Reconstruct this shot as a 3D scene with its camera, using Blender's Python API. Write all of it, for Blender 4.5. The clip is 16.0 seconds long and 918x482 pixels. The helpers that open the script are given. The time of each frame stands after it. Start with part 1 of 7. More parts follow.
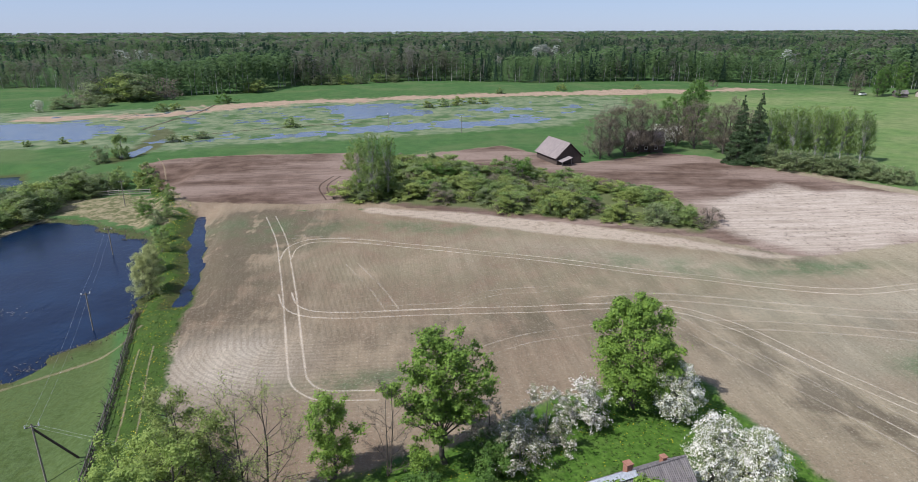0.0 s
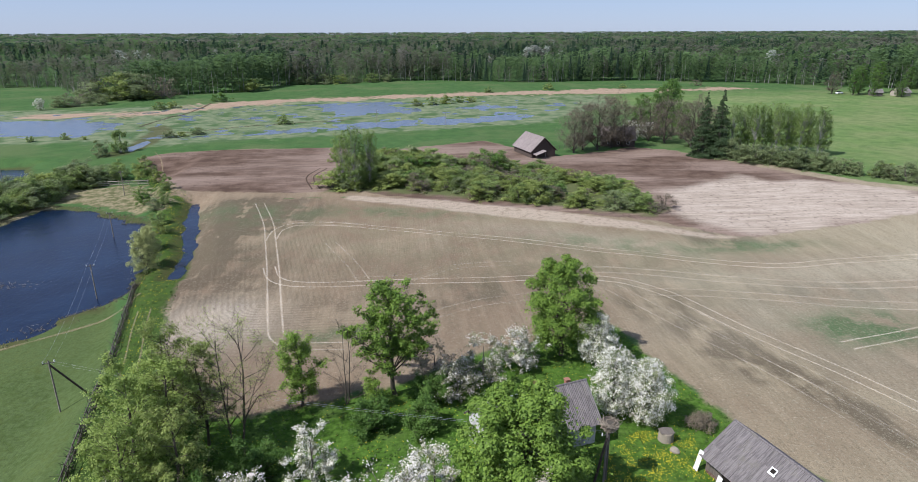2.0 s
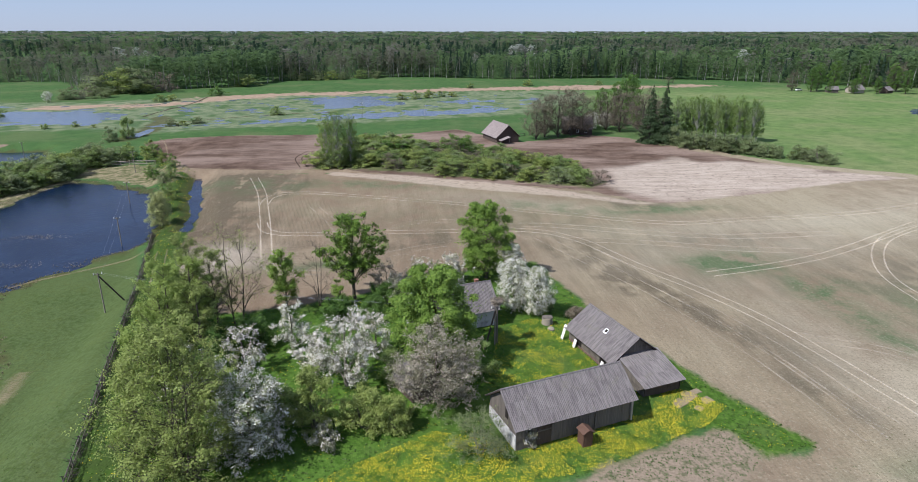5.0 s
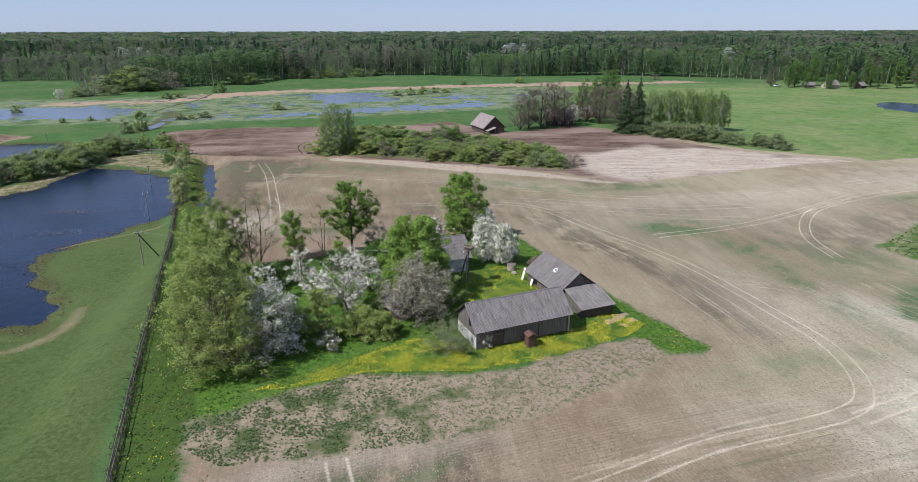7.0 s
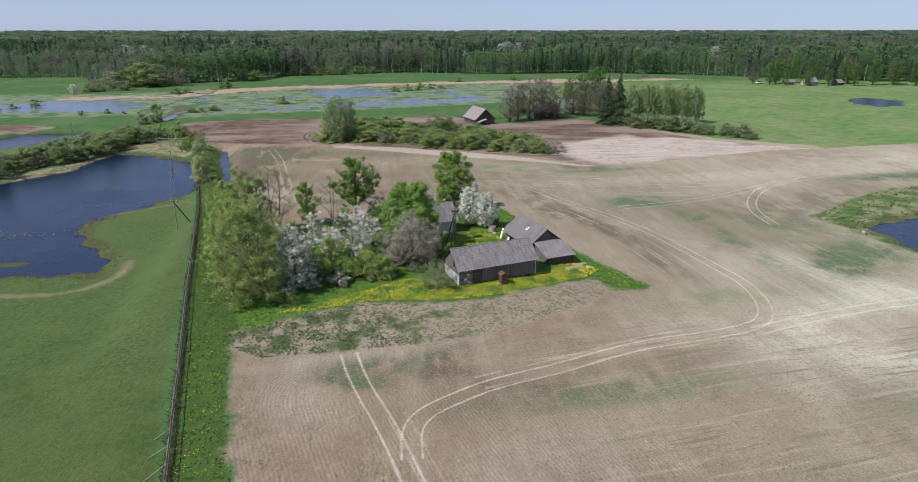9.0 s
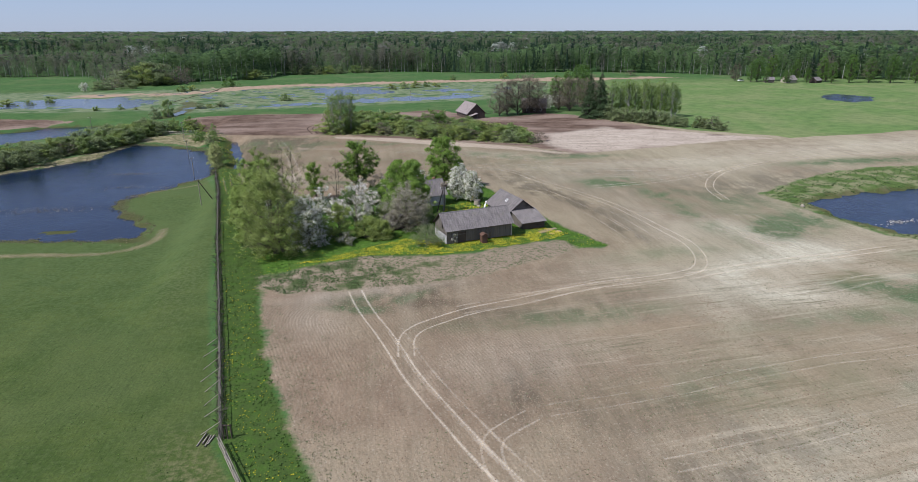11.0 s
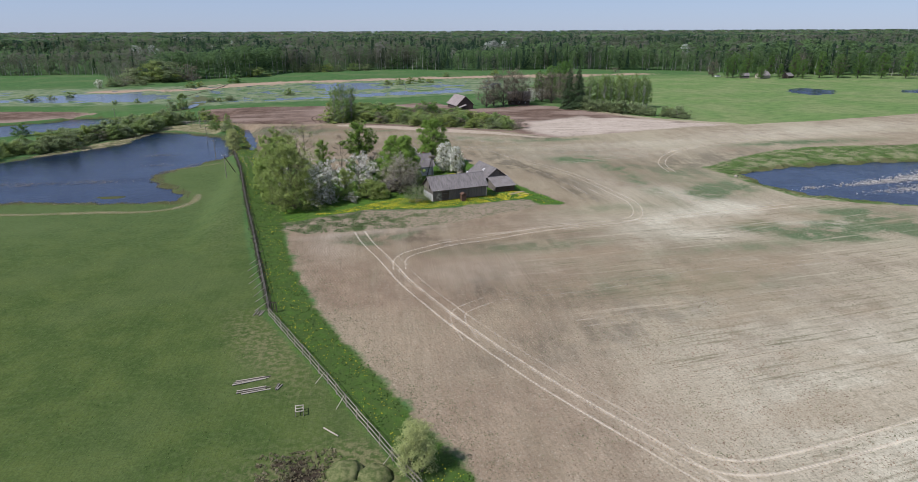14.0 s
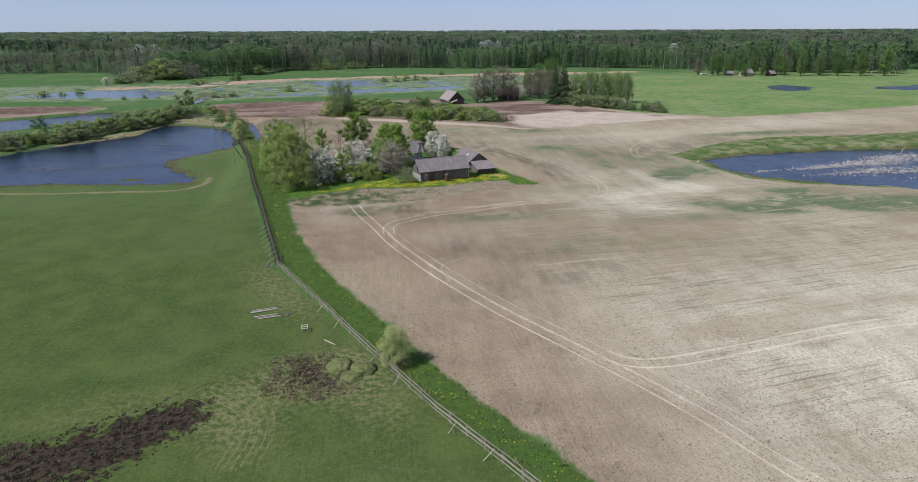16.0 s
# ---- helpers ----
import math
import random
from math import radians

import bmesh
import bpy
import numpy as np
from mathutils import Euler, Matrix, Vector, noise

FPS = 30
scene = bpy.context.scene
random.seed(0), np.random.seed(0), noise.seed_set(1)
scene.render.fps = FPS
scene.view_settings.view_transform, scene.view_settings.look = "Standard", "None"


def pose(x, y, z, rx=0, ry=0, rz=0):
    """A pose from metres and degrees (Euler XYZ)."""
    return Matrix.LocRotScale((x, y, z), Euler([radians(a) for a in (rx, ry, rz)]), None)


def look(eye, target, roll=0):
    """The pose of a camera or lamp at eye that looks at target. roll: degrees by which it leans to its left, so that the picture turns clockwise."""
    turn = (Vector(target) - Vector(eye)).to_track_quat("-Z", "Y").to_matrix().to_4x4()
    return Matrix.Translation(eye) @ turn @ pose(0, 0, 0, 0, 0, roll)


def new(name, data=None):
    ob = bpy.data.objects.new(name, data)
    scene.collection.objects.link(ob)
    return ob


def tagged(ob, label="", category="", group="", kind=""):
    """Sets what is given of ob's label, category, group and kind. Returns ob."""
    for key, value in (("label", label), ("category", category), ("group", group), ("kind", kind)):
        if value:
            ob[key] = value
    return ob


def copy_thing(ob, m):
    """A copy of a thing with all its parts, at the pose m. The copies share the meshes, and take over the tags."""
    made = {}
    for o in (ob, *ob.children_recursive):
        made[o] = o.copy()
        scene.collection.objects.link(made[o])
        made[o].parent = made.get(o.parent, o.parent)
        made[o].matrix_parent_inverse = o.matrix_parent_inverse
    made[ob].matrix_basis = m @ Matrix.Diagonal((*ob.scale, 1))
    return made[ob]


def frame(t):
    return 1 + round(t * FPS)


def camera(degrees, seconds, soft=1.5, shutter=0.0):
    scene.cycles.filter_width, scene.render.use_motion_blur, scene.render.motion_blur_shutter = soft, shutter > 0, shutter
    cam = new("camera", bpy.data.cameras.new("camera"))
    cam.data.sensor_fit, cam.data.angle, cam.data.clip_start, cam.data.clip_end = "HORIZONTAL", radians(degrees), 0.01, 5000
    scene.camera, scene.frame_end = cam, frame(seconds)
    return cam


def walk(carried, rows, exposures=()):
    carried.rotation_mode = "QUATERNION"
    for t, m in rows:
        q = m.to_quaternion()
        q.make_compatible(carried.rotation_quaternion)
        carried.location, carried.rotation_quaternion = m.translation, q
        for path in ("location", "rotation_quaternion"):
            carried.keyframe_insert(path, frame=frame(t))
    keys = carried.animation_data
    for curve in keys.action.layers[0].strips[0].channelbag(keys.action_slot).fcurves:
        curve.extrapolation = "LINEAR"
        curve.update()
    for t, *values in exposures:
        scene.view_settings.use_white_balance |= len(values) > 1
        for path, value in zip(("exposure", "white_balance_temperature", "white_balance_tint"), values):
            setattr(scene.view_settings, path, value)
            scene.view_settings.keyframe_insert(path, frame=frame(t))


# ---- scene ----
cam = camera(72.6, 16.0, soft=0.5)
PATH = [
    (0, (-1.986, 40.225, 36.158), (-1.796, 42.109, 35.514), -0.2),
    (0.5, (-0.901, 37.827, 36.219), (-0.711, 39.711, 35.577), -0.2),
    (1, (0.148, 35.102, 36.183), (0.339, 36.987, 35.541), -0.2),
    (1.5, (1.169, 32.072, 36.203), (1.362, 33.956, 35.561), -0.2),
    (2, (2.11, 28.72, 36.21), (2.305, 30.604, 35.568), -0.2),
    (2.5, (3.056, 25.243, 36.224), (3.252, 27.127, 35.581), -0.1),
    (3, (3.985, 21.443, 36.24), (4.183, 23.326, 35.597), -0.1),
    (3.5, (4.855, 17.4, 36.247), (5.057, 19.283, 35.604), -0.1),
    (4, (5.538, 13.158, 36.248), (5.744, 15.04, 35.604), -0.0),
    (6.5, (7.369, -9.147, 35.975), (7.588, -7.267, 35.331), -0.0),
    (7, (7.428, -13.792, 35.93), (7.646, -11.911, 35.285), -0.1),
    (7.5, (7.301, -18.371, 35.895), (7.522, -16.491, 35.248), -0.1),
    (8, (7.203, -23.022, 35.852), (7.424, -21.143, 35.205), -0.1),
    (8.5, (7.118, -27.663, 35.793), (7.341, -25.783, 35.145), -0.1),
    (9, (6.933, -32.29, 35.757), (7.158, -30.411, 35.11), -0.0),
    (11.5, (6.325, -54.893, 35.504), (6.561, -53.014, 34.859), -0.1),
    (12, (6.215, -59.37, 35.467), (6.452, -57.492, 34.821), -0.1),
    (12.5, (6.056, -63.86, 35.425), (6.295, -61.982, 34.78), -0.1),
    (13, (5.943, -68.31, 35.35), (6.183, -66.432, 34.705), -0.2),
    (13.5, (5.827, -72.642, 35.262), (6.07, -70.765, 34.617), -0.2),
    (14, (5.832, -76.903, 35.165), (6.076, -75.026, 34.52), -0.2),
    (14.5, (5.951, -81.119, 35.088), (6.194, -79.241, 34.442), -0.2),
    (15, (6.152, -85.402, 35.021), (6.396, -83.525, 34.376), -0.2),
    (15.5, (6.479, -89.745, 34.977), (6.724, -87.868, 34.33), -0.2),
    (16, (6.874, -94.119, 34.962), (7.122, -92.243, 34.316), -0.2),
]
walk(cam, [(t, look(eye, target, roll)) for t, eye, target, roll in PATH], exposures=((0.0, 0.30, 5530.0, 14.0), (4.5, 0.29, 5530.0, 14.0), (9.0, 0.21, 5530.0, 14.0), (13.0, 0.14, 5540.0, 14.0), (16.0, 0.13, 5560.0, 14.0)))

# ---- world, sun, exposure ----
SUN_FROM = Vector((-0.927, -0.375, 1.19)).normalized()
world = bpy.data.worlds.new("sky")
scene.world = world
world.use_nodes = True
sky = world.node_tree.nodes.new("ShaderNodeTexSky")
sky.sky_type = "NISHITA"
sky.sun_disc = False
sky.sun_elevation = math.asin(SUN_FROM.z)
sky.sun_rotation = math.atan2(SUN_FROM.x, SUN_FROM.y)
sky.air_density, sky.dust_density, sky.ozone_density = 1.0, 0.1, 3.5
back = world.node_tree.nodes["Background"]
tone = world.node_tree.nodes.new("ShaderNodeMix")
tone.data_type, tone.blend_type = "RGBA", "MULTIPLY"
tone.inputs[0].default_value, tone.inputs[7].default_value = 1.0, (0.74, 0.84, 1.0, 1)
world.node_tree.links.new(sky.outputs[0], tone.inputs[6])
haze = world.node_tree.nodes.new("ShaderNodeMix")
haze.data_type = "RGBA"
haze.inputs[0].default_value, haze.inputs[7].default_value = 0.6, (5.7, 6.1, 7.2, 1)
world.node_tree.links.new(tone.outputs[2], haze.inputs[6])
world.node_tree.links.new(haze.outputs[2], back.inputs[0])
back.inputs[1].default_value = 0.078
sun_data = bpy.data.lights.new("sun", "SUN")
sun_data.energy, sun_data.angle, sun_data.color = 5.0, radians(0.55), (1.0, 0.905, 0.76)
sun = new("sun", sun_data)
sun.matrix_world = look((0, 0, 60), Vector((0, 0, 60)) - SUN_FROM)



# ---- material helpers ----
class Shader:
    """A node material with short calls for its nodes."""

    def __init__(self, name):
        self.m = bpy.data.materials.new(name)
        self.m.use_nodes = True
        self.t = self.m.node_tree
        self.bsdf = self.t.nodes["Principled BSDF"]
        self.out = self.t.nodes["Material Output"]
        self.pos = self.add("ShaderNodeNewGeometry").outputs["Position"]

    def add(self, kind, **props):
        n = self.t.nodes.new(kind)
        for k, v in props.items():
            setattr(n, k, v)
        return n

    def put(self, socket, value):
        if isinstance(value, bpy.types.NodeSocket):
            self.t.links.new(value, socket)
        elif isinstance(value, tuple) and len(value) == 3 and socket.type == "RGBA":
            socket.default_value = (*value, 1)
        else:
            socket.default_value = value

    def math(self, op, a, b=0.0, c=0.0, clamp=False):
        n = self.add("ShaderNodeMath", operation=op, use_clamp=clamp)
        for s, v in zip(n.inputs, (a, b, c)):
            self.put(s, v)
        return n.outputs[0]

    def noise(self, scale, detail=3.0, rough=0.55, vec=None, stretch=None):
        n = self.add("ShaderNodeTexNoise")
        v = vec or self.pos
        if stretch:
            mp = self.add("ShaderNodeMapping")
            self.put(mp.inputs[0], v)
            mp.inputs["Rotation"].default_value = (0, 0, stretch[1])
            mp.inputs["Scale"].default_value = stretch[0]
            v = mp.outputs[0]
        self.put(n.inputs["Vector"], v)
        self.put(n.inputs["Scale"], scale)
        self.put(n.inputs["Detail"], detail)
        self.put(n.inputs["Roughness"], rough)
        return n.outputs["Fac"]

    def turned(self, degrees):
        """The position, turned about the upright, so that stretched textures run askew."""
        n = self.add("ShaderNodeVectorRotate", rotation_type="Z_AXIS")
        self.put(n.inputs["Vector"], self.pos)
        n.inputs["Angle"].default_value = radians(degrees)
        return n.outputs[0]

    def attr(self, name):
        return self.add("ShaderNodeAttribute", attribute_name=name).outputs["Fac"]

    def step(self, v, lo, hi, to0=0.0, to1=1.0):
        n = self.add("ShaderNodeMapRange", interpolation_type="SMOOTHSTEP")
        for s, x in zip(n.inputs, (v, lo, hi, to0, to1)):
            self.put(s, x)
        return n.outputs[0]

    def mix(self, f, a, b, how="MIX"):
        n = self.add("ShaderNodeMix", data_type="RGBA", blend_type=how)
        self.put(n.inputs[0], f)
        self.put(n.inputs[6], a)
        self.put(n.inputs[7], b)
        return n.outputs[2]

    def bump(self, h, strength=0.4, distance=0.05):
        n = self.add("ShaderNodeBump")
        self.put(n.inputs["Height"], h)
        n.inputs["Strength"].default_value, n.inputs["Distance"].default_value = strength, distance
        self.put(self.bsdf.inputs["Normal"], n.outputs[0])

    def done(self, colour, rough=0.9, spec=0.2, metal=0.0):
        self.put(self.bsdf.inputs["Base Color"], colour)
        self.put(self.bsdf.inputs["Roughness"], rough)
        self.bsdf.inputs["Specular IOR Level"].default_value = spec
        self.bsdf.inputs["Metallic"].default_value = metal
        return self.m


def leaf_material(name, a, b, c=None, share=0.0, sheer=0.3):
    """Leaves between the colours a and b; a share of them in the colour c (blossom)."""
    s = Shader(name)
    isl = s.add("ShaderNodeNewGeometry").outputs["Random Per Island"]
    obj = s.add("ShaderNodeObjectInfo").outputs["Random"]
    f = s.math("ADD", s.math("MULTIPLY", isl, 0.65), s.math("MULTIPLY", obj, 0.35))
    col = s.mix(f, a, b)
    if c:
        n = s.noise(1.5, 3, 0.65)
        pick = s.math("GREATER_THAN", s.math("ADD", s.math("MULTIPLY", s.math("FRACT", s.math("MULTIPLY", isl, 7.31)), 0.35), s.math("MULTIPLY", n, 1.3)), 1.27 - share)
        col = s.mix(pick, col, c)
    s.done(col, 0.6, 0.25)
    tr = s.add("ShaderNodeBsdfTranslucent")
    s.put(tr.inputs[0], col)
    mx = s.add("ShaderNodeMixShader")
    mx.inputs[0].default_value = sheer
    s.t.links.new(s.bsdf.outputs[0], mx.inputs[1])
    s.t.links.new(tr.outputs[0], mx.inputs[2])
    s.t.links.new(mx.outputs[0], s.out.inputs[0])
    return s.m


def bark_material(name, a, b, scale=6.0):
    s = Shader(name)
    col = s.mix(s.noise(scale, 4, 0.6, stretch=((1, 1, 0.25), 0)), a, b)
    s.bump(s.noise(scale * 3, 4), 0.5, 0.03)
    return s.done(col, 0.9)


def wood_material(name, a, b, rough=0.85):
    """Weathered boards: grain along z, each piece with its own tone."""
    s = Shader(name)
    obj = s.add("ShaderNodeObjectInfo").outputs["Random"]
    isl = s.add("ShaderNodeNewGeometry").outputs["Random Per Island"]
    g = s.noise(9, 5, 0.65, stretch=((1, 1, 0.08), 0))
    f = s.math("ADD", s.math("MULTIPLY", g, 0.55), s.math("ADD", s.math("MULTIPLY", isl, 0.3), s.math("MULTIPLY", obj, 0.2)))
    col = s.mix(f, a, b)
    col = s.mix(s.step(s.noise(0.7, 3), 0.55, 0.75, 0, 0.5), col, tuple(0.6 * v for v in a))
    s.bump(g, 0.5, 0.02)
    return s.done(col, rough, 0.15)


M = {}
M["leaf_maple"] = leaf_material("leaf_maple", (0.07, 0.135, 0.018), (0.25, 0.37, 0.055))
M["leaf_dark"] = leaf_material("leaf_dark", (0.055, 0.12, 0.022), (0.15, 0.25, 0.045))
M["leaf_olive"] = leaf_material("leaf_olive", (0.14, 0.19, 0.045), (0.37, 0.435, 0.12), sheer=0.4)
M["leaf_fresh"] = leaf_material("leaf_fresh", (0.16, 0.235, 0.05), (0.42, 0.51, 0.13), sheer=0.42)
M["leaf_willow"] = leaf_material("leaf_willow", (0.22, 0.25, 0.085), (0.43, 0.455, 0.18))
M["leaf_shrub"] = leaf_material("leaf_shrub", (0.115, 0.175, 0.05), (0.33, 0.42, 0.13), sheer=0.42)
M["leaf_greywillow"] = leaf_material("leaf_greywillow", (0.14, 0.185, 0.08), (0.31, 0.36, 0.165), sheer=0.45)
M["leaf_spruce"] = leaf_material("leaf_spruce", (0.018, 0.038, 0.015), (0.06, 0.098, 0.033), sheer=0.1)
M["leaf_birch"] = leaf_material("leaf_birch", (0.08, 0.136, 0.029), (0.224, 0.304, 0.072))
M["bud_brown"] = leaf_material("bud_brown", (0.115, 0.095, 0.064), (0.245, 0.205, 0.145), sheer=0.2)
M["blossom_white"] = leaf_material("blossom_white", (0.17, 0.20, 0.09), (0.34, 0.37, 0.18), (0.84, 0.81, 0.74), 0.46)
M["blossom_apple"] = leaf_material("blossom_apple", (0.17, 0.19, 0.09), (0.33, 0.34, 0.18), (0.83, 0.785, 0.73), 0.47)
M["blossom_thin"] = leaf_material("blossom_thin", (0.17, 0.18, 0.10), (0.32, 0.32, 0.19), (0.78, 0.735, 0.67), 0.36)
M["blossom_faded"] = leaf_material("blossom_faded", (0.17, 0.17, 0.10), (0.30, 0.29, 0.18), (0.50, 0.44, 0.36), 0.42)
M["bark"] = bark_material("bark", (0.045, 0.038, 0.03), (0.13, 0.115, 0.095))
M["bark_pale"] = bark_material("bark_pale", (0.09, 0.08, 0.062), (0.22, 0.20, 0.165))
M["bark_birch"] = bark_material("bark_birch", (0.12, 0.11, 0.10), (0.62, 0.60, 0.56), 3.0)
M["board_grey"] = wood_material("board_grey", (0.045, 0.04, 0.036), (0.20, 0.175, 0.15))
M["board_dark"] = wood_material("board_dark", (0.03, 0.024, 0.02), (0.11, 0.085, 0.07))
M["board_pale"] = wood_material("board_pale", (0.22, 0.19, 0.15), (0.46, 0.41, 0.34))
M["rail"] = wood_material("rail", (0.11, 0.095, 0.08), (0.34, 0.30, 0.25))


# ---- mesh helpers ----
def mesh_of(name, verts, quads, tris=None, attrs=None):
    """A mesh from arrays of corners, four-sided and three-sided faces, and point attributes."""
    me = bpy.data.meshes.new(name)
    verts = np.asarray(verts, np.float32)
    quads = np.asarray(quads if quads is not None else [], np.int32).reshape(-1, 4)
    tris = np.asarray(tris if tris is not None else [], np.int32).reshape(-1, 3)
    me.vertices.add(len(verts))
    me.vertices.foreach_set("co", verts.ravel())
    loops = np.concatenate([quads.ravel(), tris.ravel()])
    me.loops.add(len(loops))
    me.loops.foreach_set("vertex_index", loops)
    me.polygons.add(len(quads) + len(tris))
    starts = np.concatenate([np.arange(len(quads)) * 4, len(quads) * 4 + np.arange(len(tris)) * 3]).astype(np.int32)
    me.polygons.foreach_set("loop_start", starts)
    for key, values in (attrs or {}).items():
        me.attributes.new(key, "FLOAT", "POINT").data.foreach_set("value", np.asarray(values, np.float32))
    me.update(calc_edges=True)
    me.validate()
    return me


def thing(name, x, y, z, rz=0.0, label="", category="", group="", kind=""):
    """An empty at the base of a thing."""
    ob = new(name)
    ob.empty_display_size = 0.3
    ob.matrix_world = pose(x, y, z, 0, 0, rz)
    return tagged(ob, label, category, group, kind)


def part(name, data, material, parent, label="", kind=""):
    """Links a bmesh or mesh as one mesh object under a thing or under a part."""
    if isinstance(data, bmesh.types.BMesh):
        me = bpy.data.meshes.new(name)
        data.to_mesh(me)
        data.free()
        data = me
    if material and not data.materials:
        data.materials.append(material)
    ob = new(name, data)
    ob.parent = parent
    return tagged(ob, label, kind=kind)


def structure(name, data, material, label, category):
    ob = new(name, data)
    data.materials.append(material)
    return tagged(ob, label, category, kind="structure")


class Tubes:
    """Collects tapered tubes into one mesh."""

    def __init__(self, sides=5):
        self.v, self.f, self.n, self.sides = [], [], 0, sides

    def add(self, pts, radii, sides=None):
        k = sides or self.sides
        pts = np.asarray(pts, float)
        d = np.gradient(pts, axis=0)
        d /= np.linalg.norm(d, axis=1, keepdims=True) + 1e-9
        ref = np.where(np.abs(d[:, 2:3]) > 0.9, [[1.0, 0, 0]], [[0, 0, 1.0]])
        u = np.cross(d, ref)
        u /= np.linalg.norm(u, axis=1, keepdims=True) + 1e-9
        w = np.cross(d, u)
        a = np.arange(k) * 2 * np.pi / k
        r = np.asarray(radii, float)[:, None, None]
        ring = pts[:, None] + r * (np.cos(a)[None, :, None] * u[:, None] + np.sin(a)[None, :, None] * w[:, None])
        i = np.arange(len(pts) - 1)[:, None] * k + np.arange(k)[None]
        j = np.arange(len(pts) - 1)[:, None] * k + (np.arange(k)[None] + 1) % k
        self.f.append(np.stack([i, j, j + k, i + k], -1).reshape(-1, 4) + self.n)
        self.v.append(ring.reshape(-1, 3))
        self.n += len(pts) * k

    def mesh(self, name):
        me = mesh_of(name, np.concatenate(self.v), np.concatenate(self.f))
        me.polygons.foreach_set("use_smooth", np.ones(len(me.polygons), bool))
        return me


def leaf_quads(centre, normal, size, rng, slim=0.62):
    """Four-sided leaves (bent rhombs) at the given centres."""
    n = len(centre)
    normal = normal / (np.linalg.norm(normal, axis=1, keepdims=True) + 1e-9)
    t = np.cross(normal, rng.normal(size=(n, 3)))
    t /= np.linalg.norm(t, axis=1, keepdims=True) + 1e-9
    b = np.cross(normal, t)
    s = (size * rng.uniform(0.65, 1.35, n))[:, None]
    v = np.stack([centre + t * s, centre + b * s * slim + normal * s * 0.18, centre - t * s, centre - b * s * slim + normal * s * 0.18], 1)
    return v.reshape(-1, 3), np.arange(n * 4).reshape(-1, 4)


def leaf_tris(centre, normal, size, rng, slim=0.75):
    """Three-sided leaves at the given centres."""
    n = len(centre)
    normal = normal / (np.linalg.norm(normal, axis=1, keepdims=True) + 1e-9)
    t = np.cross(normal, rng.normal(size=(n, 3)))
    t /= np.linalg.norm(t, axis=1, keepdims=True) + 1e-9
    b = np.cross(normal, t)
    s = (size * rng.uniform(0.65, 1.35, n))[:, None]
    v = np.stack([centre + t * s, centre - t * s * 0.55 + b * s * slim, centre - t * s * 0.55 - b * s * slim], 1)
    return v.reshape(-1, 3), np.arange(n * 3).reshape(-1, 3)


def crown_points(rng, h, w, base, blobs, n, shape):
    """Centres and normals of the leaves, and the clumps they belong to."""
    cs, rs = [], []
    for i in range(blobs):
        u = (i + 0.5) / blobs
        prof = {"round": np.sin(np.pi * np.clip(0.12 + 0.83 * u, 0, 1)) ** 0.6, "cone": (1.02 - u) ** 0.8, "tall": np.sin(np.pi * np.clip(0.2 + 0.75 * u, 0, 1)) ** 0.45,
                "bush": np.cos(np.pi / 2 * u * 0.95) ** 0.5}[shape]
        a = i * 2.39996 + rng.uniform(-0.5, 0.5)
        rad = w / 2 * prof * math.sqrt(rng.uniform(0.06, 1.0)) * 0.92
        r = w * rng.uniform(0.65, 1.35) * 0.66 / blobs**0.5 * (0.75 + 0.35 * prof)
        z = h * (base + (1 - base) * u)
        z = min(max(z, r * 0.6), h - r * 0.7)
        cs.append((rad * np.cos(a), rad * np.sin(a), z))
        rs.append(r)
    cs, rs = np.array(cs), np.array(rs)
    pick = rng.choice(blobs, n, p=rs**2 / (rs**2).sum())
    d = rng.normal(size=(n, 3))
    d /= np.linalg.norm(d, axis=1, keepdims=True)
    d[:, 2] = np.where(rng.random(n) < 0.7, np.abs(d[:, 2]), d[:, 2])
    k = 0.5 + 0.58 * np.sqrt(rng.random(n))
    p = cs[pick] + d * (rs[pick] * k)[:, None] * (1, 1, 0.78)
    p += rng.normal(size=(n, 3)) * 0.028 * w ** 0.5
    p[:, 2] = np.maximum(p[:, 2], 0.08)
    nor = d * 1.1 + rng.normal(size=(n, 3)) * 0.35 + (0, 0, 0.45)
    return p, nor, cs, rs


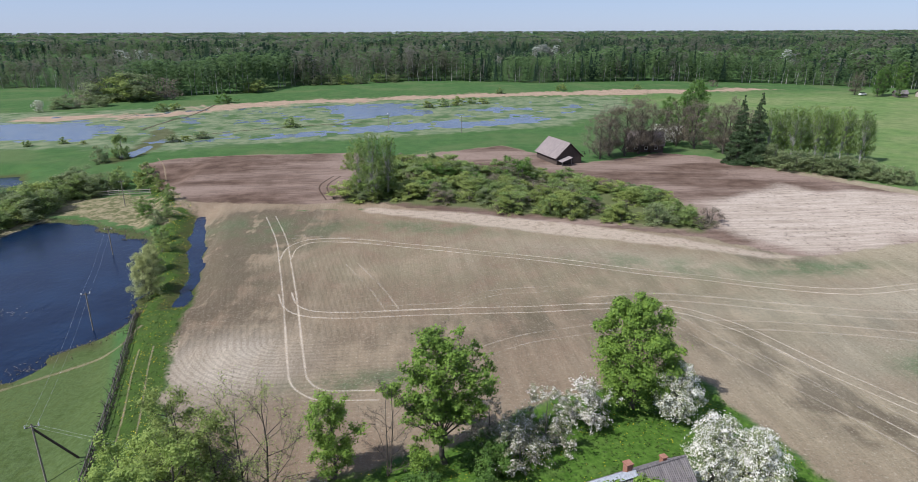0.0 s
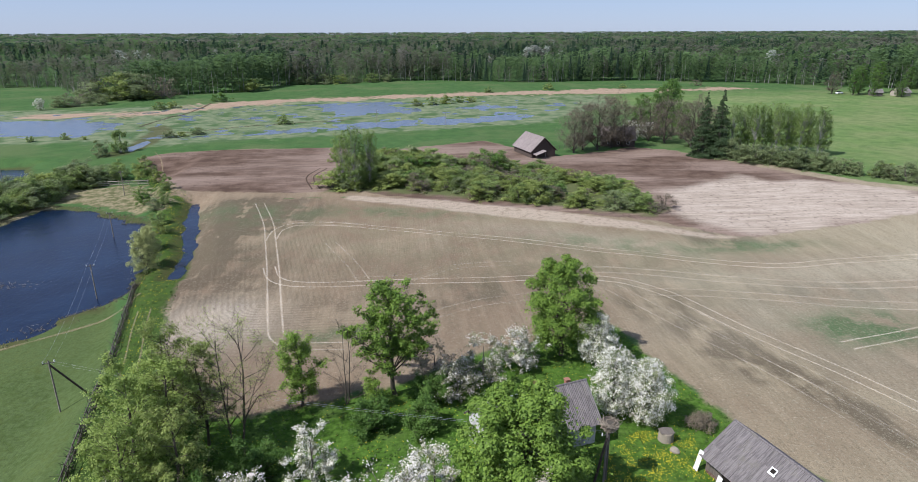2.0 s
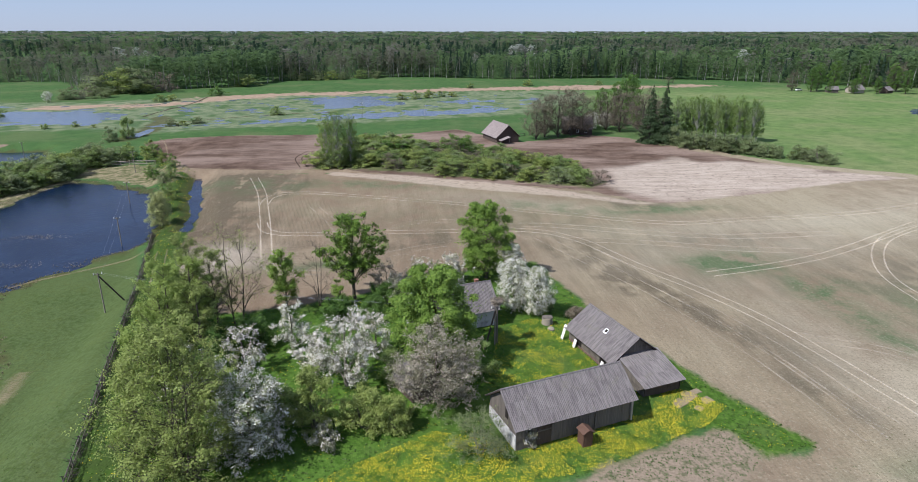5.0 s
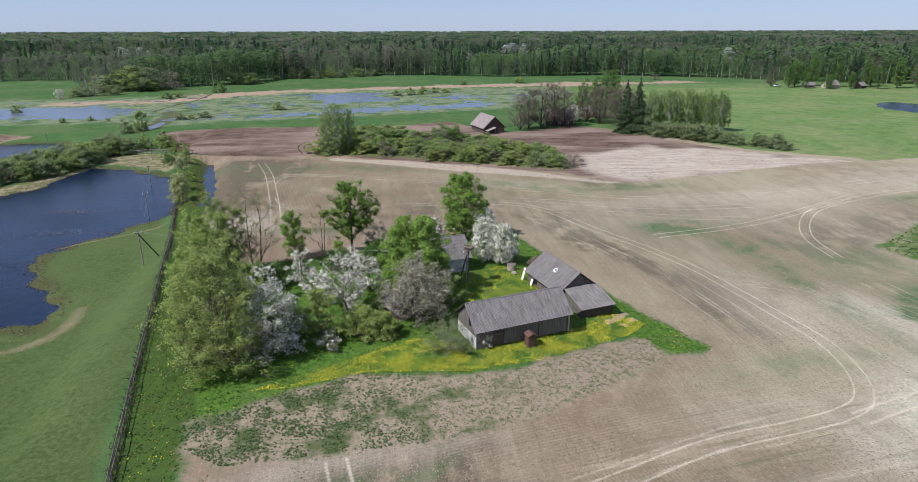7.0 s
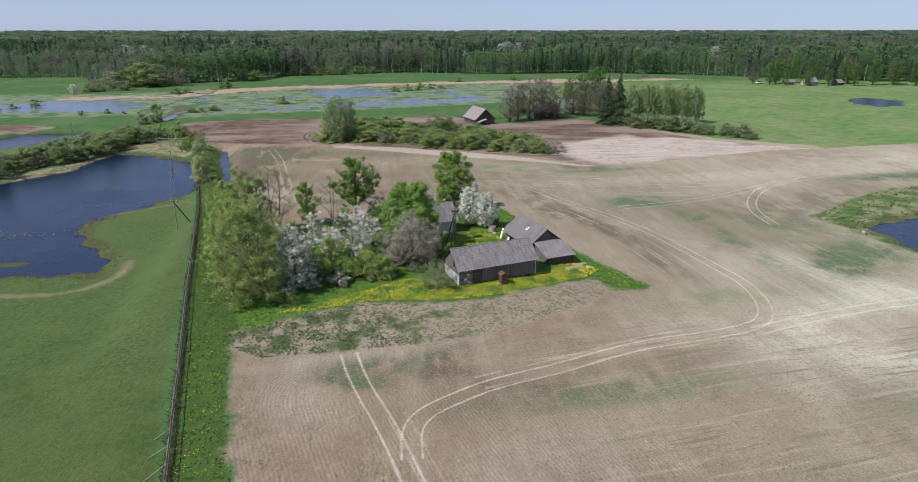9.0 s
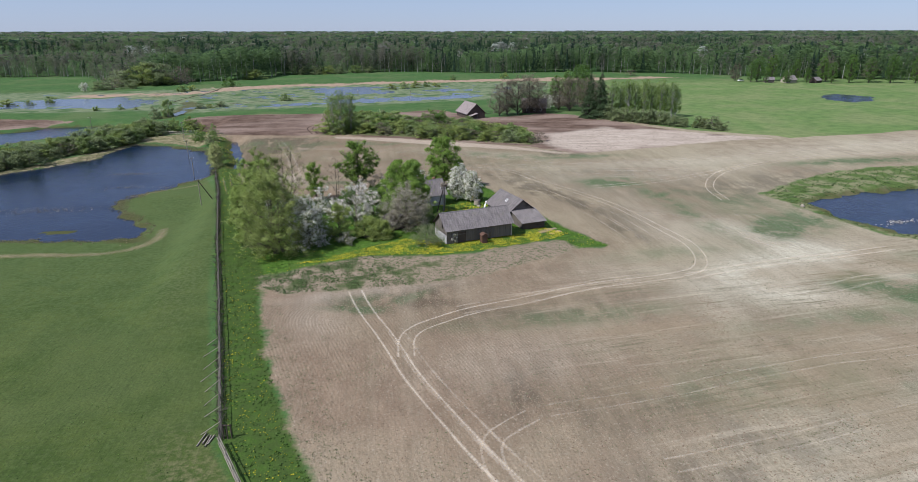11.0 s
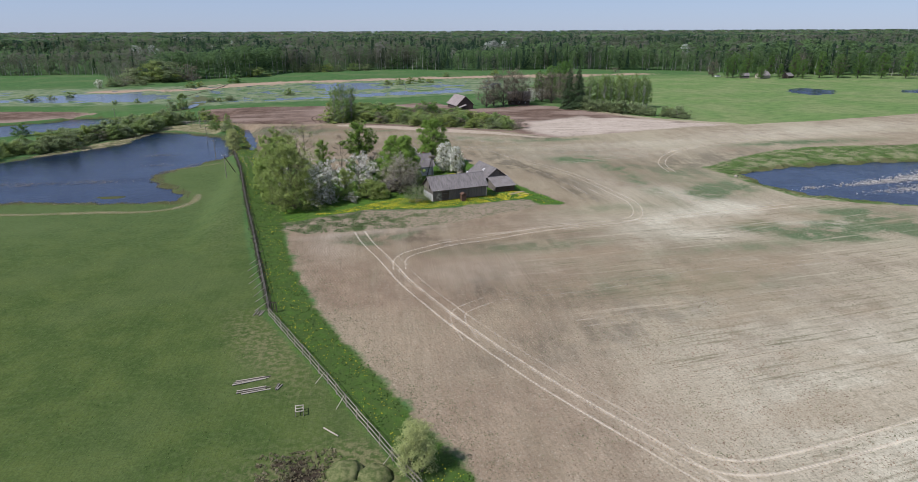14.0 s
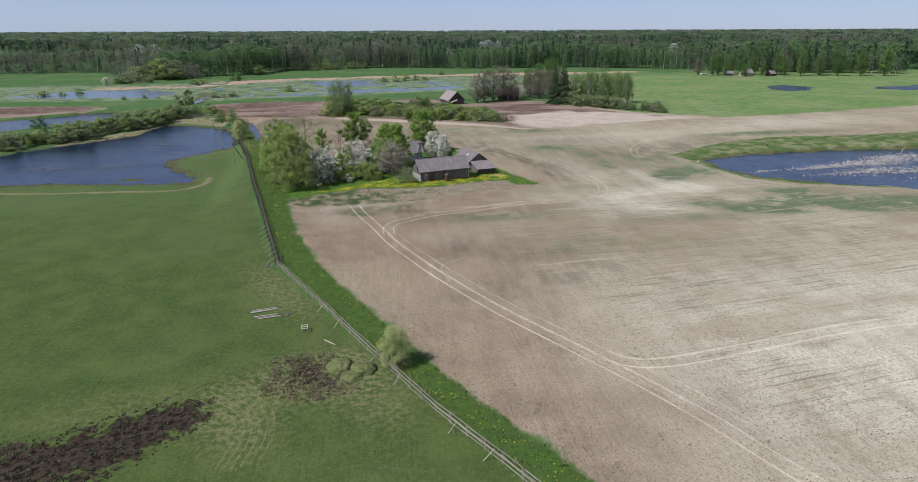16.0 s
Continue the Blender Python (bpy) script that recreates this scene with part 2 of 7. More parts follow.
def shoot_points(rng, h, w, base, n, shape, shoots):
    """Leaves along many shoots that fan out from the trunk to the uneven skin of the crown."""
    u = rng.random(shoots) ** 0.8
    prof = {"round": np.sin(np.pi * np.clip(0.14 + 0.83 * u, 0, 1)) ** 0.6, "cone": (1.02 - u) ** 0.8, "tall": np.sin(np.pi * np.clip(0.2 + 0.77 * u, 0, 1)) ** 0.5, "bush": np.cos(np.pi / 2 * u * 0.97) ** 0.55}[shape]
    a = rng.uniform(0, 6.28, shoots)
    r = w / 2 * prof * np.sqrt(rng.uniform(0.25, 1.0, shoots)) * rng.uniform(0.85, 1.12, shoots)
    tip = np.column_stack([r * np.cos(a), r * np.sin(a), h * (base + (1 - base) * u) * rng.uniform(0.93, 1.03, shoots)])
    root = tip * (0.12, 0.12, 0.45) + (0, 0, 0.02 * h)
    pick = rng.integers(0, shoots, n)
    k = (rng.uniform(0.3, 1.0, n) ** 0.5)[:, None]
    p = root[pick] * (1 - k) + tip[pick] * k
    p[:, 2] += (0.10 * h * k * (1 - k) * 2)[:, 0]
    p += rng.normal(size=(n, 3)) * (0.028 * w + 0.05)
    p[:, 2] = np.maximum(p[:, 2], 0.08)
    out = p - (0, 0, 0.45 * h)
    nor = out / (np.linalg.norm(out, axis=1, keepdims=True) + 1e-9) * 0.6 + rng.normal(size=(n, 3)) * 0.5 + (-0.15, -0.1, 0.6)
    return p, nor, root, tip


def tree_meshes(seed, h, w, base=0.2, blobs=22, n=4200, size=0.2, shape="round", twigs=3, trunk=None, stems=1, lean=0.0, shoots=0.35):
    """The trunk with its limbs, and the crown, as two meshes. shoots: the share of leaves on single shoots, the rest sits in clumps."""
    rng = np.random.default_rng(seed)
    p, nor, cs, rs = crown_points(rng, h, w, base, blobs, n, shape)
    many = int(n * shoots)
    if many:
        p2, nor2, root, tip = shoot_points(rng, h, w, base, many, shape, max(24, n // 45))
        p, nor = np.concatenate([p[many:], p2]), np.concatenate([nor[many:], nor2])
    wood = Tubes(6)
    r0 = trunk or 0.018 * h + 0.04
    tops = []
    for k in range(stems):
        a = rng.uniform(0, 6.28)
        off = np.array([np.cos(a), np.sin(a)]) * (0.0 if stems == 1 else w * 0.08)
        zs = np.array([-0.25, 0.05, 0.3, 0.55, 0.8]) * h * 0.9
        zs[0] = -0.25
        bend = rng.normal(size=(5, 2)) * 0.014 * h
        bend[:2] = 0
        x = off[None] * np.linspace(1, 3.5 if stems > 1 else 1, 5)[:, None] + bend
        stem = np.column_stack([x, zs])
        wood.add(stem, r0 * np.array([1.35, 1.0, 0.8, 0.5, 0.16]) / (stems ** 0.4), 7)
        tops.append(stem)
    for i, c in enumerate(cs):
        stem = tops[i % stems]
        z = min(max(c[2] * rng.uniform(0.35, 0.7), 0.08 * h), 0.7 * h)
        s = np.array([np.interp(z, stem[:, 2], stem[:, k]) for k in range(3)])
        mid = (s + c) / 2 + (0, 0, 0.08 * h * rng.uniform(-0.2, 1)) + rng.normal(size=3) * 0.02 * h
        r = r0 * rng.uniform(0.28, 0.42) / (stems**0.3) * min(1.0, (16 / blobs) ** 0.6)
        wood.add([s, mid, c], [r, r * 0.65, r * 0.3], 5 if twigs else 3)
        for _ in range(twigs):
            d = rng.normal(size=3)
            d[2] = abs(d[2]) * 0.8
            e = c + d / np.linalg.norm(d) * rs[i] * rng.uniform(0.7, 1.15)
            m2 = (c + e) / 2 + rng.normal(size=3) * rs[i] * 0.12
            wood.add([c, m2, e], [r * 0.34, r * 0.22, r * 0.08], 3)
    if many:
        for a, b in list(zip(root, tip))[:min(90, n // 50) if twigs else 14]:
            wood.add([a, (a + b) / 2 + (0, 0, 0.05 * h), b], [r0 * 0.05, r0 * 0.035, r0 * 0.012], 3)
    v, f = leaf_tris(p, nor, size, rng)
    return wood.mesh("trunk"), mesh_of("crown", v, None, f)


def airy_meshes(seed, h, w, base=0.25, limbs=14, boughs=5, twigs=5, n=6000, size=0.08, shape="tall", stems=1, trunk=None, droop=0.0, spread=0.16, clump=0.0, lean=(0.0, 0.0)):
    """An open tree: stems, limbs, boughs and twigs that can be seen through leaves which sit on the twigs alone."""
    rng = np.random.default_rng(seed)
    wood = Tubes(6)
    r0 = trunk or 0.013 * h + 0.03
    tops = []
    for k in range(stems):
        a = rng.uniform(0, 6.28)
        off = np.array([np.cos(a), np.sin(a)]) * (0.0 if stems == 1 else w * 0.05)
        zs = np.array([-0.03, 0.06, 0.3, 0.55, 0.78, 0.95]) * h
        grow = np.linspace(0, 1, 6)[:, None]
        x = off[None] * (1 + 2.6 * grow * (stems > 1)) + np.cumsum(rng.normal(size=(6, 2)) * 0.011 * h, axis=0) * (grow > 0.1) + np.array(lean)[None] * h * grow**1.5
        stem = np.column_stack([x, zs])
        wood.add(stem, r0 * np.array([1.35, 1.0, 0.8, 0.55, 0.3, 0.06]) / (stems ** 0.4), 7)
        tops.append(stem)
    roots, ends, sag = [], [], []
    for i in range(limbs):
        stem = tops[i % stems]
        u = (i + rng.uniform(0.1, 0.9)) / limbs
        prof = {"round": math.sin(math.pi * min(1, 0.14 + 0.80 * u)) ** 0.6, "tall": math.sin(math.pi * min(1, 0.2 + 0.74 * u)) ** 0.55, "bush": max(0.05, math.cos(math.pi / 2 * u * 0.95)) ** 0.6, "fan": 0.35 + 0.65 * math.sin(math.pi * min(1, 0.25 + 0.6 * u))}[shape]
        a = i * 2.39996 + rng.uniform(-0.6, 0.6)
        reach = w / 2 * prof * rng.uniform(0.6, 1.0)
        zt = h * (base + (0.97 - base) * u) * rng.uniform(0.95, 1.03)
        zr = max(0.05 * h, min(0.86 * h, zt - reach * rng.uniform(0.5, 1.1) - 0.04 * h))
        s0 = np.array([np.interp(zr, stem[:, 2], stem[:, c]) for c in range(3)])
        axis = np.array([np.interp(zt, stem[:, 2], stem[:, c]) for c in range(2)])
        tip = np.array([axis[0] + reach * np.cos(a), axis[1] + reach * np.sin(a), zt])
        bend = (s0 + tip) / 2 + np.array([0, 0, 0.06 * h]) * rng.uniform(-0.6, 1.0) + rng.normal(size=3) * 0.018 * h
        tip[2] -= droop * reach
        r = r0 * 0.42 * (1 - 0.55 * u)
        wood.add([s0, bend, tip], [r, r * 0.62, r * 0.18], 4)
        for _ in range(boughs):
            t = rng.uniform(0.3, 1.0)
            p = s0 * (1 - t) ** 2 + 2 * bend * t * (1 - t) + tip * t * t
            d = (tip - s0) / (np.linalg.norm(tip - s0) + 1e-9) * 0.55 + rng.normal(size=3) * (0.6, 0.6, 0.42) + (0, 0, 0.28 - droop)
            d = d / np.linalg.norm(d) * w * rng.uniform(0.10, 0.21)
            q = p + d
            mid = (p + q) / 2 + rng.normal(size=3) * 0.012 * w
            wood.add([p, mid, q], [r * 0.34, r * 0.24, r * 0.08], 3)
            roots.append(p), ends.append(q)
            for _ in range(twigs):
                t2 = rng.uniform(0.25, 1.0)
                p2 = p * (1 - t2) + q * t2
                d2 = d * 0.4 / np.linalg.norm(d) + rng.normal(size=3) * 0.6 + (0, 0, 0.2 - 0.9 * droop)
                q2 = p2 + d2 / np.linalg.norm(d2) * w * rng.uniform(0.05, 0.11)
                wood.add([p2, (p2 + q2) / 2 + rng.normal(size=3) * 0.006 * w, q2], [r * 0.13 + 0.004, r * 0.09 + 0.003, 0.003], 3)
                roots.append(p2), ends.append(q2)
    roots, ends = np.array(roots), np.array(ends)
    tufts = len(roots) // (twigs + 1)
    weight = np.repeat(rng.uniform(0.1, 1.0, tufts) ** (1 + 3 * clump), twigs + 1)
    pick = rng.choice(len(roots), n, p=weight / weight.sum())
    k = rng.uniform(0.35, 1.05, n)[:, None]
    p = roots[pick] * (1 - k) + ends[pick] * k + rng.normal(size=(n, 3)) * spread * (1, 1, 0.6)
    p[:, 2] = np.maximum(p[:, 2], 0.06)
    heart = ends[pick - pick % (twigs + 1)] - (0, 0, 0.05 * w)
    out = p - heart
    nor = out / (np.linalg.norm(out, axis=1, keepdims=True) + 1e-9) * 0.7 + rng.normal(size=(n, 3)) * 0.4 + (-0.1, 0.0, 0.5)
    v, f = leaf_tris(p, nor, size, rng)
    return wood.mesh("trunk"), mesh_of("crown", v, None, f)


def spruce_meshes(seed, h, w, n=12000, size=0.25):
    """A spruce: whorls of drooping boughs with hanging twigs, in a ragged cone."""
    rng = np.random.default_rng(seed)
    wood = Tubes(6)
    wood.add([(0, 0, -0.2), (0, 0, h * 0.5), (0, 0, h)], [0.018 * h, 0.01 * h, 0.01], 7)
    boughs = 210
    u = rng.random(boughs) ** 1.25
    reach = w / 2 * (1.0 - u) ** 0.8 * rng.uniform(0.72, 1.12, boughs) + 0.12
    a = rng.uniform(0, 6.28, boughs)
    z = h * (0.05 + 0.95 * u)
    tip = np.column_stack([reach * np.cos(a), reach * np.sin(a), z - 0.28 * reach])
    for t, zz in zip(tip, z):
        wood.add([(0, 0, zz), (t[0] * 0.5, t[1] * 0.5, zz - 0.03), t], [0.035, 0.025, 0.01], 3)
    pick = rng.choice(boughs, n, p=reach**1.3 / (reach**1.3).sum())
    k = np.sqrt(rng.uniform(0.03, 1.0, n))[:, None]
    p = np.column_stack([0 * k, 0 * k, z[pick][:, None]]) * (1 - k) + tip[pick] * k
    side = np.column_stack([-np.sin(a[pick]), np.cos(a[pick]), 0 * pick])
    p = p + side * (rng.normal(size=(n, 1)) * 0.16 * reach[pick][:, None]) + rng.normal(size=(n, 3)) * 0.06
    p[:, 2] -= np.abs(rng.normal(size=n)) * 0.22
    nor = np.column_stack([np.cos(a[pick]), np.sin(a[pick]), 0 * pick]) * 0.5 + rng.normal(size=(n, 3)) * 0.5 + (0, 0, 0.5)
    v, f = leaf_tris(p, nor, size, rng, 0.5)
    return wood.mesh("trunk"), mesh_of("crown", v, None, f)


def plant(name, meshes, x, y, leaf, bark, label, category="tree", group="", rz=0.0, s=1.0, trunk_name="trunk", crown_name="crown"):
    t = thing(name, x, y, ground_z(x, y), rz, label, category, group)
    t.scale = (s, s, s)
    part(trunk_name, meshes[0], M[bark], t)
    part(crown_name, meshes[1], M[leaf], t)
    return t


# ---- ground plan ----
MAIN = [(-46.2, 177.6), (-29.2, 171.9), (-9.9, 169.3), (12.2, 157.8), (33.4, 147.6), (58.8, 134.0), (66.7, 131.9), (90.0, 136.9), (123.9, 147.2), (141.9, 147.8), (183.9, 152.3), (259.4, 172.4), (420, 205), (420, -160), (75, -160), (45.9, -97), (24.5, -56), (19.2, -46.3), (16.9, -42.6), (12.8, -34.8), (9.9, -28.4), (6.6, -21.4), (3.0, -13.2), (-0.5, -6), (-3.0, 0.5), (-5.4, 8), (-7.5, 15.5), (-9.2, 22.5), (-11.1, 31.1), (-12.0, 40.7), (-16.8, 57.7), (-25.2, 95.0), (-26.8, 98.2), (-29.7, 109.7), (-32.3, 128.0), (-36.9, 150.7)]
FARM = [(-13.0, 38.8), (-3.5, 44.4), (4.1, 46.5), (15.5, 45.1), (22.1, 46.6), (36.6, 52.6), (39.4, 48.0), (46.2, 49.4), (42.0, 57.6), (38.8, 64.4), (35.1, 74.1), (31.8, 88.3), (29.9, 100.0), (26.0, 97.5), (13.4, 95), (1.9, 88.0), (-11.5, 84.0), (-19.5, 84.0), (-26.5, 88.0), (-31.0, 96), (-22.5, 55.8), (-17.7, 36.9)]
PLOUGH_A = [(-74.9, 224.8), (-67.0, 230.6), (-42.2, 233.7), (-13.9, 232.9), (-6.1, 198.6), (-8.0, 175.1), (-24.9, 175.9), (-48.1, 179.9), (-54.9, 189.1)]
PLOUGH_B = [(-8.1, 222.5), (32.7, 240.0), (38.7, 228.5), (51.2, 209.5), (78.4, 222.1), (88.1, 215.5), (114.9, 166.2), (140.0, 147.9), (123.9, 147.2), (90.4, 137.3), (65.8, 132.3), (53.7, 143.3), (33.3, 153.3), (4.5, 167.3), (-8.0, 175.1)]
PLOUGH_C = [(-190, 236), (-155, 233), (-132, 229), (-118, 225.5), (-126, 224), (-133, 214), (-156, 206), (-190, 200)]
STRIP = [(-9.5, 171.0), (12.2, 163.5), (34.3, 153.3), (59.8, 135.4), (66.7, 132.3), (58.9, 133.1), (32.0, 145.7), (11.2, 156.4), (-9.4, 167.4)]
PALE_B = [(63.1, 162.1), (71.6, 171.6), (92.7, 177.0), (114.9, 166.2), (140.1, 148.4), (123.9, 147.2), (90.4, 137.3), (67.1, 133.6), (60.4, 149.0)]
COPSE = [(-14.7, 175.3), (-8.1, 208.1), (4.3, 212.0), (17.7, 207.3), (43.6, 185.6), (58.1, 172.4), (59.4, 150.9), (54.6, 146.1), (34.3, 157.7), (12.2, 168.0), (-7.0, 174.9)]
POND_W = [(-120, 100), (-100, 72), (-72.6, 72.7), (-55.4, 69.4), (-43.2, 68.3), (-39.9, 67.4), (-42.4, 76.9), (-47.4, 84.0), (-52.5, 91.0), (-54.0, 98.0), (-51.5, 104.1), (-44.4, 113.6), (-40.9, 120.6), (-40.2, 128.2), (-43.7, 140.0), (-49.5, 159.2), (-59.7, 166.5), (-70.9, 173.5), (-76.9, 176.0), (-78.9, 166.9), (-80.8, 150.4), (-87.4, 141.2), (-98.7, 130.2), (-113, 110)]
POND_NW = [(-151.3, 200.2), (-129.8, 211.5), (-126.5, 220.5), (-105.5, 221.4), (-100.0, 211.0), (-105.6, 199.7), (-116.7, 189.4), (-131.0, 172.3), (-150, 150)]
POND_E = [(101.7, 75.6), (113.6, 81.3), (130.3, 83.6), (150.8, 84.8), (176.5, 83.1), (210, 84), (215, 60), (190, 40), (160, 30), (134.0, 35.5), (126.0, 39.9), (116.1, 44.9), (105.4, 53.0), (101.3, 63.9)]
BANK_E = [(94.7, 83.5), (103.4, 89.2), (118.5, 97.4), (127.6, 101.0), (143.8, 103.8), (166.4, 100.7), (200, 103), (228, 96), (228, 50), (195, 32), (160, 25), (132.0, 32.6), (113.5, 41.4), (101.9, 50.5), (98.8, 62.0), (97.3, 75.8)]
POND_FAR1 = [(239.2, 258.0), (250.8, 277.3), (266.1, 285.9), (274.9, 267.1), (257.9, 247.6), (244.9, 244.4)]
POND_FAR2 = [(303.5, 250.3), (312.1, 263.6), (330.5, 265.8), (390, 282), (400, 262), (360, 252), (316.4, 238.8)]
DITCH = [(-44.8, 173.0), (-42.2, 158.6), (-39.0, 147.6), (-36.4, 137.7), (-35.1, 125.4), (-32.7, 125.5), (-33.5, 135.8), (-35.7, 145.9), (-38.5, 157.2), (-43.0, 173.1)]
MARSH = [(-260, 345), (-199.1, 352.3), (-144.1, 351.3), (-96.5, 369.9), (-20.2, 381.0), (56.2, 390.3), (123.3, 386.1), (112.0, 333.4), (87.2, 311.2), (66.2, 282.2), (28.0, 270.5), (-19.7, 258.6), (-57.9, 248.8), (-77.0, 243.0), (-105.5, 252.3), (-141.8, 252.3), (-240, 270)]
WATER_A = [(-180.1, 313.6), (-131.6, 324.7), (-107.7, 300.1), (-99.0, 286.8), (-111.3, 265.7), (-134.9, 263.0), (-190.0, 275.5)]
WATER_B = [(-41.2, 363.5), (-15.4, 377.3), (8.5, 373.5), (16.3, 325.8), (-14.2, 306.5), (-32.4, 327.4)]
WATER_C = [(-71.3, 262.2), (-19.9, 292.1), (37.4, 311.6), (64.1, 321.3), (66.1, 293.6), (31.8, 276.2), (-17.9, 268.3), (-56.0, 254.6)]
WATER_D = [(27.7, 332.6), (48.7, 349.1), (70.8, 339.6), (56.5, 326.2)]
STREAM = [(-85.9, 228.6), (-84.6, 248.6), (-88.5, 279.2), (-93.3, 288.6), (-89.5, 290.7), (-83.7, 279.2), (-79.8, 252.5), (-80.9, 230.2)]
REED = [(-160, 336), (-140, 342), (-112, 345), (-83, 376), (-50, 388), (-4, 399), (53, 411), (130, 422), (209, 421), (240, 409), (200, 404), (119, 392), (60, 395), (15, 384), (-30, 378), (-74, 358), (-117, 322), (-150, 325)]
PLOT = [(-13.0, 39.7), (-3.5, 44.8), (4.1, 47.0), (15.5, 45.5), (22.1, 46.6), (37.6, 52.4), (39.6, 49.4), (38.3, 47.0), (33.6, 43.7), (27, 40.5), (21.7, 37.8), (16.1, 35.6), (9, 34.2), (2.2, 33.8), (-8.2, 33.0), (-12.0, 35.9)]
MUD = [(-34, -44), (-22.9, -42.2), (-18.1, -39.4), (-13.3, -37.3), (-10.4, -38.0), (-10.0, -40.9), (-13.3, -44.7), (-17.2, -48.5), (-27, -50), (-34, -50)]
HOLE = [(-3.5, -31.4), (-1.5, -30.2), (-0.2, -31.0), (1.2, -35.0), (1.9, -37.1), (0.3, -37.9), (-1.5, -36.1), (-2.9, -36.5)]
GOLD_S = [(-8.2, 44.9), (3.2, 50.6), (9.8, 53.9), (16.3, 51.7), (22.9, 54.0), (30.6, 54.7), (35.6, 60.2), (40.1, 56.2), (36.6, 53.1), (24.0, 47.5), (15.5, 46.0), (4.1, 47.2), (-3.5, 45.1)]
GOLD_Y = [(16.2, 61.9), (19.0, 72.3), (23.8, 76.5), (28.7, 75.9), (28.1, 68.0), (29.6, 61.1), (22.8, 58.9)]
GOLD_N = [(3.8, 88.7), (13.4, 94.7), (19.1, 88.8), (27.0, 97.0), (17.1, 82.8), (7.6, 82.8)]
LANE = [(-41.0, 128.7), (-31.9, 97.9), (-22.5, 55.8), (-17.7, 35.0), (-9.3, -0.8), (-0.8, -17.8), (5.7, -31.2), (17.8, -53.5), (48, -108), (55.9, -106), (24.5, -56), (19.2, -46.3), (16.9, -42.6), (12.8, -34.8), (9.9, -28.4), (6.6, -21.4), (3.0, -13.2), (-0.5, -6), (-3.0, 0.5), (-5.4, 8), (-7.5, 15.5), (-9.2, 22.5), (-11.1, 31.1), (-12.0, 40.7), (-16.8, 57.7), (-25.8, 96.3), (-30.8, 119.5), (-36.2, 147.9), (-45.3, 176.7), (-56.8, 193.6), (-70.1, 224.4), (-75.0, 223.7), (-60.8, 192.2), (-48.7, 162.0)]
PASTURE = [(-40.8, 121.5), (-32.6, 98.3), (-23.0, 55.8), (-18.7, 34.9), (-9.7, -0.8), (-0.7, -18.1), (5.8, -31.5), (19.5, -56.5), (48, -110), (-160, -150), (-160, 100)]
SHORE_N = [(-101, 130), (-94, 142), (-85.5, 163), (-82.5, 181), (-77, 178), (-79.0, 164), (-81, 150), (-87.5, 141), (-98, 129)]
BARE_N = [(-83.0, 194.1), (-62.9, 195.3), (-48.2, 172.9), (-46.4, 163.7), (-58.7, 170.1), (-68.9, 176.1), (-79.0, 180.1)]


def spaced(parts):
    out = [np.arange(a, b, s) for a, b, s in parts]
    return np.concatenate(out + [[parts[-1][1]]])


GX = spaced([(-5000, -1000, 400), (-1000, -300, 50), (-300, -130, 5), (-130, -100, 2), (-100, 140, 1.0), (140, 240, 2), (240, 400, 5), (400, 1000, 50), (1000, 5000, 400)])
GY = spaced([(-900, -200, 50), (-200, -110, 5), (-110, 140, 1.0), (140, 250, 1.4), (250, 420, 2.5), (420, 600, 10), (600, 1200, 50), (1200, 5000, 400)])


def inside_by(poly, x, y):
    """How far each point lies inside the outline, in metres; negative outside."""
    px, py = np.array(poly, float).T
    qx, qy = np.roll(px, -1), np.roll(py, -1)
    best = np.full(x.shape, 1e9)
    odd = np.zeros(x.shape, bool)
    for ax, ay, bx, by in zip(px, py, qx, qy):
        dx, dy = bx - ax, by - ay
        t = np.clip(((x - ax) * dx + (y - ay) * dy) / (dx * dx + dy * dy), 0, 1)
        best = np.minimum(best, (x - ax - t * dx) ** 2 + (y - ay - t * dy) ** 2)
        if by != ay:
            odd ^= ((ay > y) != (by > y)) & (x < ax + (y - ay) / (by - ay) * dx)
    d = np.sqrt(best)
    return np.where(odd, d, -d)


def waves(x, y, scale, seed):
    """Smooth uneven hills between about -1 and 1, sums of turned sines."""
    rng = np.random.default_rng(seed)
    z = 0.0
    for k in range(7):
        a, p, f = rng.uniform(0, 6.28), rng.uniform(0, 6.28), rng.uniform(0.6, 1.9) / scale
        z = z + np.sin((x * np.cos(a) + y * np.sin(a)) * f * 6.28 + p + 1.3 * np.sin((x * np.sin(a) - y * np.cos(a)) * f * 3.7 + 2 * p)) * 0.38
    return z / 1.3


WATER_Z = -0.30
POND_LEVEL = -2.35
POND_E_LEVEL = -2.15
DITCH_LEVEL = -1.75


def ramp(v, lo, hi):
    t = np.clip((v - lo) / (hi - lo), 0, 1)
    return t * t * (3 - 2 * t)


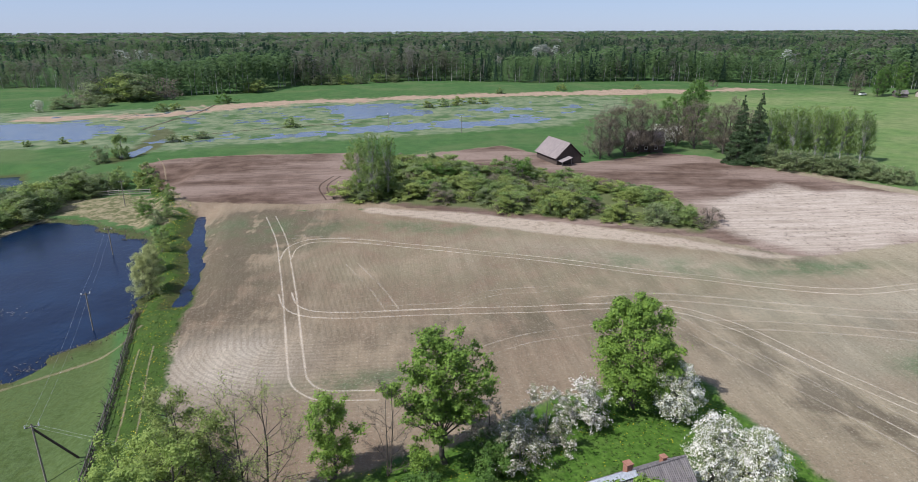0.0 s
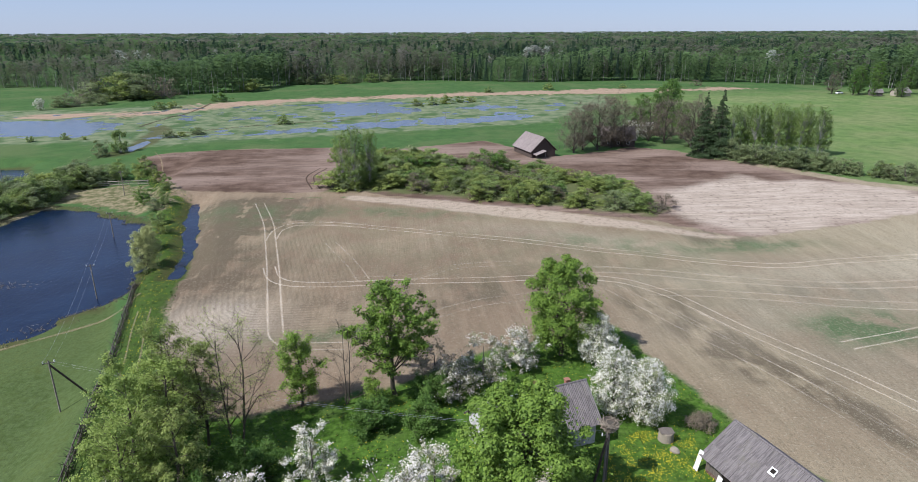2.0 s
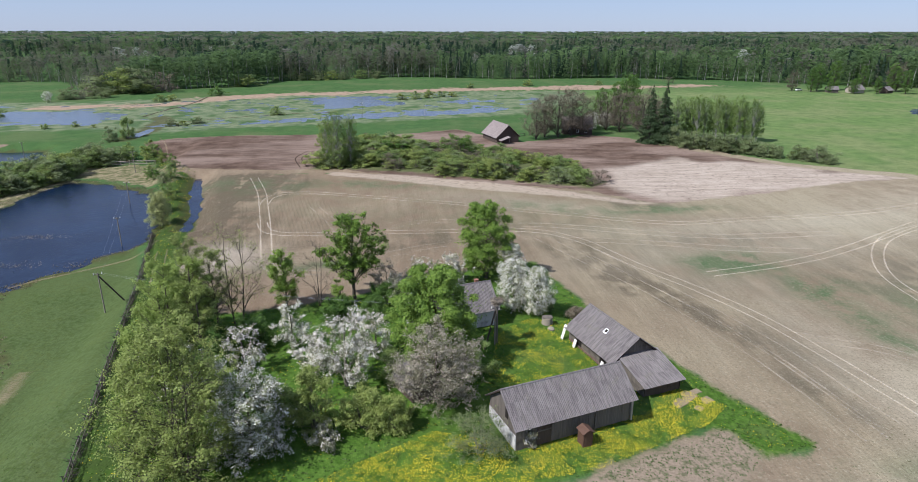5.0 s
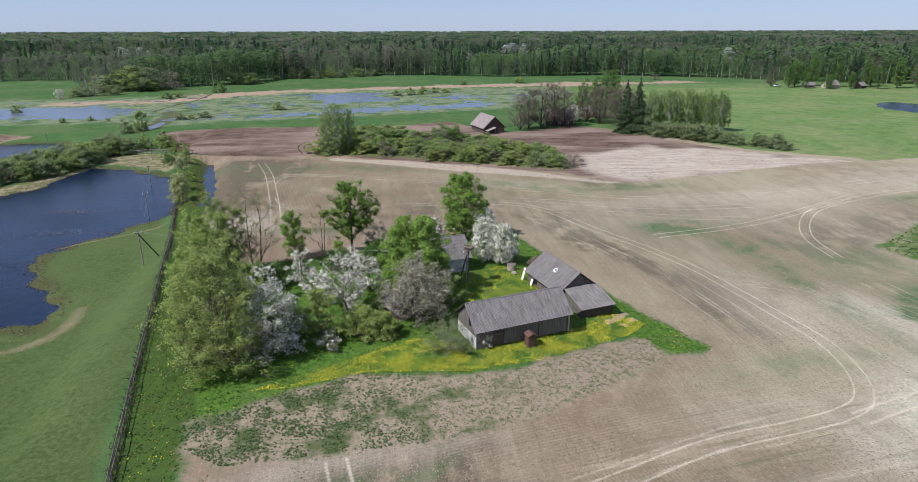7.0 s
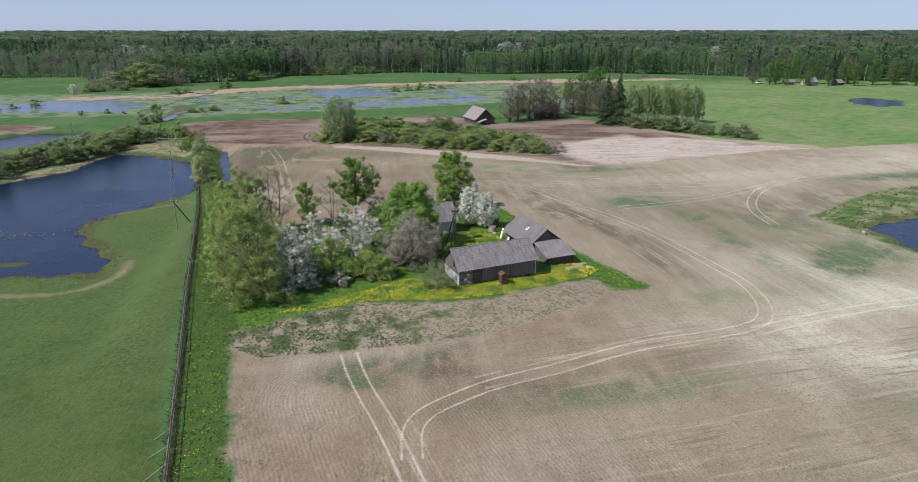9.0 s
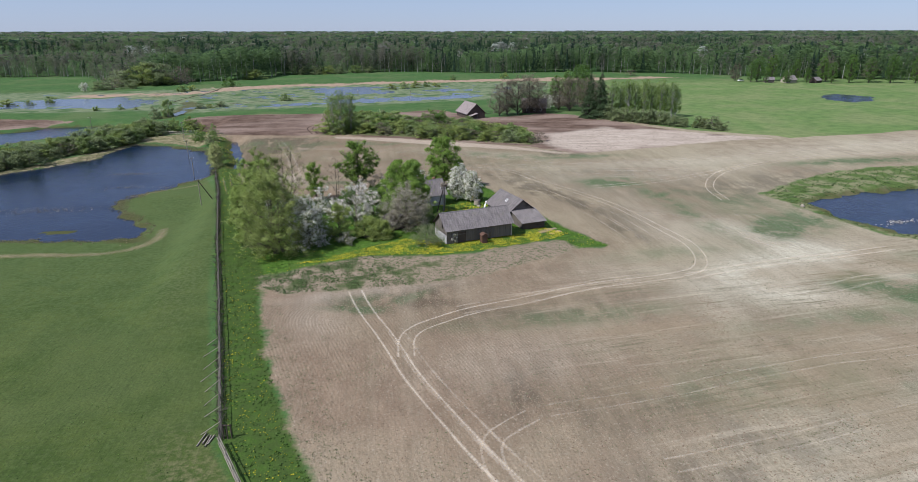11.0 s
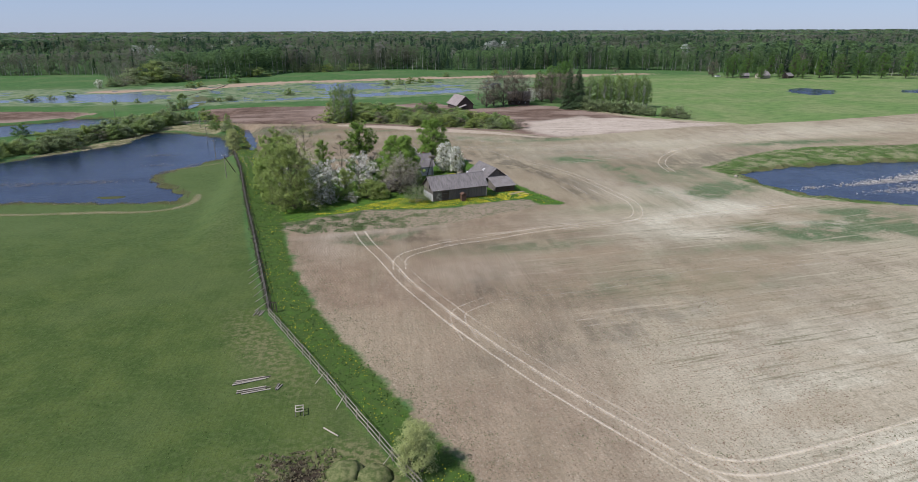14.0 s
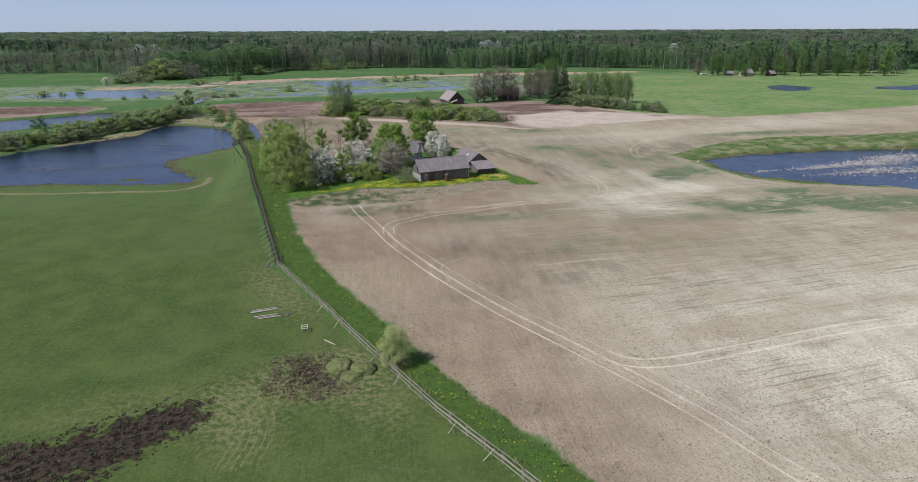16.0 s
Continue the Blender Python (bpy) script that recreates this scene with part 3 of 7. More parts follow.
def lie(x, y):
    """The lie of the land: the yard on a rise, hollows round the ponds."""
    z = 1.3 * np.exp(-((x - 20) / 23) ** 2 - ((y - 65) / 23) ** 2)
    z = z - 1.9 * np.exp(-((x - 95) / 65) ** 2 - ((y - 65) / 62) ** 2)
    edge = np.interp(y, (40, 58, 99, 128, 185), (-24, -26, -30, -36, -54))
    west = ramp(edge - x, 0, 7) * ramp(y, 15, 62) * ramp(235 - y, 0, 35)
    z = z - 2.1 * west
    z = z - 0.9 * np.exp(-((x + 26) / 20) ** 2 - ((y - 150) / 22) ** 2) * (1 - west)
    return z


def height(x, y):
    base = lie(x, y)
    z = 0.10 * waves(x, y, 60, 1) + 0.05 * waves(x, y, 17, 2) + 0.02 * waves(x, y, 5, 3)
    z = base + z * np.clip((np.abs(y - 75) + np.abs(x - 10) - 15) / 60, 0.25, 1)
    wob = 1.1 * waves(x, y, 16, 4) + 0.55 * waves(x, y, 5, 5)
    for poly, k, level in ((POND_W, 0.9, POND_LEVEL), (POND_NW, 1.0, POND_LEVEL), (POND_E, 0.9, POND_E_LEVEL), (POND_FAR1, 1.5, WATER_Z), (POND_FAR2, 1.5, WATER_Z), (DITCH, 0.35, DITCH_LEVEL), (STREAM, 0.4, WATER_Z)):
        s = inside_by(poly, x, y) + wob * k
        z = np.where(s > -7, np.minimum(z, level + np.where(s > 0, -0.16, -0.35) * s), z)
    tongue = np.hypot((x + 57) / 4.2, (y - 75.2) / 1.6)
    z = np.where(tongue < 1, np.maximum(z, POND_LEVEL + 0.10 * (1 - tongue)), z)
    m = inside_by(MARSH, x, y)
    w = np.maximum.reduce([inside_by(p, x, y) for p in (WATER_A, WATER_B, WATER_C, WATER_D)])
    lumps = 0.10 * waves(x, y, 38, 6) + 0.10 * waves(x, y, 15, 7) + 0.09 * waves(x, y, 7, 9)
    wet = WATER_Z + 0.115 + lumps - 0.25 * np.clip((w + 2) / 14, 0, 1)
    k = np.clip(m / 16, 0, 1)
    z = z * (1 - k) + wet * k
    for poly, depth in ((HOLE, 0.55), (MUD, 0.28)):
        s = np.clip(inside_by(poly, x, y) + 0.8 * waves(x, y, 4, 11), 0, 1.5) / 1.5
        z = z - depth * s * (0.6 + 0.4 * waves(x, y, 2.2, 12))
    for mx, my, mr, mh in ((3.0, -33.6, 2.0, 0.15),):
        z = z + mh * np.exp(-((x - mx) ** 2 + (y - my) ** 2) / mr**2)
    return z


gx, gy = [a.ravel() for a in np.meshgrid(GX, GY)]
gz = height(gx, gy)
GZ = gz.reshape(len(GY), len(GX))


def ground_z(x, y):
    """The height of the ground sheet at a place."""
    i = min(max(int(np.searchsorted(GX, x)) - 1, 0), len(GX) - 2)
    j = min(max(int(np.searchsorted(GY, y)) - 1, 0), len(GY) - 2)
    u, v = (x - GX[i]) / (GX[i + 1] - GX[i]), (y - GY[j]) / (GY[j + 1] - GY[j])
    return float((GZ[j, i] * (1 - u) + GZ[j, i + 1] * u) * (1 - v) + (GZ[j + 1, i] * (1 - u) + GZ[j + 1, i + 1] * u) * v)




def zone(*polys, cut=()):
    s = np.maximum.reduce([inside_by(p, gx, gy) for p in polys])
    for p in cut:
        s = np.minimum(s, -inside_by(p, gx, gy))
    return np.clip(s, -30, 30)


def blobs(rows):
    """A soft sum of turned ellipses: x, y, half length, half width, turn in degrees, weight."""
    out = np.zeros(len(gx))
    for cx, cy, a, b, turn, k in rows:
        c, s = math.cos(radians(turn)), math.sin(radians(turn))
        u, v = ((gx - cx) * c + (gy - cy) * s) / a, (-(gx - cx) * s + (gy - cy) * c) / b
        out += k * np.exp(-(u * u + v * v) ** 1.3)
    return out


wobble = 0.9 * waves(gx, gy, 9, 21) + 0.5 * waves(gx, gy, 3.1, 22)
zones = {
    "soil": zone(MAIN, cut=(FARM, BANK_E)) + wobble * 0.5,
    "plough": zone(PLOUGH_A, PLOUGH_B, PLOUGH_C) + wobble * 0.6,
    "strip": zone(STRIP) + wobble * 0.4,
    "pale": np.maximum(zone(PALE_B) + 2.5 * waves(gx, gy, 26, 24), -30),
    "copse": zone(COPSE) + wobble,
    "lush": zone(FARM, LANE) + wobble * 0.4,
    "pasture": zone(PASTURE),
    "marsh": zone(MARSH) + 3 * wobble,
    "reed": zone(REED) + 5 * wobble + 7 * waves(gx, gy, 45, 23),
    "plot": zone(PLOT) + wobble * 0.5,
    "mud": np.maximum(zone(MUD, HOLE) + 0.9 * waves(gx, gy, 3.5, 31), -30),
    "lane": zone(LANE),
    "bank": zone(BANK_E) + wobble,
    "east": ramp(gx, 70, 150) * ramp(430 - gy, 0, 80),
    "grey": ramp(gx, 12, 55),
    "upper": ramp(gy, 5, 60),
    "bare": np.maximum(zone(BARE_N, SHORE_N) + 2 * wobble, -30),
    "shore": np.clip(np.maximum.reduce([inside_by(p, gx, gy) for p in (POND_W, POND_NW, POND_E, DITCH, STREAM)]), -30, 30) + wobble,
    # paler dry soil, damp dark soil and thin green crop in the wide field
    "dry": 0.30 * ramp(gx, 30, 110) * (0.6 + 0.4 * ramp(70 - gy, 0, 60)) + 0.75 * ramp(-gy, -12, 34) * ramp(gx, 18, 58) + blobs([(70, -45, 40, 22, 0, 0.4), (74, 39, 19, 7, 18, 1.1), (58, 30, 12, 8, 10, 0.45), (42, 38, 12, 6, 20, 0.35), (60, 56, 6, 18, 5, 0.25), (94, 30, 13, 3.5, -25, 1.0), (66, 26, 11, 4, 5, 0.5), (78, 52, 14, 6, -60, 0.9), (70, 50, 12, 20, 15, 0.2), (86, 8, 44, 10, 8, 0.15), (110, 55, 16, 8, 20, 0.2), (75, 105, 40, 9, 10, 0.3), (54, 22, 18, 8, 8, 0.25), (100, -25, 60, 20, 0, 0.15), (-22, 105, 8, 8, 0, 1.0),
                  (45, -20, 30, 14, 0, 0.15), (22, 12, 12, 6, 15, 0.35), (35, 135, 22, 5, -25, 0.4), (60, 80, 8, 26, 12, 0.15), (4, 33, 12, 2.5, 10, 0.5), (-3, 25, 4, 7, 15, 0.4), (160, 130, 60, 12, 10, 0.5), (70, 116, 40, 5, 5, 0.3)]),
    "damp": blobs([(6, 31, 14, 5, 12, 0.55), (30, 112, 70, 30, 0, 0.22), (75, 85, 30, 22, 0, 0.26), (45, 0, 26, 14, 8, 0.2), (-25, 120, 10, 40, 8, 0.35), (-31, 157, 14, 10.5, 30, 3.6), (-33.5, 140, 3.5, 14, 10, 1.6), (55, 68, 2.5, 12, 22, 0.35), (46, 85, 2.2, 10, 22, 0.6), (40, 92, 2.5, 10, 20, 0.4), (43, 96, 1.5, 6, 30, 0.6), (50, 72, 1.6, 7, 20, 0.6), (38, 105, 5, 6, 0, 0.4), (52, 58, 3, 9, 15, 0.5), (-30, 130, 5, 18, 8, 0.4), (30, 25, 22, 3, 12, 0.35), (20, 6, 7, 3, 60, 0.45), (30, -12, 18, 5, 20, 0.4), (15, 112, 24, 5, 10, 0.3),
                   (62, 133, 9, 5, -20, 0.6), (110, 95, 26, 10, 20, 0.5), (66, 108, 12, 4, 0, 0.3), (12, 28, 9, 2.5, -30, 0.4), (30, 0, 10, 4, 0, 0.3), (5, 60, 3, 3, 0, 0.2)]),
    "trodden": blobs([(-1.5, -35.5, 5.5, 3.5, 0, 1.6), (3.5, -31.0, 3, 1.6, -40, 1.2), (-6.5, -12, 3, 12, 28, 0.9), (-7.5, -42, 3, 6, 20, 1.0), (5, -40, 4, 6, 25, 0.5), (1, -33, 8, 5, 0, 1.0), (6, -38, 6, 4, -60, 0.8), (-9.5, -8, 3, 9, 25, 0.8), (-8, -40, 5, 6, 30, 0.8), (-20, -38, 8, 3, 10, 0.6), (-24, 40, 3, 14, 10, 0.5)]),
    "green": blobs([(84, 25, 10, 4.0, -25, 1.4), (80, 33, 4, 2, 0, 0.8), (103, 37, 10, 4, -10, 0.7), (100, 30, 12, 4, 0, 0.8), (70, 72, 22, 3.0, -88, 0.5), (2, 27, 4, 1.2, -10, 0.9), (9, 29.5, 4, 1.0, 40, 1.0), (65, 97, 9, 4, 10, 0.35), (145, 111, 25, 4, 0, 0.8), (8, 135, 50, 22, -18, 0.16), (112, 22, 18, 6, -10, 1.1), (130, 18, 22, 8, -20, 0.7), (92, 62, 14, 6, 35, 0.7), (82, 58, 9, 5, 40, 0.6), (62, 97, 8, 5, 0, 0.55), (72, 86, 6, 4, 30, 0.5), (4, 30, 4, 1.5, 0, 0.7), (30, 22, 16, 2.5, 5, 0.5),
                    (-30, 160, 14, 7, -20, 0.4), (0, 156, 20, 4, -15, 0.4), (-6, 100.5, 9, 2, 5, 0.6), (40, 131, 16, 4, -20, 0.3), (66, 128, 12, 3, 0, 0.6), (50, 3, 18, 4, 0, 0.35), (70, 18, 18, 3, 6, 0.4), (140, 60, 30, 10, 60, 0.3), (85, 76, 12, 10, 0, 0.4), (55, 45, 14, 3, 10, 0.3), (160, 20, 40, 25, 0, 0.35)]),
}

zones["soil"] = np.maximum(zones["soil"], zones["plough"] + 0.3 + 5.0 * ramp(205 - gy, 0, 15) * ramp(gx + 56, 0, 10))
lane_s = gx + 0.31 * (gy - 24)
head_y = gy - 0.22 * (gx - 1.5)
zones["tine"] = np.minimum(np.where((lane_s > 1.5) & (head_y < 24), lane_s - 1.5, np.hypot(np.maximum(1.5 - lane_s, 0), np.maximum(head_y - 24, 0))), 90)
zones["tined"] = ramp(35 - head_y, 0, 5) * ramp(60 - gx, 0, 40) * (0.4 + 0.6 * ramp(gy, 0, 16))
zones["cross"] = ramp(lane_s, 14, 30) * ramp(36 - head_y, 0, 14)
north_s = gx + 0.21 * (gy - 110) + 17.5
zones["comb"] = np.where((north_s > 0) & (gy > 110), north_s, np.hypot(np.minimum(north_s, 0), np.minimum(gy - 110, 0)))
zones["combed"] = ramp(gy, 92, 98) * ramp(152 - gy, 0, 14) * ramp(4 - gx, 0, 14)

# ---- ground material ----
s = Shader("ground")
n1, n2, n3, n4 = s.noise(0.035, 4), s.noise(0.22, 4), s.noise(1.6, 4, 0.6), s.noise(4.2, 4, 0.7)


def blend(value, lo=-0.6, hi=0.6, rag=1.6):
    return s.step(s.math("ADD", value, s.math("MULTIPLY", s.math("SUBTRACT", n3, 0.5), rag)), lo, hi)


# meadow
col = s.mix(s.step(n2, 0.3, 0.7), (0.052, 0.108, 0.034), (0.074, 0.138, 0.044))
col = s.mix(s.step(n1, 0.45, 0.68, 0, 0.8), col, (0.105, 0.145, 0.058))
col = s.mix(s.math("MULTIPLY", s.attr("east"), s.step(n2, 0.25, 0.7, 0.4, 0.9)), col, s.mix(s.step(n1, 0.4, 0.62), (0.155, 0.225, 0.072), (0.205, 0.245, 0.098)))
col = s.mix(s.step(s.noise(0.5, 5, 0.7), 0.5, 0.7, 0, 0.4), col, (0.075, 0.115, 0.028))
# grazed pasture
p_col = s.mix(s.step(n2, 0.35, 0.7), (0.051, 0.079, 0.020), (0.079, 0.106, 0.028))
p_col = s.mix(s.step(n1, 0.45, 0.7, 0, 0.6), p_col, (0.092, 0.118, 0.042))
p_col = s.mix(s.step(n3, 0.42, 0.68, 0, 0.55), p_col, (0.086, 0.118, 0.038))
p_col = s.mix(s.step(s.noise(3.5, 4, 0.7), 0.52, 0.72, 0, 0.5), p_col, (0.03, 0.052, 0.012))
p_col = s.mix(s.math("MULTIPLY", s.math("MULTIPLY", s.attr("trodden"), 0.8), s.step(n3, 0.38, 0.68), clamp=True), p_col, (0.15, 0.145, 0.068))
p_col = s.mix(s.math("MULTIPLY", s.attr("upper"), s.step(n3, 0.3, 0.65, 0.15, 0.75)), p_col, (0.088, 0.126, 0.046))
col = s.mix(blend(s.attr("pasture")), col, p_col)
# lush grass round the farm and along the lane
l_col = s.mix(s.step(n3, 0.3, 0.7), (0.046, 0.10, 0.012), (0.092, 0.168, 0.026))
l_col = s.mix(s.step(n2, 0.5, 0.75, 0, 0.6), l_col, (0.10, 0.14, 0.04))
l_col = s.mix(s.math("MULTIPLY", blend(s.attr("lane")), s.step(s.noise(0.8, 4, 0.65), 0.3, 0.6, 0.35, 0.9)), l_col, (0.05, 0.078, 0.020))
col = s.mix(blend(s.attr("lush")), col, l_col)
col = s.mix(blend(s.attr("bank")), col, s.mix(s.step(n2, 0.42, 0.6), (0.085, 0.13, 0.036), (0.20, 0.205, 0.105)))
# marsh, reeds
m_col = s.mix(s.step(n2, 0.3, 0.65), (0.105, 0.15, 0.075), (0.19, 0.22, 0.125))
m_col = s.mix(s.step(s.noise(0.09, 5), 0.5, 0.62), m_col, (0.075, 0.125, 0.05))
col = s.mix(blend(s.attr("marsh"), -3, 3), col, m_col)
col = s.mix(blend(s.attr("reed"), -4, 4, 8), col, s.mix(n2, (0.23, 0.165, 0.11), (0.44, 0.335, 0.24)))
# dark wet rims of the ponds
col = s.mix(s.math("MULTIPLY", blend(s.attr("shore"), -2.6, -0.4), 0.7), col, (0.075, 0.07, 0.03))
col = s.mix(blend(s.attr("bare")), col, s.mix(s.step(s.noise(0.7, 5, 0.75), 0.4, 0.62), (0.10, 0.11, 0.045), (0.29, 0.245, 0.15)))
# wide harrowed field
rows = s.noise(3.2, 2, 0.5, stretch=((1, 0.04, 1), radians(-23)))
f_col = s.mix(s.step(n2, 0.3, 0.72), (0.19, 0.136, 0.091), (0.285, 0.213, 0.144))
f_col = s.mix(s.step(n1, 0.4, 0.65), f_col, (0.30, 0.24, 0.16))
f_col = s.mix(s.math("MULTIPLY", s.math("MULTIPLY", s.attr("damp"), 2.2), s.step(s.math("ADD", s.math("MULTIPLY", n2, 0.6), s.math("MULTIPLY", s.noise(0.5, 4, 0.6, stretch=((1, 0.18, 1), radians(-23))), 0.5)), 0.4, 0.68), clamp=True), f_col, (0.115, 0.088, 0.06))
f_col = s.mix(s.math("MULTIPLY", s.attr("dry"), s.step(s.math("ADD", n2, s.math("MULTIPLY", n1, 0.6)), 0.3, 1.0, 0.3, 0.85), clamp=True), f_col, (0.50, 0.44, 0.345))
f_col = s.mix(s.math("MULTIPLY", s.math("MULTIPLY", s.attr("green"), 1.7), s.step(s.math("ADD", n2, s.math("MULTIPLY", n3, 0.35)), 0.45, 0.82), clamp=True), f_col, (0.075, 0.115, 0.052))
f_col = s.mix(s.step(s.noise(0.5, 3, 0.7), 0.58, 0.75, 0, 0.2), f_col, (0.15, 0.145, 0.08))
f_col = s.mix(s.step(rows, 0.4, 0.7, 0.0, 0.3), f_col, s.mix(0.4, f_col, (0.10, 0.08, 0.06)))
tine = s.math("SINE", s.math("ADD", s.math("MULTIPLY", s.attr("tine"), 15.0), s.math("MULTIPLY", n2, 2.5)))
f_col = s.mix(s.math("MULTIPLY", s.step(tine, -0.4, 0.8, 0.0, 0.46), s.math("MULTIPLY", s.attr("tined"), s.step(n2, 0.28, 0.55))), f_col, s.mix(0.55, f_col, (0.06, 0.045, 0.03)))
comb = s.math("SINE", s.math("ADD", s.math("MULTIPLY", s.attr("comb"), 8.0), s.math("MULTIPLY", n2, 1.5)))
f_col = s.mix(s.math("MULTIPLY", s.step(comb, -0.3, 0.8, 0.0, 0.42), s.math("MULTIPLY", s.attr("combed"), s.step(n2, 0.25, 0.5))), f_col, s.mix(0.5, f_col, (0.07, 0.052, 0.035)))
f_col = s.mix(s.step(n4, 0.5, 0.72, 0.0, 0.6), f_col, (0.46, 0.40, 0.285))
f_col = s.mix(s.step(s.noise(4.5, 4, 0.75), 0.5, 0.68, 0.0, 0.55), f_col, (0.12, 0.095, 0.06))
f_col = s.mix(s.step(s.noise(0.35, 5, 0.7, stretch=((1, 0.12, 1), radians(-23))), 0.45, 0.7, 0.0, 0.26), f_col, (0.15, 0.12, 0.076))
f_col = s.mix(s.step(s.noise(0.16, 5, 0.72, stretch=((1, 0.10, 1), radians(-23))), 0.5, 0.75, 0.0, 0.22), f_col, (0.42, 0.36, 0.26))
f_col = s.mix(s.step(s.noise(2.3, 5, 0.8), 0.54, 0.62, 0.0, 0.42), f_col, (0.125, 0.10, 0.065))
f_col = s.mix(s.step(s.noise(2.9, 5, 0.8), 0.56, 0.64, 0.0, 0.38), f_col, (0.46, 0.40, 0.30))
f_col = s.mix(s.step(s.noise(3.1, 2, 0.7), 0.66, 0.78, 0.0, 0.4), f_col, (0.11, 0.105, 0.055))
askew = s.turned(-9.5)
lines = s.noise(1.5, 5, 0.7, vec=askew, stretch=((0.05, 1, 1), 0))
sparse = s.noise(0.10, 4, 0.6, vec=askew, stretch=((0.3, 1, 1), 0))
f_col = s.mix(s.math("MULTIPLY", s.attr("cross"), s.math("MULTIPLY", s.step(lines, 0.5, 0.66), s.step(sparse, 0.42, 0.6, 0.15, 0.75))), f_col, (0.135, 0.118, 0.07))
f_col = s.mix(s.math("MULTIPLY", s.attr("cross"), s.step(s.noise(1.1, 4, 0.65, vec=askew, stretch=((0.035, 1, 1), 0)), 0.55, 0.72, 0, 0.5)), f_col, (0.43, 0.36, 0.265))
f_col = s.mix(s.math("MULTIPLY", s.attr("cross"), s.step(s.noise(0.07, 4, 0.6, vec=askew, stretch=((0.35, 1, 1), 0)), 0.5, 0.62, 0, 0.45)), f_col, (0.25, 0.185, 0.12))
f_col = s.mix(s.attr("grey"), f_col, s.mix(1.0, f_col, (1.03, 1.085, 1.06), "MULTIPLY"))
col = s.mix(blend(s.attr("soil")), col, f_col)
# ploughed fields, with pale dried parts
b_col = s.mix(s.step(n2, 0.3, 0.7), (0.088, 0.058, 0.042), (0.175, 0.122, 0.092))
b_col = s.mix(s.step(s.noise(0.06, 4, stretch=((0.35, 1, 1), 0.1)), 0.42, 0.6), b_col, (0.26, 0.195, 0.155))
drill = s.noise(1.1, 3, 0.6, stretch=((0.07, 1, 1), radians(-22)))
b_col = s.mix(s.step(drill, 0.42, 0.66, 0, 0.35), b_col, (0.07, 0.047, 0.034))
b_col = s.mix(s.math("MULTIPLY", blend(s.attr("pale"), -4, 3, 5.0), s.step(s.noise(0.25, 5, 0.7), 0.25, 0.55, 0.7, 1.0)), b_col, s.mix(s.step(drill, 0.35, 0.65), (0.47, 0.40, 0.325), (0.36, 0.30, 0.235)))
b_col = s.mix(s.step(s.noise(0.8, 3, 0.75), 0.56, 0.66, 0, 0.5), b_col, (0.085, 0.06, 0.045))
col = s.mix(blend(s.attr("plough")), col, b_col)
col = s.mix(s.math("MULTIPLY", blend(s.attr("strip"), -1, 1), 0.8), col, s.mix(s.step(s.noise(0.8, 3, 0.75), 0.5, 0.62), (0.42, 0.35, 0.27), (0.31, 0.25, 0.185)))
col = s.mix(blend(s.attr("copse"), -1.5, 1.5), col, s.mix(n2, (0.075, 0.10, 0.034), (0.14, 0.145, 0.065)))
# kitchen plot
g_col = s.mix(s.math("MULTIPLY", s.step(n2, 0.45, 0.64), s.math("SUBTRACT", 1.0, s.math("MULTIPLY", s.attr("grey"), 6.0), clamp=True)), (0.27, 0.215, 0.155), (0.085, 0.105, 0.042))
col = s.mix(blend(s.attr("plot")), col, s.mix(s.step(n3, 0.45, 0.66, 0, 0.6), g_col, (0.07, 0.10, 0.035)))
# trodden mud
col = s.mix(blend(s.math("ADD", s.attr("mud"), s.math("MULTIPLY", s.math("SUBTRACT", s.noise(0.75, 5, 0.7), 0.555), 9.0)), -0.4, 0.4, 2.5), col, s.mix(s.step(n3, 0.35, 0.6), (0.009, 0.007, 0.005), (0.05, 0.038, 0.026)))
# fine grain everywhere
col = s.mix(s.step(n4, 0.36, 0.68, 0.0, 0.5), col, s.mix(0.55, col, (0.02, 0.02, 0.015)))
s.bump(s.math("ADD", s.math("MULTIPLY", n3, 0.6), s.math("ADD", s.math("MULTIPLY", n4, 0.4), s.math("MULTIPLY", rows, 0.5))), 0.55, 0.16)
M["ground"] = s.done(col, 1.0, 0.03)

nx, ny = len(GX), len(GY)
i = (np.arange(ny - 1)[:, None] * nx + np.arange(nx - 1)[None]).ravel()
ground_mesh = mesh_of("ground", np.column_stack([gx, gy, gz]), np.column_stack([i, i + 1, i + nx + 1, i + nx]), attrs=zones)
ground_mesh.polygons.foreach_set("use_smooth", np.ones(len(ground_mesh.polygons), bool))
structure("ground", ground_mesh, M["ground"], "wide spring farmland with harrowed tan field, green pasture and flooded meadow", "ground")

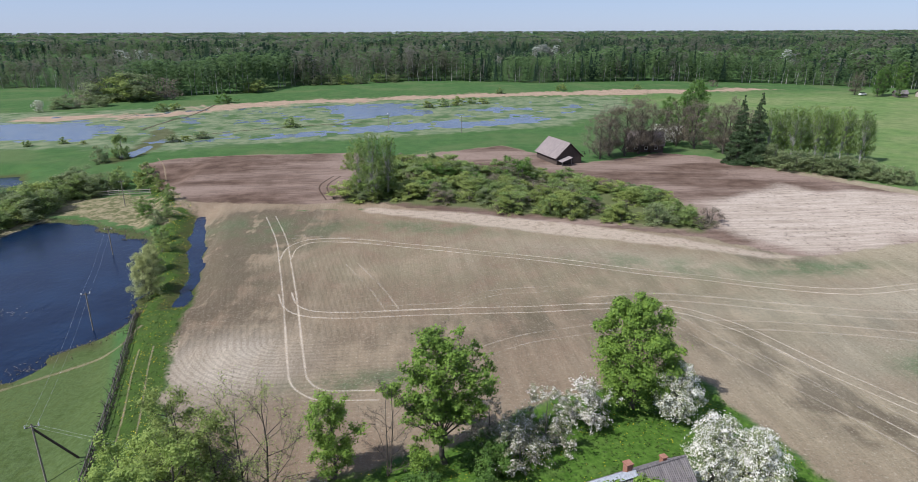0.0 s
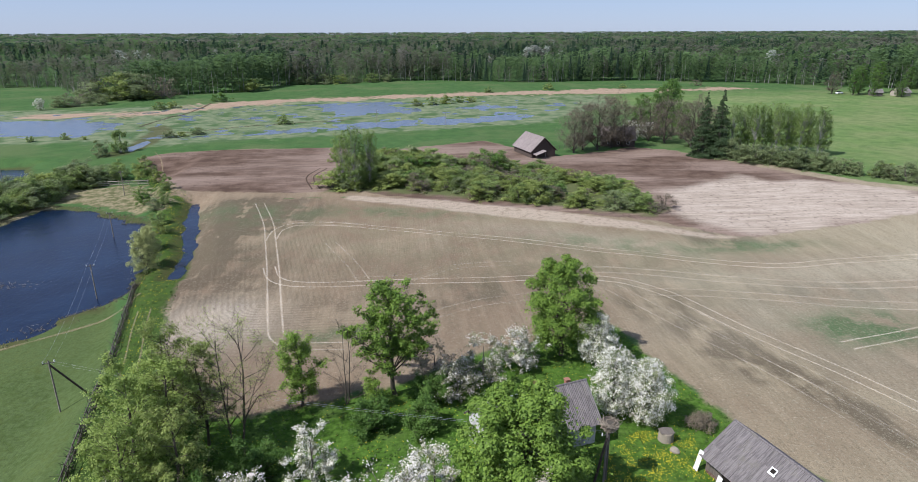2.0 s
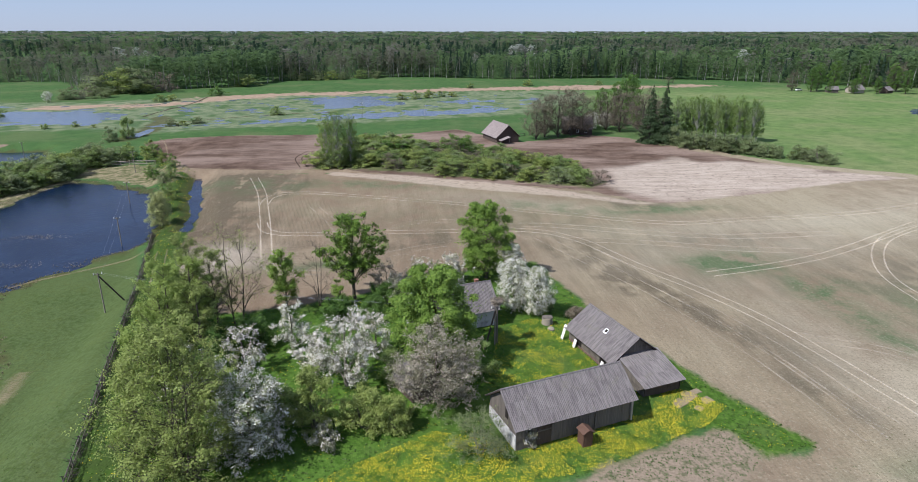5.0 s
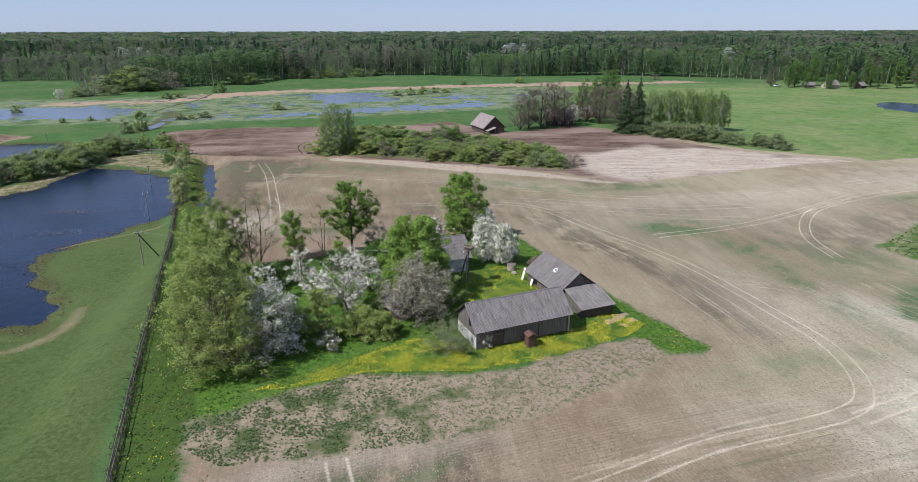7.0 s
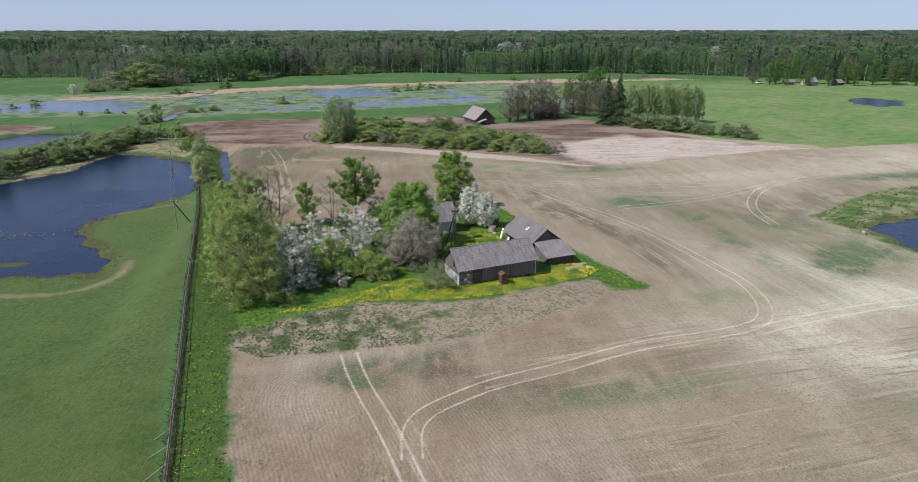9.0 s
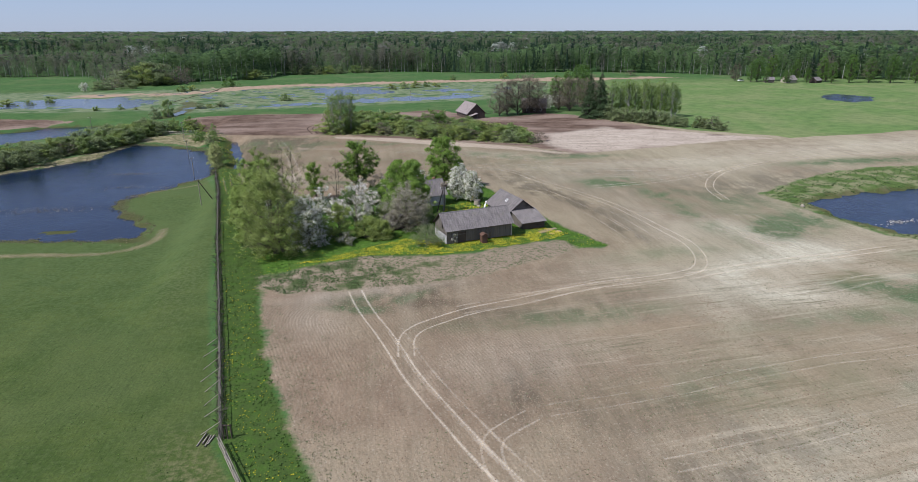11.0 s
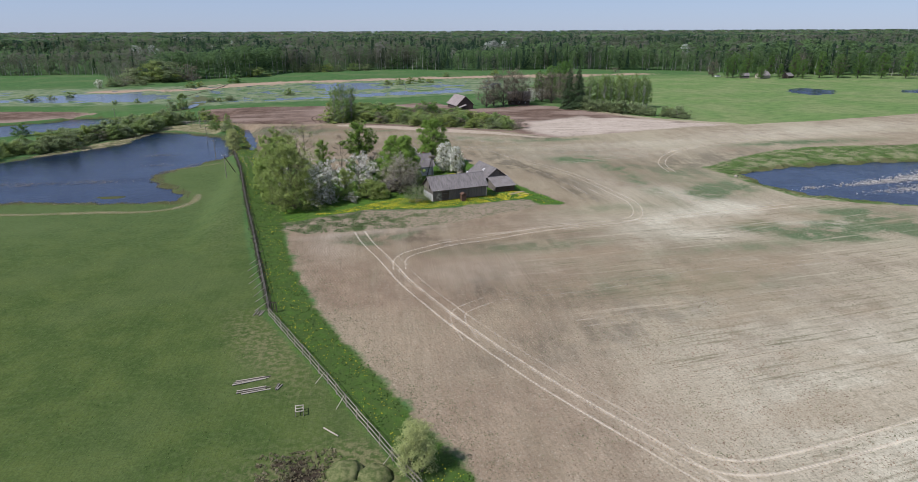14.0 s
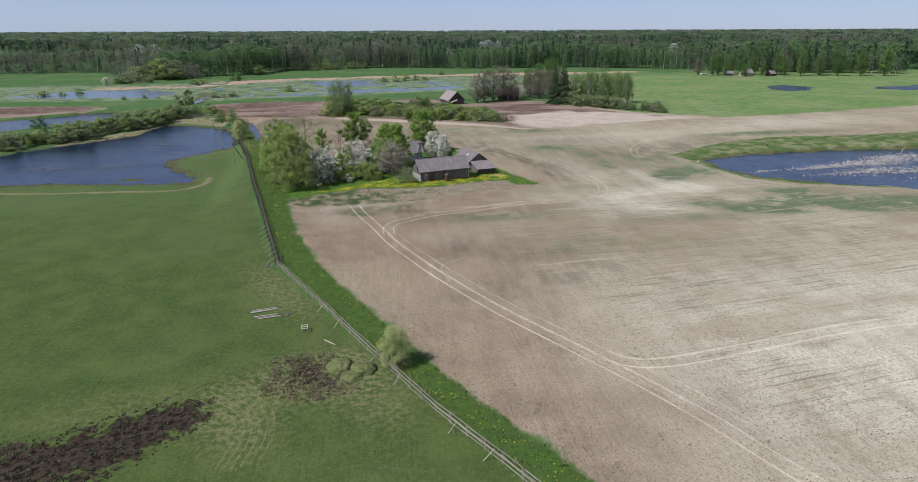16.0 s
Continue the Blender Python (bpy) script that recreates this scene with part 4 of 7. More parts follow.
# ---- water ----
s = Shader("pond_water")
w1 = s.noise(0.6, 4, 0.6)
s.bump(s.math("ADD", s.noise(1.7, 4, 0.65, stretch=((1, 0.4, 1), 0.6)), w1), 0.55, 0.12)
c = s.mix(s.step(s.noise(0.11, 4), 0.4, 0.7), (0.003, 0.0095, 0.029), (0.006, 0.017, 0.044))
M["pond_water"] = s.done(c, s.step(s.noise(0.07, 5, 0.7), 0.4, 0.65, 0.06, 0.22), 0.16)
s = Shader("marsh_water")
s.bump(s.noise(1.2, 3), 0.12, 0.05)
M["marsh_water"] = s.done(s.mix(s.step(s.noise(0.25, 5, 0.7), 0.35, 0.65), (0.05, 0.075, 0.125), (0.12, 0.14, 0.145)), 0.2, 0.35)


def water(name, x0, y0, x1, y1, z, material, label):
    me = mesh_of(name, [(x0, y0, z), (x1, y0, z), (x1, y1, z), (x0, y1, z)], [(0, 1, 2, 3)])
    structure(name, me, M[material], label, "water")


water("pond_1", -170, 40, -30, 182, POND_LEVEL, "pond_water", "dark blue pond with rippled water beside the pasture")
water("pond_2", -175, 182.01, -85, 250, POND_LEVEL, "pond_water", "blue pond beyond the shrub bank")
water("pond_3", 90, 20, 235, 115, POND_E_LEVEL, "pond_water", "blue pond with dead reed islands in the field")
water("pond_4", 225, 225, 300, 300, WATER_Z, "pond_water", "small round pond in the far meadow")
water("pond_5", 301, 225, 410, 300, WATER_Z, "pond_water", "shallow far pond in the green meadow")
water("flood_water", -290, 236, 150, 415, WATER_Z, "marsh_water", "shallow blue flood water over the marsh meadow")
middle = np.array(DITCH).reshape(2, -1, 2)
left, right = middle[0], middle[1][::-1]
ditch = [(*(a + (a - b) / np.linalg.norm(a - b) * 0.9), DITCH_LEVEL) for a, b in zip(left, right)] + [(*(b + (b - a) / np.linalg.norm(a - b) * 0.9), DITCH_LEVEL) for a, b in zip(left, right)]
k = len(left)
structure("ditch_water", mesh_of("ditch_water", ditch, [(i, i + 1, i + 1 + k, i + k) for i in range(k - 1)]), M["pond_water"], "narrow ditch with standing blue water along the lane", "water")

# ---- trees of the farmstead ----
M["bark_twig"] = bark_material("bark_twig", (0.055, 0.046, 0.036), (0.145, 0.122, 0.096))
plant("willow_tree", airy_meshes(11, 12.6, 12.8, 0.02, 60, 7, 4, 40000, 0.095, "bush", stems=4, spread=0.2, clump=0.25), -12.0, 49.8, "leaf_olive", "bark_twig", "broad olive-green willow at the corner of the farmyard")
FENCE_TREES = [(-17.2, 62.5, 8.0, 5.6, "leaf_fresh"), (-17.2, 75.6, 11.8, 5.4, "leaf_fresh"), (-18.6, 69.0, 10.5, 6.2, "leaf_fresh"), (-20.8, 76.5, 10.2, 6.4, "leaf_fresh"), (-19.6, 72.8, 11.6, 5.6, "leaf_fresh"), (-21.6, 82.0, 7.0, 4.6, "leaf_fresh"), (-15.2, 70.0, 10.4, 5.4, "leaf_olive"), (-20.2, 66.0, 7.6, 4.8, "leaf_fresh")]
for i, (x, y, h, w, leaf) in enumerate(FENCE_TREES):
    plant("birch_tree", airy_meshes(700 + i, h, w, 0.06, 26, 5, 4, 12000, 0.092, "tall", spread=0.17, clump=0.25), x, y, leaf, "bark_twig", "slender light green tree crowding the fence thicket" if leaf == "leaf_fresh" else "slender olive-green tree in the thicket along the fence", group="thicket")
plant("alder_tree", airy_meshes(14, 12.4, 6.4, 0.25, 26, 6, 4, 11000, 0.085, "tall", trunk=0.16, stems=2, clump=0.2), -18.3, 80.4, "leaf_olive", "bark_twig", "thin olive tree just coming into leaf")
plant("alder_tree", airy_meshes(41, 11.2, 5.2, 0.28, 24, 6, 4, 8000, 0.085, "tall", trunk=0.13, clump=0.2), -15.9, 79.5, "leaf_olive", "bark_twig", "thin young olive tree with visible branches")
plant("alder_tree", airy_meshes(15, 13.4, 8.6, 0.30, 26, 7, 7, 5200, 0.06, "fan", trunk=0.14, stems=2), -13.4, 79.8, "leaf_olive", "bark_twig", "almost bare spreading tree just breaking its buds")
plant("rowan_tree", airy_meshes(16, 8.2, 4.8, 0.16, 24, 5, 5, 11000, 0.10, "tall", spread=0.2, clump=0.1), -8.2, 84.8, "leaf_maple", "bark", "small fresh green tree behind the orchard")
plant("alder_tree", airy_meshes(17, 10.0, 5.4, 0.16, 16, 6, 7, 350, 0.05, "fan", trunk=0.09, stems=2), -3.8, 85.0, "bud_brown", "bark_twig", "bare brown sapling at the edge of the field")
plant("maple_tree", airy_meshes(18, 12.6, 8.6, 0.34, 26, 7, 5, 24000, 0.125, "round", trunk=0.24, spread=0.17, clump=0.55, lean=(-0.05, 0.0)), 1.4, 85.6, "leaf_maple", "bark", "tall fresh green maple at the edge of the yard")
plant("shrub", airy_meshes(42, 3.6, 3.4, 0.05, 12, 4, 4, 2600, 0.09, "bush", stems=3), -0.6, 84.4, "leaf_maple", "bark", "leafy green suckers under the maple", "shrub", "yard shrubs")
plant("maple_tree", tree_meshes(19, 12.0, 9.4, 0.10, 90, 34000, 0.12, "round", shoots=0.2), 20.7, 92.4, "leaf_maple", "bark", "dense green tree behind the house")
plant("maple_tree", tree_meshes(20, 11.0, 11.4, 0.05, 130, 56000, 0.125, "round", shoots=0.15), 10.8, 66.8, "leaf_maple", "bark", "dense bright green maple in front of the house")
plant("apple_tree", tree_meshes(21, 7.3, 5.0, 0.06, 56, 17000, 0.075, "round", shoots=0.4), 22.3, 79.4, "blossom_white", "bark", "white blossoming fruit tree beside the house", group="orchard")
plant("apple_tree", tree_meshes(26, 6.6, 5.2, 0.06, 56, 17000, 0.075, "round", shoots=0.4), 25.0, 78.0, "blossom_white", "bark", "white blossoming fruit tree with drooping branches in the yard", group="orchard")
plant("apple_tree", tree_meshes(22, 6.5, 4.9, 0.10, 50, 15000, 0.075, "round", shoots=0.4), 24.0, 89.6, "blossom_white", "bark", "white blossoming fruit tree at the edge of the field", group="orchard")
plant("apple_tree", airy_meshes(23, 7.5, 10.0, 0.12, 40, 7, 6, 24000, 0.075, "round", spread=0.15, trunk=0.2, clump=0.2), 10.7, 58.4, "blossom_faded", "bark_twig", "old apple tree with faded pinkish-brown blossom", group="orchard")
plant("apple_tree", airy_meshes(24, 9.0, 8.4, 0.10, 40, 7, 5, 24000, 0.085, "round", spread=0.15, droop=0.25, clump=0.35), -6.4, 53.2, "blossom_white", "bark", "large white blossoming pear tree in the orchard", group="orchard")
plant("apple_tree", airy_meshes(25, 8.6, 8.6, 0.30, 22, 6, 5, 15000, 0.08, "round", spread=0.13, trunk=0.2, droop=0.2, clump=0.7), 1.4, 63.0, "blossom_apple", "bark_pale", "apple tree in pale blossom with open branches", group="orchard")
ORCHARD = [("blossom_white", -5.6, 72.8, 5.4, 4.6, 31, 6500), ("blossom_apple", -10.1, 67.6, 5.8, 5.0, 32, 5200), ("blossom_thin", -14.2, 63.0, 5.6, 6.4, 33, 4200), ("blossom_faded", 5.6, 88.0, 4.3, 6.0, 34, 3800), ("blossom_thin", 10.8, 88.2, 4.6, 7.6, 35, 6200),
           ("blossom_apple", 15.4, 90.0, 4.9, 6.6, 36, 8000), ("blossom_apple", 4.3, 69.6, 5.0, 4.8, 37, 4600), ("blossom_apple", -2.6, 66.4, 4.4, 5.2, 38, 5200), ("blossom_thin", 18.0, 51.3, 2.6, 2.6, 40, 2200), ("blossom_thin", -0.2, 53.4, 2.0, 3.4, 43, 2600), ("blossom_thin", 7.6, 84.4, 4.2, 6.4, 44, 4200), ("blossom_thin", -20.8, 69.4, 4.6, 3.2, 45, 1500)]
for leaf, x, y, h, w, seed, n in ORCHARD:
    kind = {"blossom_apple": "apple tree in pale pink and white blossom", "blossom_white": "small fruit tree covered in white blossom", "blossom_faded": "grey-brown apple tree with fading blossom", "blossom_thin": "old grey apple tree with sparse pale blossom"}[leaf]
    plant("apple_tree", airy_meshes(seed, h, w, 0.14, 18, 5, 5, int(n * 1.2), 0.08, "round", droop=0.15, spread=0.12, clump=0.4), x, y, leaf, "bark_pale" if leaf == "blossom_thin" else "bark", kind, group="orchard")
THICKET = [("leaf_fresh", -16.8, 55.4, 6.5, 5.4), ("leaf_dark", -11.8, 62.5, 4.6, 5.5), ("leaf_dark", -13.6, 67.5, 4.2, 5.5), ("leaf_fresh", -22.6, 76.0, 5.0, 4.0), ("leaf_dark", -10.5, 74.0, 3.6, 5.0), ("leaf_dark", -15.8, 74.4, 4.2, 5.0),
           ("leaf_olive", -21.6, 85.0, 5.0, 4.4), ("leaf_olive", -1.2, 55.6, 6.6, 5.0), ("leaf_olive", 3.4, 55.4, 3.8, 5.0), ("leaf_olive", 6.2, 54.6, 3.4, 3.8), ("leaf_shrub", 6.5, 62.5, 3.5, 4.2), ("leaf_dark", -8.4, 60.5, 3.2, 4.6), ("leaf_shrub", -4.5, 58.5, 3.6, 4.0),
           ("leaf_shrub", 14.6, 62.5, 4.0, 4.5), ("leaf_olive", -20.5, 88.0, 3.6, 3.6), ("leaf_dark", 3.5, 79.0, 3.0, 4.5), ("leaf_dark", -1.0, 80.0, 2.6, 4.4), ("leaf_dark", 5.0, 84.0, 3.0, 4.0), ("leaf_shrub", 26.8, 80.0, 2.4, 2.6)]
for i, (leaf, x, y, h, w) in enumerate(THICKET):
    plant("shrub", airy_meshes(60 + i, h, w, 0.0, 24, 5, 4, 10000, 0.092, "bush", stems=4, spread=0.17, clump=0.25), x, y, leaf, "bark_twig", {"leaf_fresh": "light green leafy shrub in the thicket", "leaf_dark": "dark green shrub in the shade", "leaf_shrub": "green shrub between the trees", "leaf_olive": "olive-green shrub at the edge of the orchard"}[leaf], "shrub", "yard shrubs")
plant("lilac_bush", airy_meshes(88, 3.2, 6.6, 0.0, 26, 5, 5, 5200, 0.066, "bush", stems=5, spread=0.18), 13.6, 50.6, "leaf_greywillow", "bark_pale", "sparse grey-green bush in front of the long barn", "shrub", "yard shrubs")
plant("shrub", tree_meshes(90, 1.5, 2.9, 0.0, 12, 2600, 0.075, "bush", stems=4), 30.2, 77.0, "bud_brown", "bark", "round brownish currant bush in the grass", "shrub", "yard shrubs")
plant("willow_bush", tree_meshes(91, 4.7, 3.9, 0.03, 46, 15000, 0.052, "tall", stems=3, shoots=0.6), 7.9, -33.2, "leaf_willow", "bark", "pale yellow-green willow bush standing by the fence", "shrub")

# ---- building materials ----
def roof_material(name, a, b, moss):
    """Old fibre-cement sheets: each with its own tone, streaked down the slope, blotched with lichen."""
    s = Shader(name)
    one = s.add("ShaderNodeObjectInfo").outputs["Random"]
    shift = s.add("ShaderNodeVectorMath", operation="ADD")
    s.put(shift.inputs[0], s.add("ShaderNodeTexCoord").outputs["Object"])
    s.put(shift.inputs[1], s.math("MULTIPLY", one, 40.0))
    streak = s.noise(7, 4, 0.6, vec=shift.outputs[0], stretch=((1, 0.10, 1), 0))
    col = s.mix(s.math("ADD", s.math("MULTIPLY", one, 0.30), s.math("MULTIPLY", s.noise(2.5, 5, 0.65), 0.75)), a, b)
    col = s.mix(s.step(streak, 0.42, 0.66, 0, 0.65), col, tuple(0.50 * v for v in a))
    col = s.mix(s.step(s.noise(0.9, 5, 0.7), 0.52, 0.72, 0, 0.6), col, moss)
    col = s.mix(s.step(s.noise(9, 4, 0.75), 0.60, 0.70, 0, 0.6), col, tuple(1.5 * v for v in b))
    s.bump(s.noise(20, 3), 0.3, 0.01)
    return s.done(col, 0.9, 0.15)


M["roof_grey"] = roof_material("roof_grey", (0.13, 0.117, 0.116), (0.235, 0.215, 0.208), (0.16, 0.15, 0.12))
M["roof_pale"] = roof_material("roof_pale", (0.22, 0.185, 0.175), (0.33, 0.285, 0.27), (0.22, 0.20, 0.17))
M["roof_metal"] = roof_material("roof_metal", (0.34, 0.36, 0.39), (0.45, 0.47, 0.50), (0.30, 0.27, 0.25))
s = Shader("plaster")
M["plaster"] = s.done(s.mix(s.step(s.noise(1.3, 5, 0.65), 0.45, 0.7), (0.52, 0.51, 0.50), (0.26, 0.25, 0.245)), 0.9)
s = Shader("brick_red")
M["brick_red"] = s.done(s.mix(s.noise(4, 4), (0.20, 0.085, 0.055), (0.36, 0.20, 0.14)), 0.9)
s = Shader("brick_dull")
M["brick_dull"] = s.done(s.mix(s.step(s.noise(5, 5, 0.7), 0.4, 0.65), (0.10, 0.06, 0.045), (0.22, 0.17, 0.14)), 0.95)
s = Shader("paint_brown")
M["paint_brown"] = s.done(s.mix(s.noise(3, 5, 0.7), (0.075, 0.04, 0.028), (0.13, 0.078, 0.055)), 0.7)
s = Shader("paint_white")
M["paint_white"] = s.done(s.mix(s.step(s.noise(2.0, 5), 0.4, 0.7), (0.80, 0.80, 0.78), (0.62, 0.61, 0.58)), 0.7)
s = Shader("concrete")
M["concrete"] = s.done(s.mix(s.noise(3, 5, 0.7), (0.22, 0.19, 0.145), (0.36, 0.32, 0.255)), 0.95)
# near-black colour stands in for shade inside buildings; also the car's tyres
s = Shader("shade_tyre_black")
M["shade_tyre_black"] = s.done(s.mix(s.noise(3), (0.012, 0.010, 0.009), (0.03, 0.025, 0.02)), 0.95)
s = Shader("glass")
M["glass"] = s.done((0.02, 0.025, 0.03), 0.08, 0.6)
s = Shader("twigs")
M["twigs"] = s.done(s.mix(s.add("ShaderNodeNewGeometry").outputs["Random Per Island"], (0.028, 0.023, 0.018), (0.12, 0.105, 0.085)), 0.95)
s = Shader("reed_pale")
M["reed_pale"] = s.done(s.mix(s.add("ShaderNodeNewGeometry").outputs["Random Per Island"], (0.20, 0.18, 0.15), (0.56, 0.53, 0.48)), 0.9)
s = Shader("twigs_pale")
M["twigs_pale"] = s.done(s.mix(s.add("ShaderNodeNewGeometry").outputs["Random Per Island"], (0.14, 0.12, 0.09), (0.36, 0.31, 0.24)), 0.95)


def box(sx, sy, sz, at=(0, 0, 0), bevel=0.0):
    """A box with its base centre at the given place."""
    bm = bmesh.new()
    bmesh.ops.create_cube(bm, size=1.0)
    bmesh.ops.scale(bm, vec=(sx, sy, sz), verts=bm.verts)
    bmesh.ops.translate(bm, vec=(at[0], at[1], at[2] + sz / 2), verts=bm.verts)
    if bevel:
        bmesh.ops.bevel(bm, geom=bm.edges[:], offset=bevel, segments=1, affect="EDGES")
    return bm


def as_mesh(bm, name):
    me = bpy.data.meshes.new(name)
    bm.to_mesh(me)
    bm.free()
    return me


def prism(points, axis, depth, at):
    """A flat outline pushed along an axis ('x' or 'y') by depth, centred at the given coordinate of that axis."""
    bm = bmesh.new()
    rows = []
    for off in (-depth / 2, depth / 2):
        rows.append([bm.verts.new((at + off, a, b) if axis == "x" else (a, at + off, b)) for a, b in points])
    n = len(points)
    bm.faces.new(rows[0][::-1])
    bm.faces.new(rows[1])
    for k in range(n):
        bm.faces.new((rows[0][k], rows[0][(k + 1) % n], rows[1][(k + 1) % n], rows[1][k]))
    bmesh.ops.recalc_face_normals(bm, faces=bm.faces)
    return bm


def wavy_sheet(w, l, waves_n=6, amp=0.04):
    """A corrugated roof sheet that lies in its x (across) and y (down) from one corner."""
    k = waves_n * 4 + 1
    u = np.linspace(0, w, k)
    z = amp * np.sin(u / w * waves_n * 2 * np.pi)
    v = np.concatenate([np.column_stack([u, 0 * u, z]), np.column_stack([u, 0 * u + l, z])])
    i = np.arange(k - 1)
    return mesh_of("roof_sheet", v, np.column_stack([i, i + 1, i + 1 + k, i + k]))


def lay_sheets(slope, frame_m, length, run, cols, rows, material, rng, missing=()):
    """Corrugated sheets, each an object, on a roof slope whose own frame is x along the ridge, y down, z out."""
    w, l = length / cols, run / rows
    me = wavy_sheet(w * 1.03, l * 1.06)
    me.materials.append(material)
    for r in range(rows):
        for c in range(cols):
            if (r, c) in missing:
                continue
            ob = new("roof_sheet", me)
            ob.parent = slope
            ob.matrix_local = frame_m @ pose(c * w, r * l, 0.045 + 0.02 * (rows - r) / rows + rng.uniform(0, 0.012), rng.uniform(-0.3, 0.3), rng.uniform(-0.4, 0.4), rng.uniform(-0.35, 0.35))


def board_wall(wall, x0, x1, y, heights, material, rng, along="x", step=0.17, gap=0.012, bottom=0.0):
    """Upright boards, each an object, along a wall; heights(u) gives the top."""
    me = bpy.data.meshes.get("board_" + material)
    if not me:
        me = as_mesh(box(1, 1, 1, (0, 0, 0)), "board_" + material)
        me.materials.append(M[material])
    n = max(1, round((x1 - x0) / step))
    w = (x1 - x0) / n
    for k in range(n):
        u = x0 + (k + 0.5) * w
        top = heights(u) + rng.uniform(-0.03, 0.0)
        lo = bottom + rng.uniform(-0.02, 0.05)
        ob = new("board", me)
        ob.parent = wall
        t = 0.025 + rng.uniform(0, 0.012)
        a = rng.uniform(-0.4, 0.4)
        if along == "x":
            ob.matrix_local = pose(u, y, lo, 0, a, 0) @ Matrix.Diagonal((w - gap, t, top - lo, 1))
        else:
            ob.matrix_local = pose(y, u, lo, a, 0, 0) @ Matrix.Diagonal((t, w - gap, top - lo, 1))


def gable_building(name, x, y, rz, length, half, eave, ridge, label, category, seed, wall="board_grey", roof="roof_grey", over=0.4, ends=0.35, cols=12, rows=3, boards=True, missing=(), sag=0.0, lower=None, base_z=None):
    """A building with a ridge along its own x. Returns the thing; its walls, roof slopes and ridge cap are parts."""
    rng = random.Random(seed)
    t = thing(name, x, y, (ground_z(x, y) if base_z is None else base_z) - 0.05, rz, label, category)
    hx = length / 2
    pitch = math.atan2(ridge - eave, half)
    tops = lambda u: ridge - 0.10 - abs(u) / half * (ridge - eave)
    for side, nm in ((-1, "front_wall"), (1, "back_wall")):
        wl = part(nm, box(length - 0.1, 0.10, eave - 0.02, (0, side * (half - 0.08), 0)), M["shade_tyre_black" if boards else wall], t)
        if boards:
            board_wall(wl, -hx, hx, side * (half - 0.01), lambda u: eave, wall, rng)
    for side in (-1, 1):
        pts = [(-half + 0.12, 0), (half - 0.12, 0), (half - 0.12, eave - 0.05), (0, ridge - 0.16), (-half + 0.12, eave - 0.05)]
        wl = part("gable_wall", prism(pts, "x", 0.10, side * (hx - 0.08)), M["shade_tyre_black" if boards else wall], t)
        if boards:
            low = 0.0
            if lower and side == lower[0]:
                low = lower[1]
                part("wall_base", box(0.09, half * 2 - 0.05, low, (side * (hx + 0.01), 0, 0)), M["plaster"], wl, "whitewashed masonry")
            board_wall(wl, -half, half, side * (hx - 0.01), tops, wall, rng, along="y", bottom=low)
    run = (half + over) / math.cos(pitch)
    for side in (-1, 1):
        c, sn = math.cos(pitch), math.sin(pitch)
        m = Matrix(((float(side), 0, 0, 0), (0, side * c, side * sn, 0), (0, -sn, c, 0), (0, 0, 0, 1)))
        m = Matrix.Translation((-(hx + ends) if side == 1 else hx + ends, 0, ridge)) @ m
        bm = bmesh.new()
        bmesh.ops.create_cube(bm, size=1.0)
        bmesh.ops.scale(bm, vec=(length + 2 * ends - 0.04, run - 0.03, 0.06), verts=bm.verts)
        bmesh.ops.translate(bm, vec=((length + 2 * ends) / 2, run / 2, -0.02), verts=bm.verts)
        bmesh.ops.transform(bm, matrix=m, verts=bm.verts)
        sl = part("roof_slope", bm, M["board_dark"], t)
        if cols:
            lay_sheets(sl, m, length + 2 * ends, run, cols, rows, M[roof], rng, missing if side == -1 else ())
    cap = Tubes(8)
    cap.add([(-(hx + ends), 0, ridge + 0.05), (0, 0, ridge + 0.05 - sag), (hx + ends, 0, ridge + 0.05)], [0.10, 0.10, 0.10], 8)
    part("ridge_cap", cap.mesh("ridge_cap"), M[roof], t)
    return t


def bar(parent, name, a, b, r, material, sides=6, label=""):
    t = Tubes(sides)
    a, b = Vector(a), Vector(b)
    t.add([a, (a + b) / 2, b], [r, r * 0.95, r * 0.88], sides)
    me = t.mesh(name)
    return part(name, me, M[material], parent, label)


# ---- farm buildings ----
barn = gable_building("long_barn", 22.1, 54.7, 16.5, 12.5, 2.7, 2.65, 4.75, "long weathered board barn with grey corrugated roof", "barn", 1, cols=13, rows=3, lower=(-1, 1.5))
part("door", box(1.5, 0.05, 1.85, (-3.4, -2.76, 0.05)), M["board_dark"], barn, "dark plank door")
part("door_brace", box(1.4, 0.03, 0.12, (-3.4, -2.80, 1.45)), M["board_grey"], barn)
part("corner_post", box(0.18, 0.14, 2.6, (6.2, -2.80, 0)), M["board_pale"], barn, "pale bleached corner post")
part("corner_post", box(0.14, 0.10, 2.6, (2.1, -2.76, 0)), M["board_grey"], barn)
# solid dark panel on the gable, coloured like the shade in an open hatch
part("loft_hatch", box(0.05, 0.5, 1.2, (-6.29, -0.9, 2.3)), M["shade_tyre_black"], barn, "loft hatch with its inner shade painted as a dark panel")

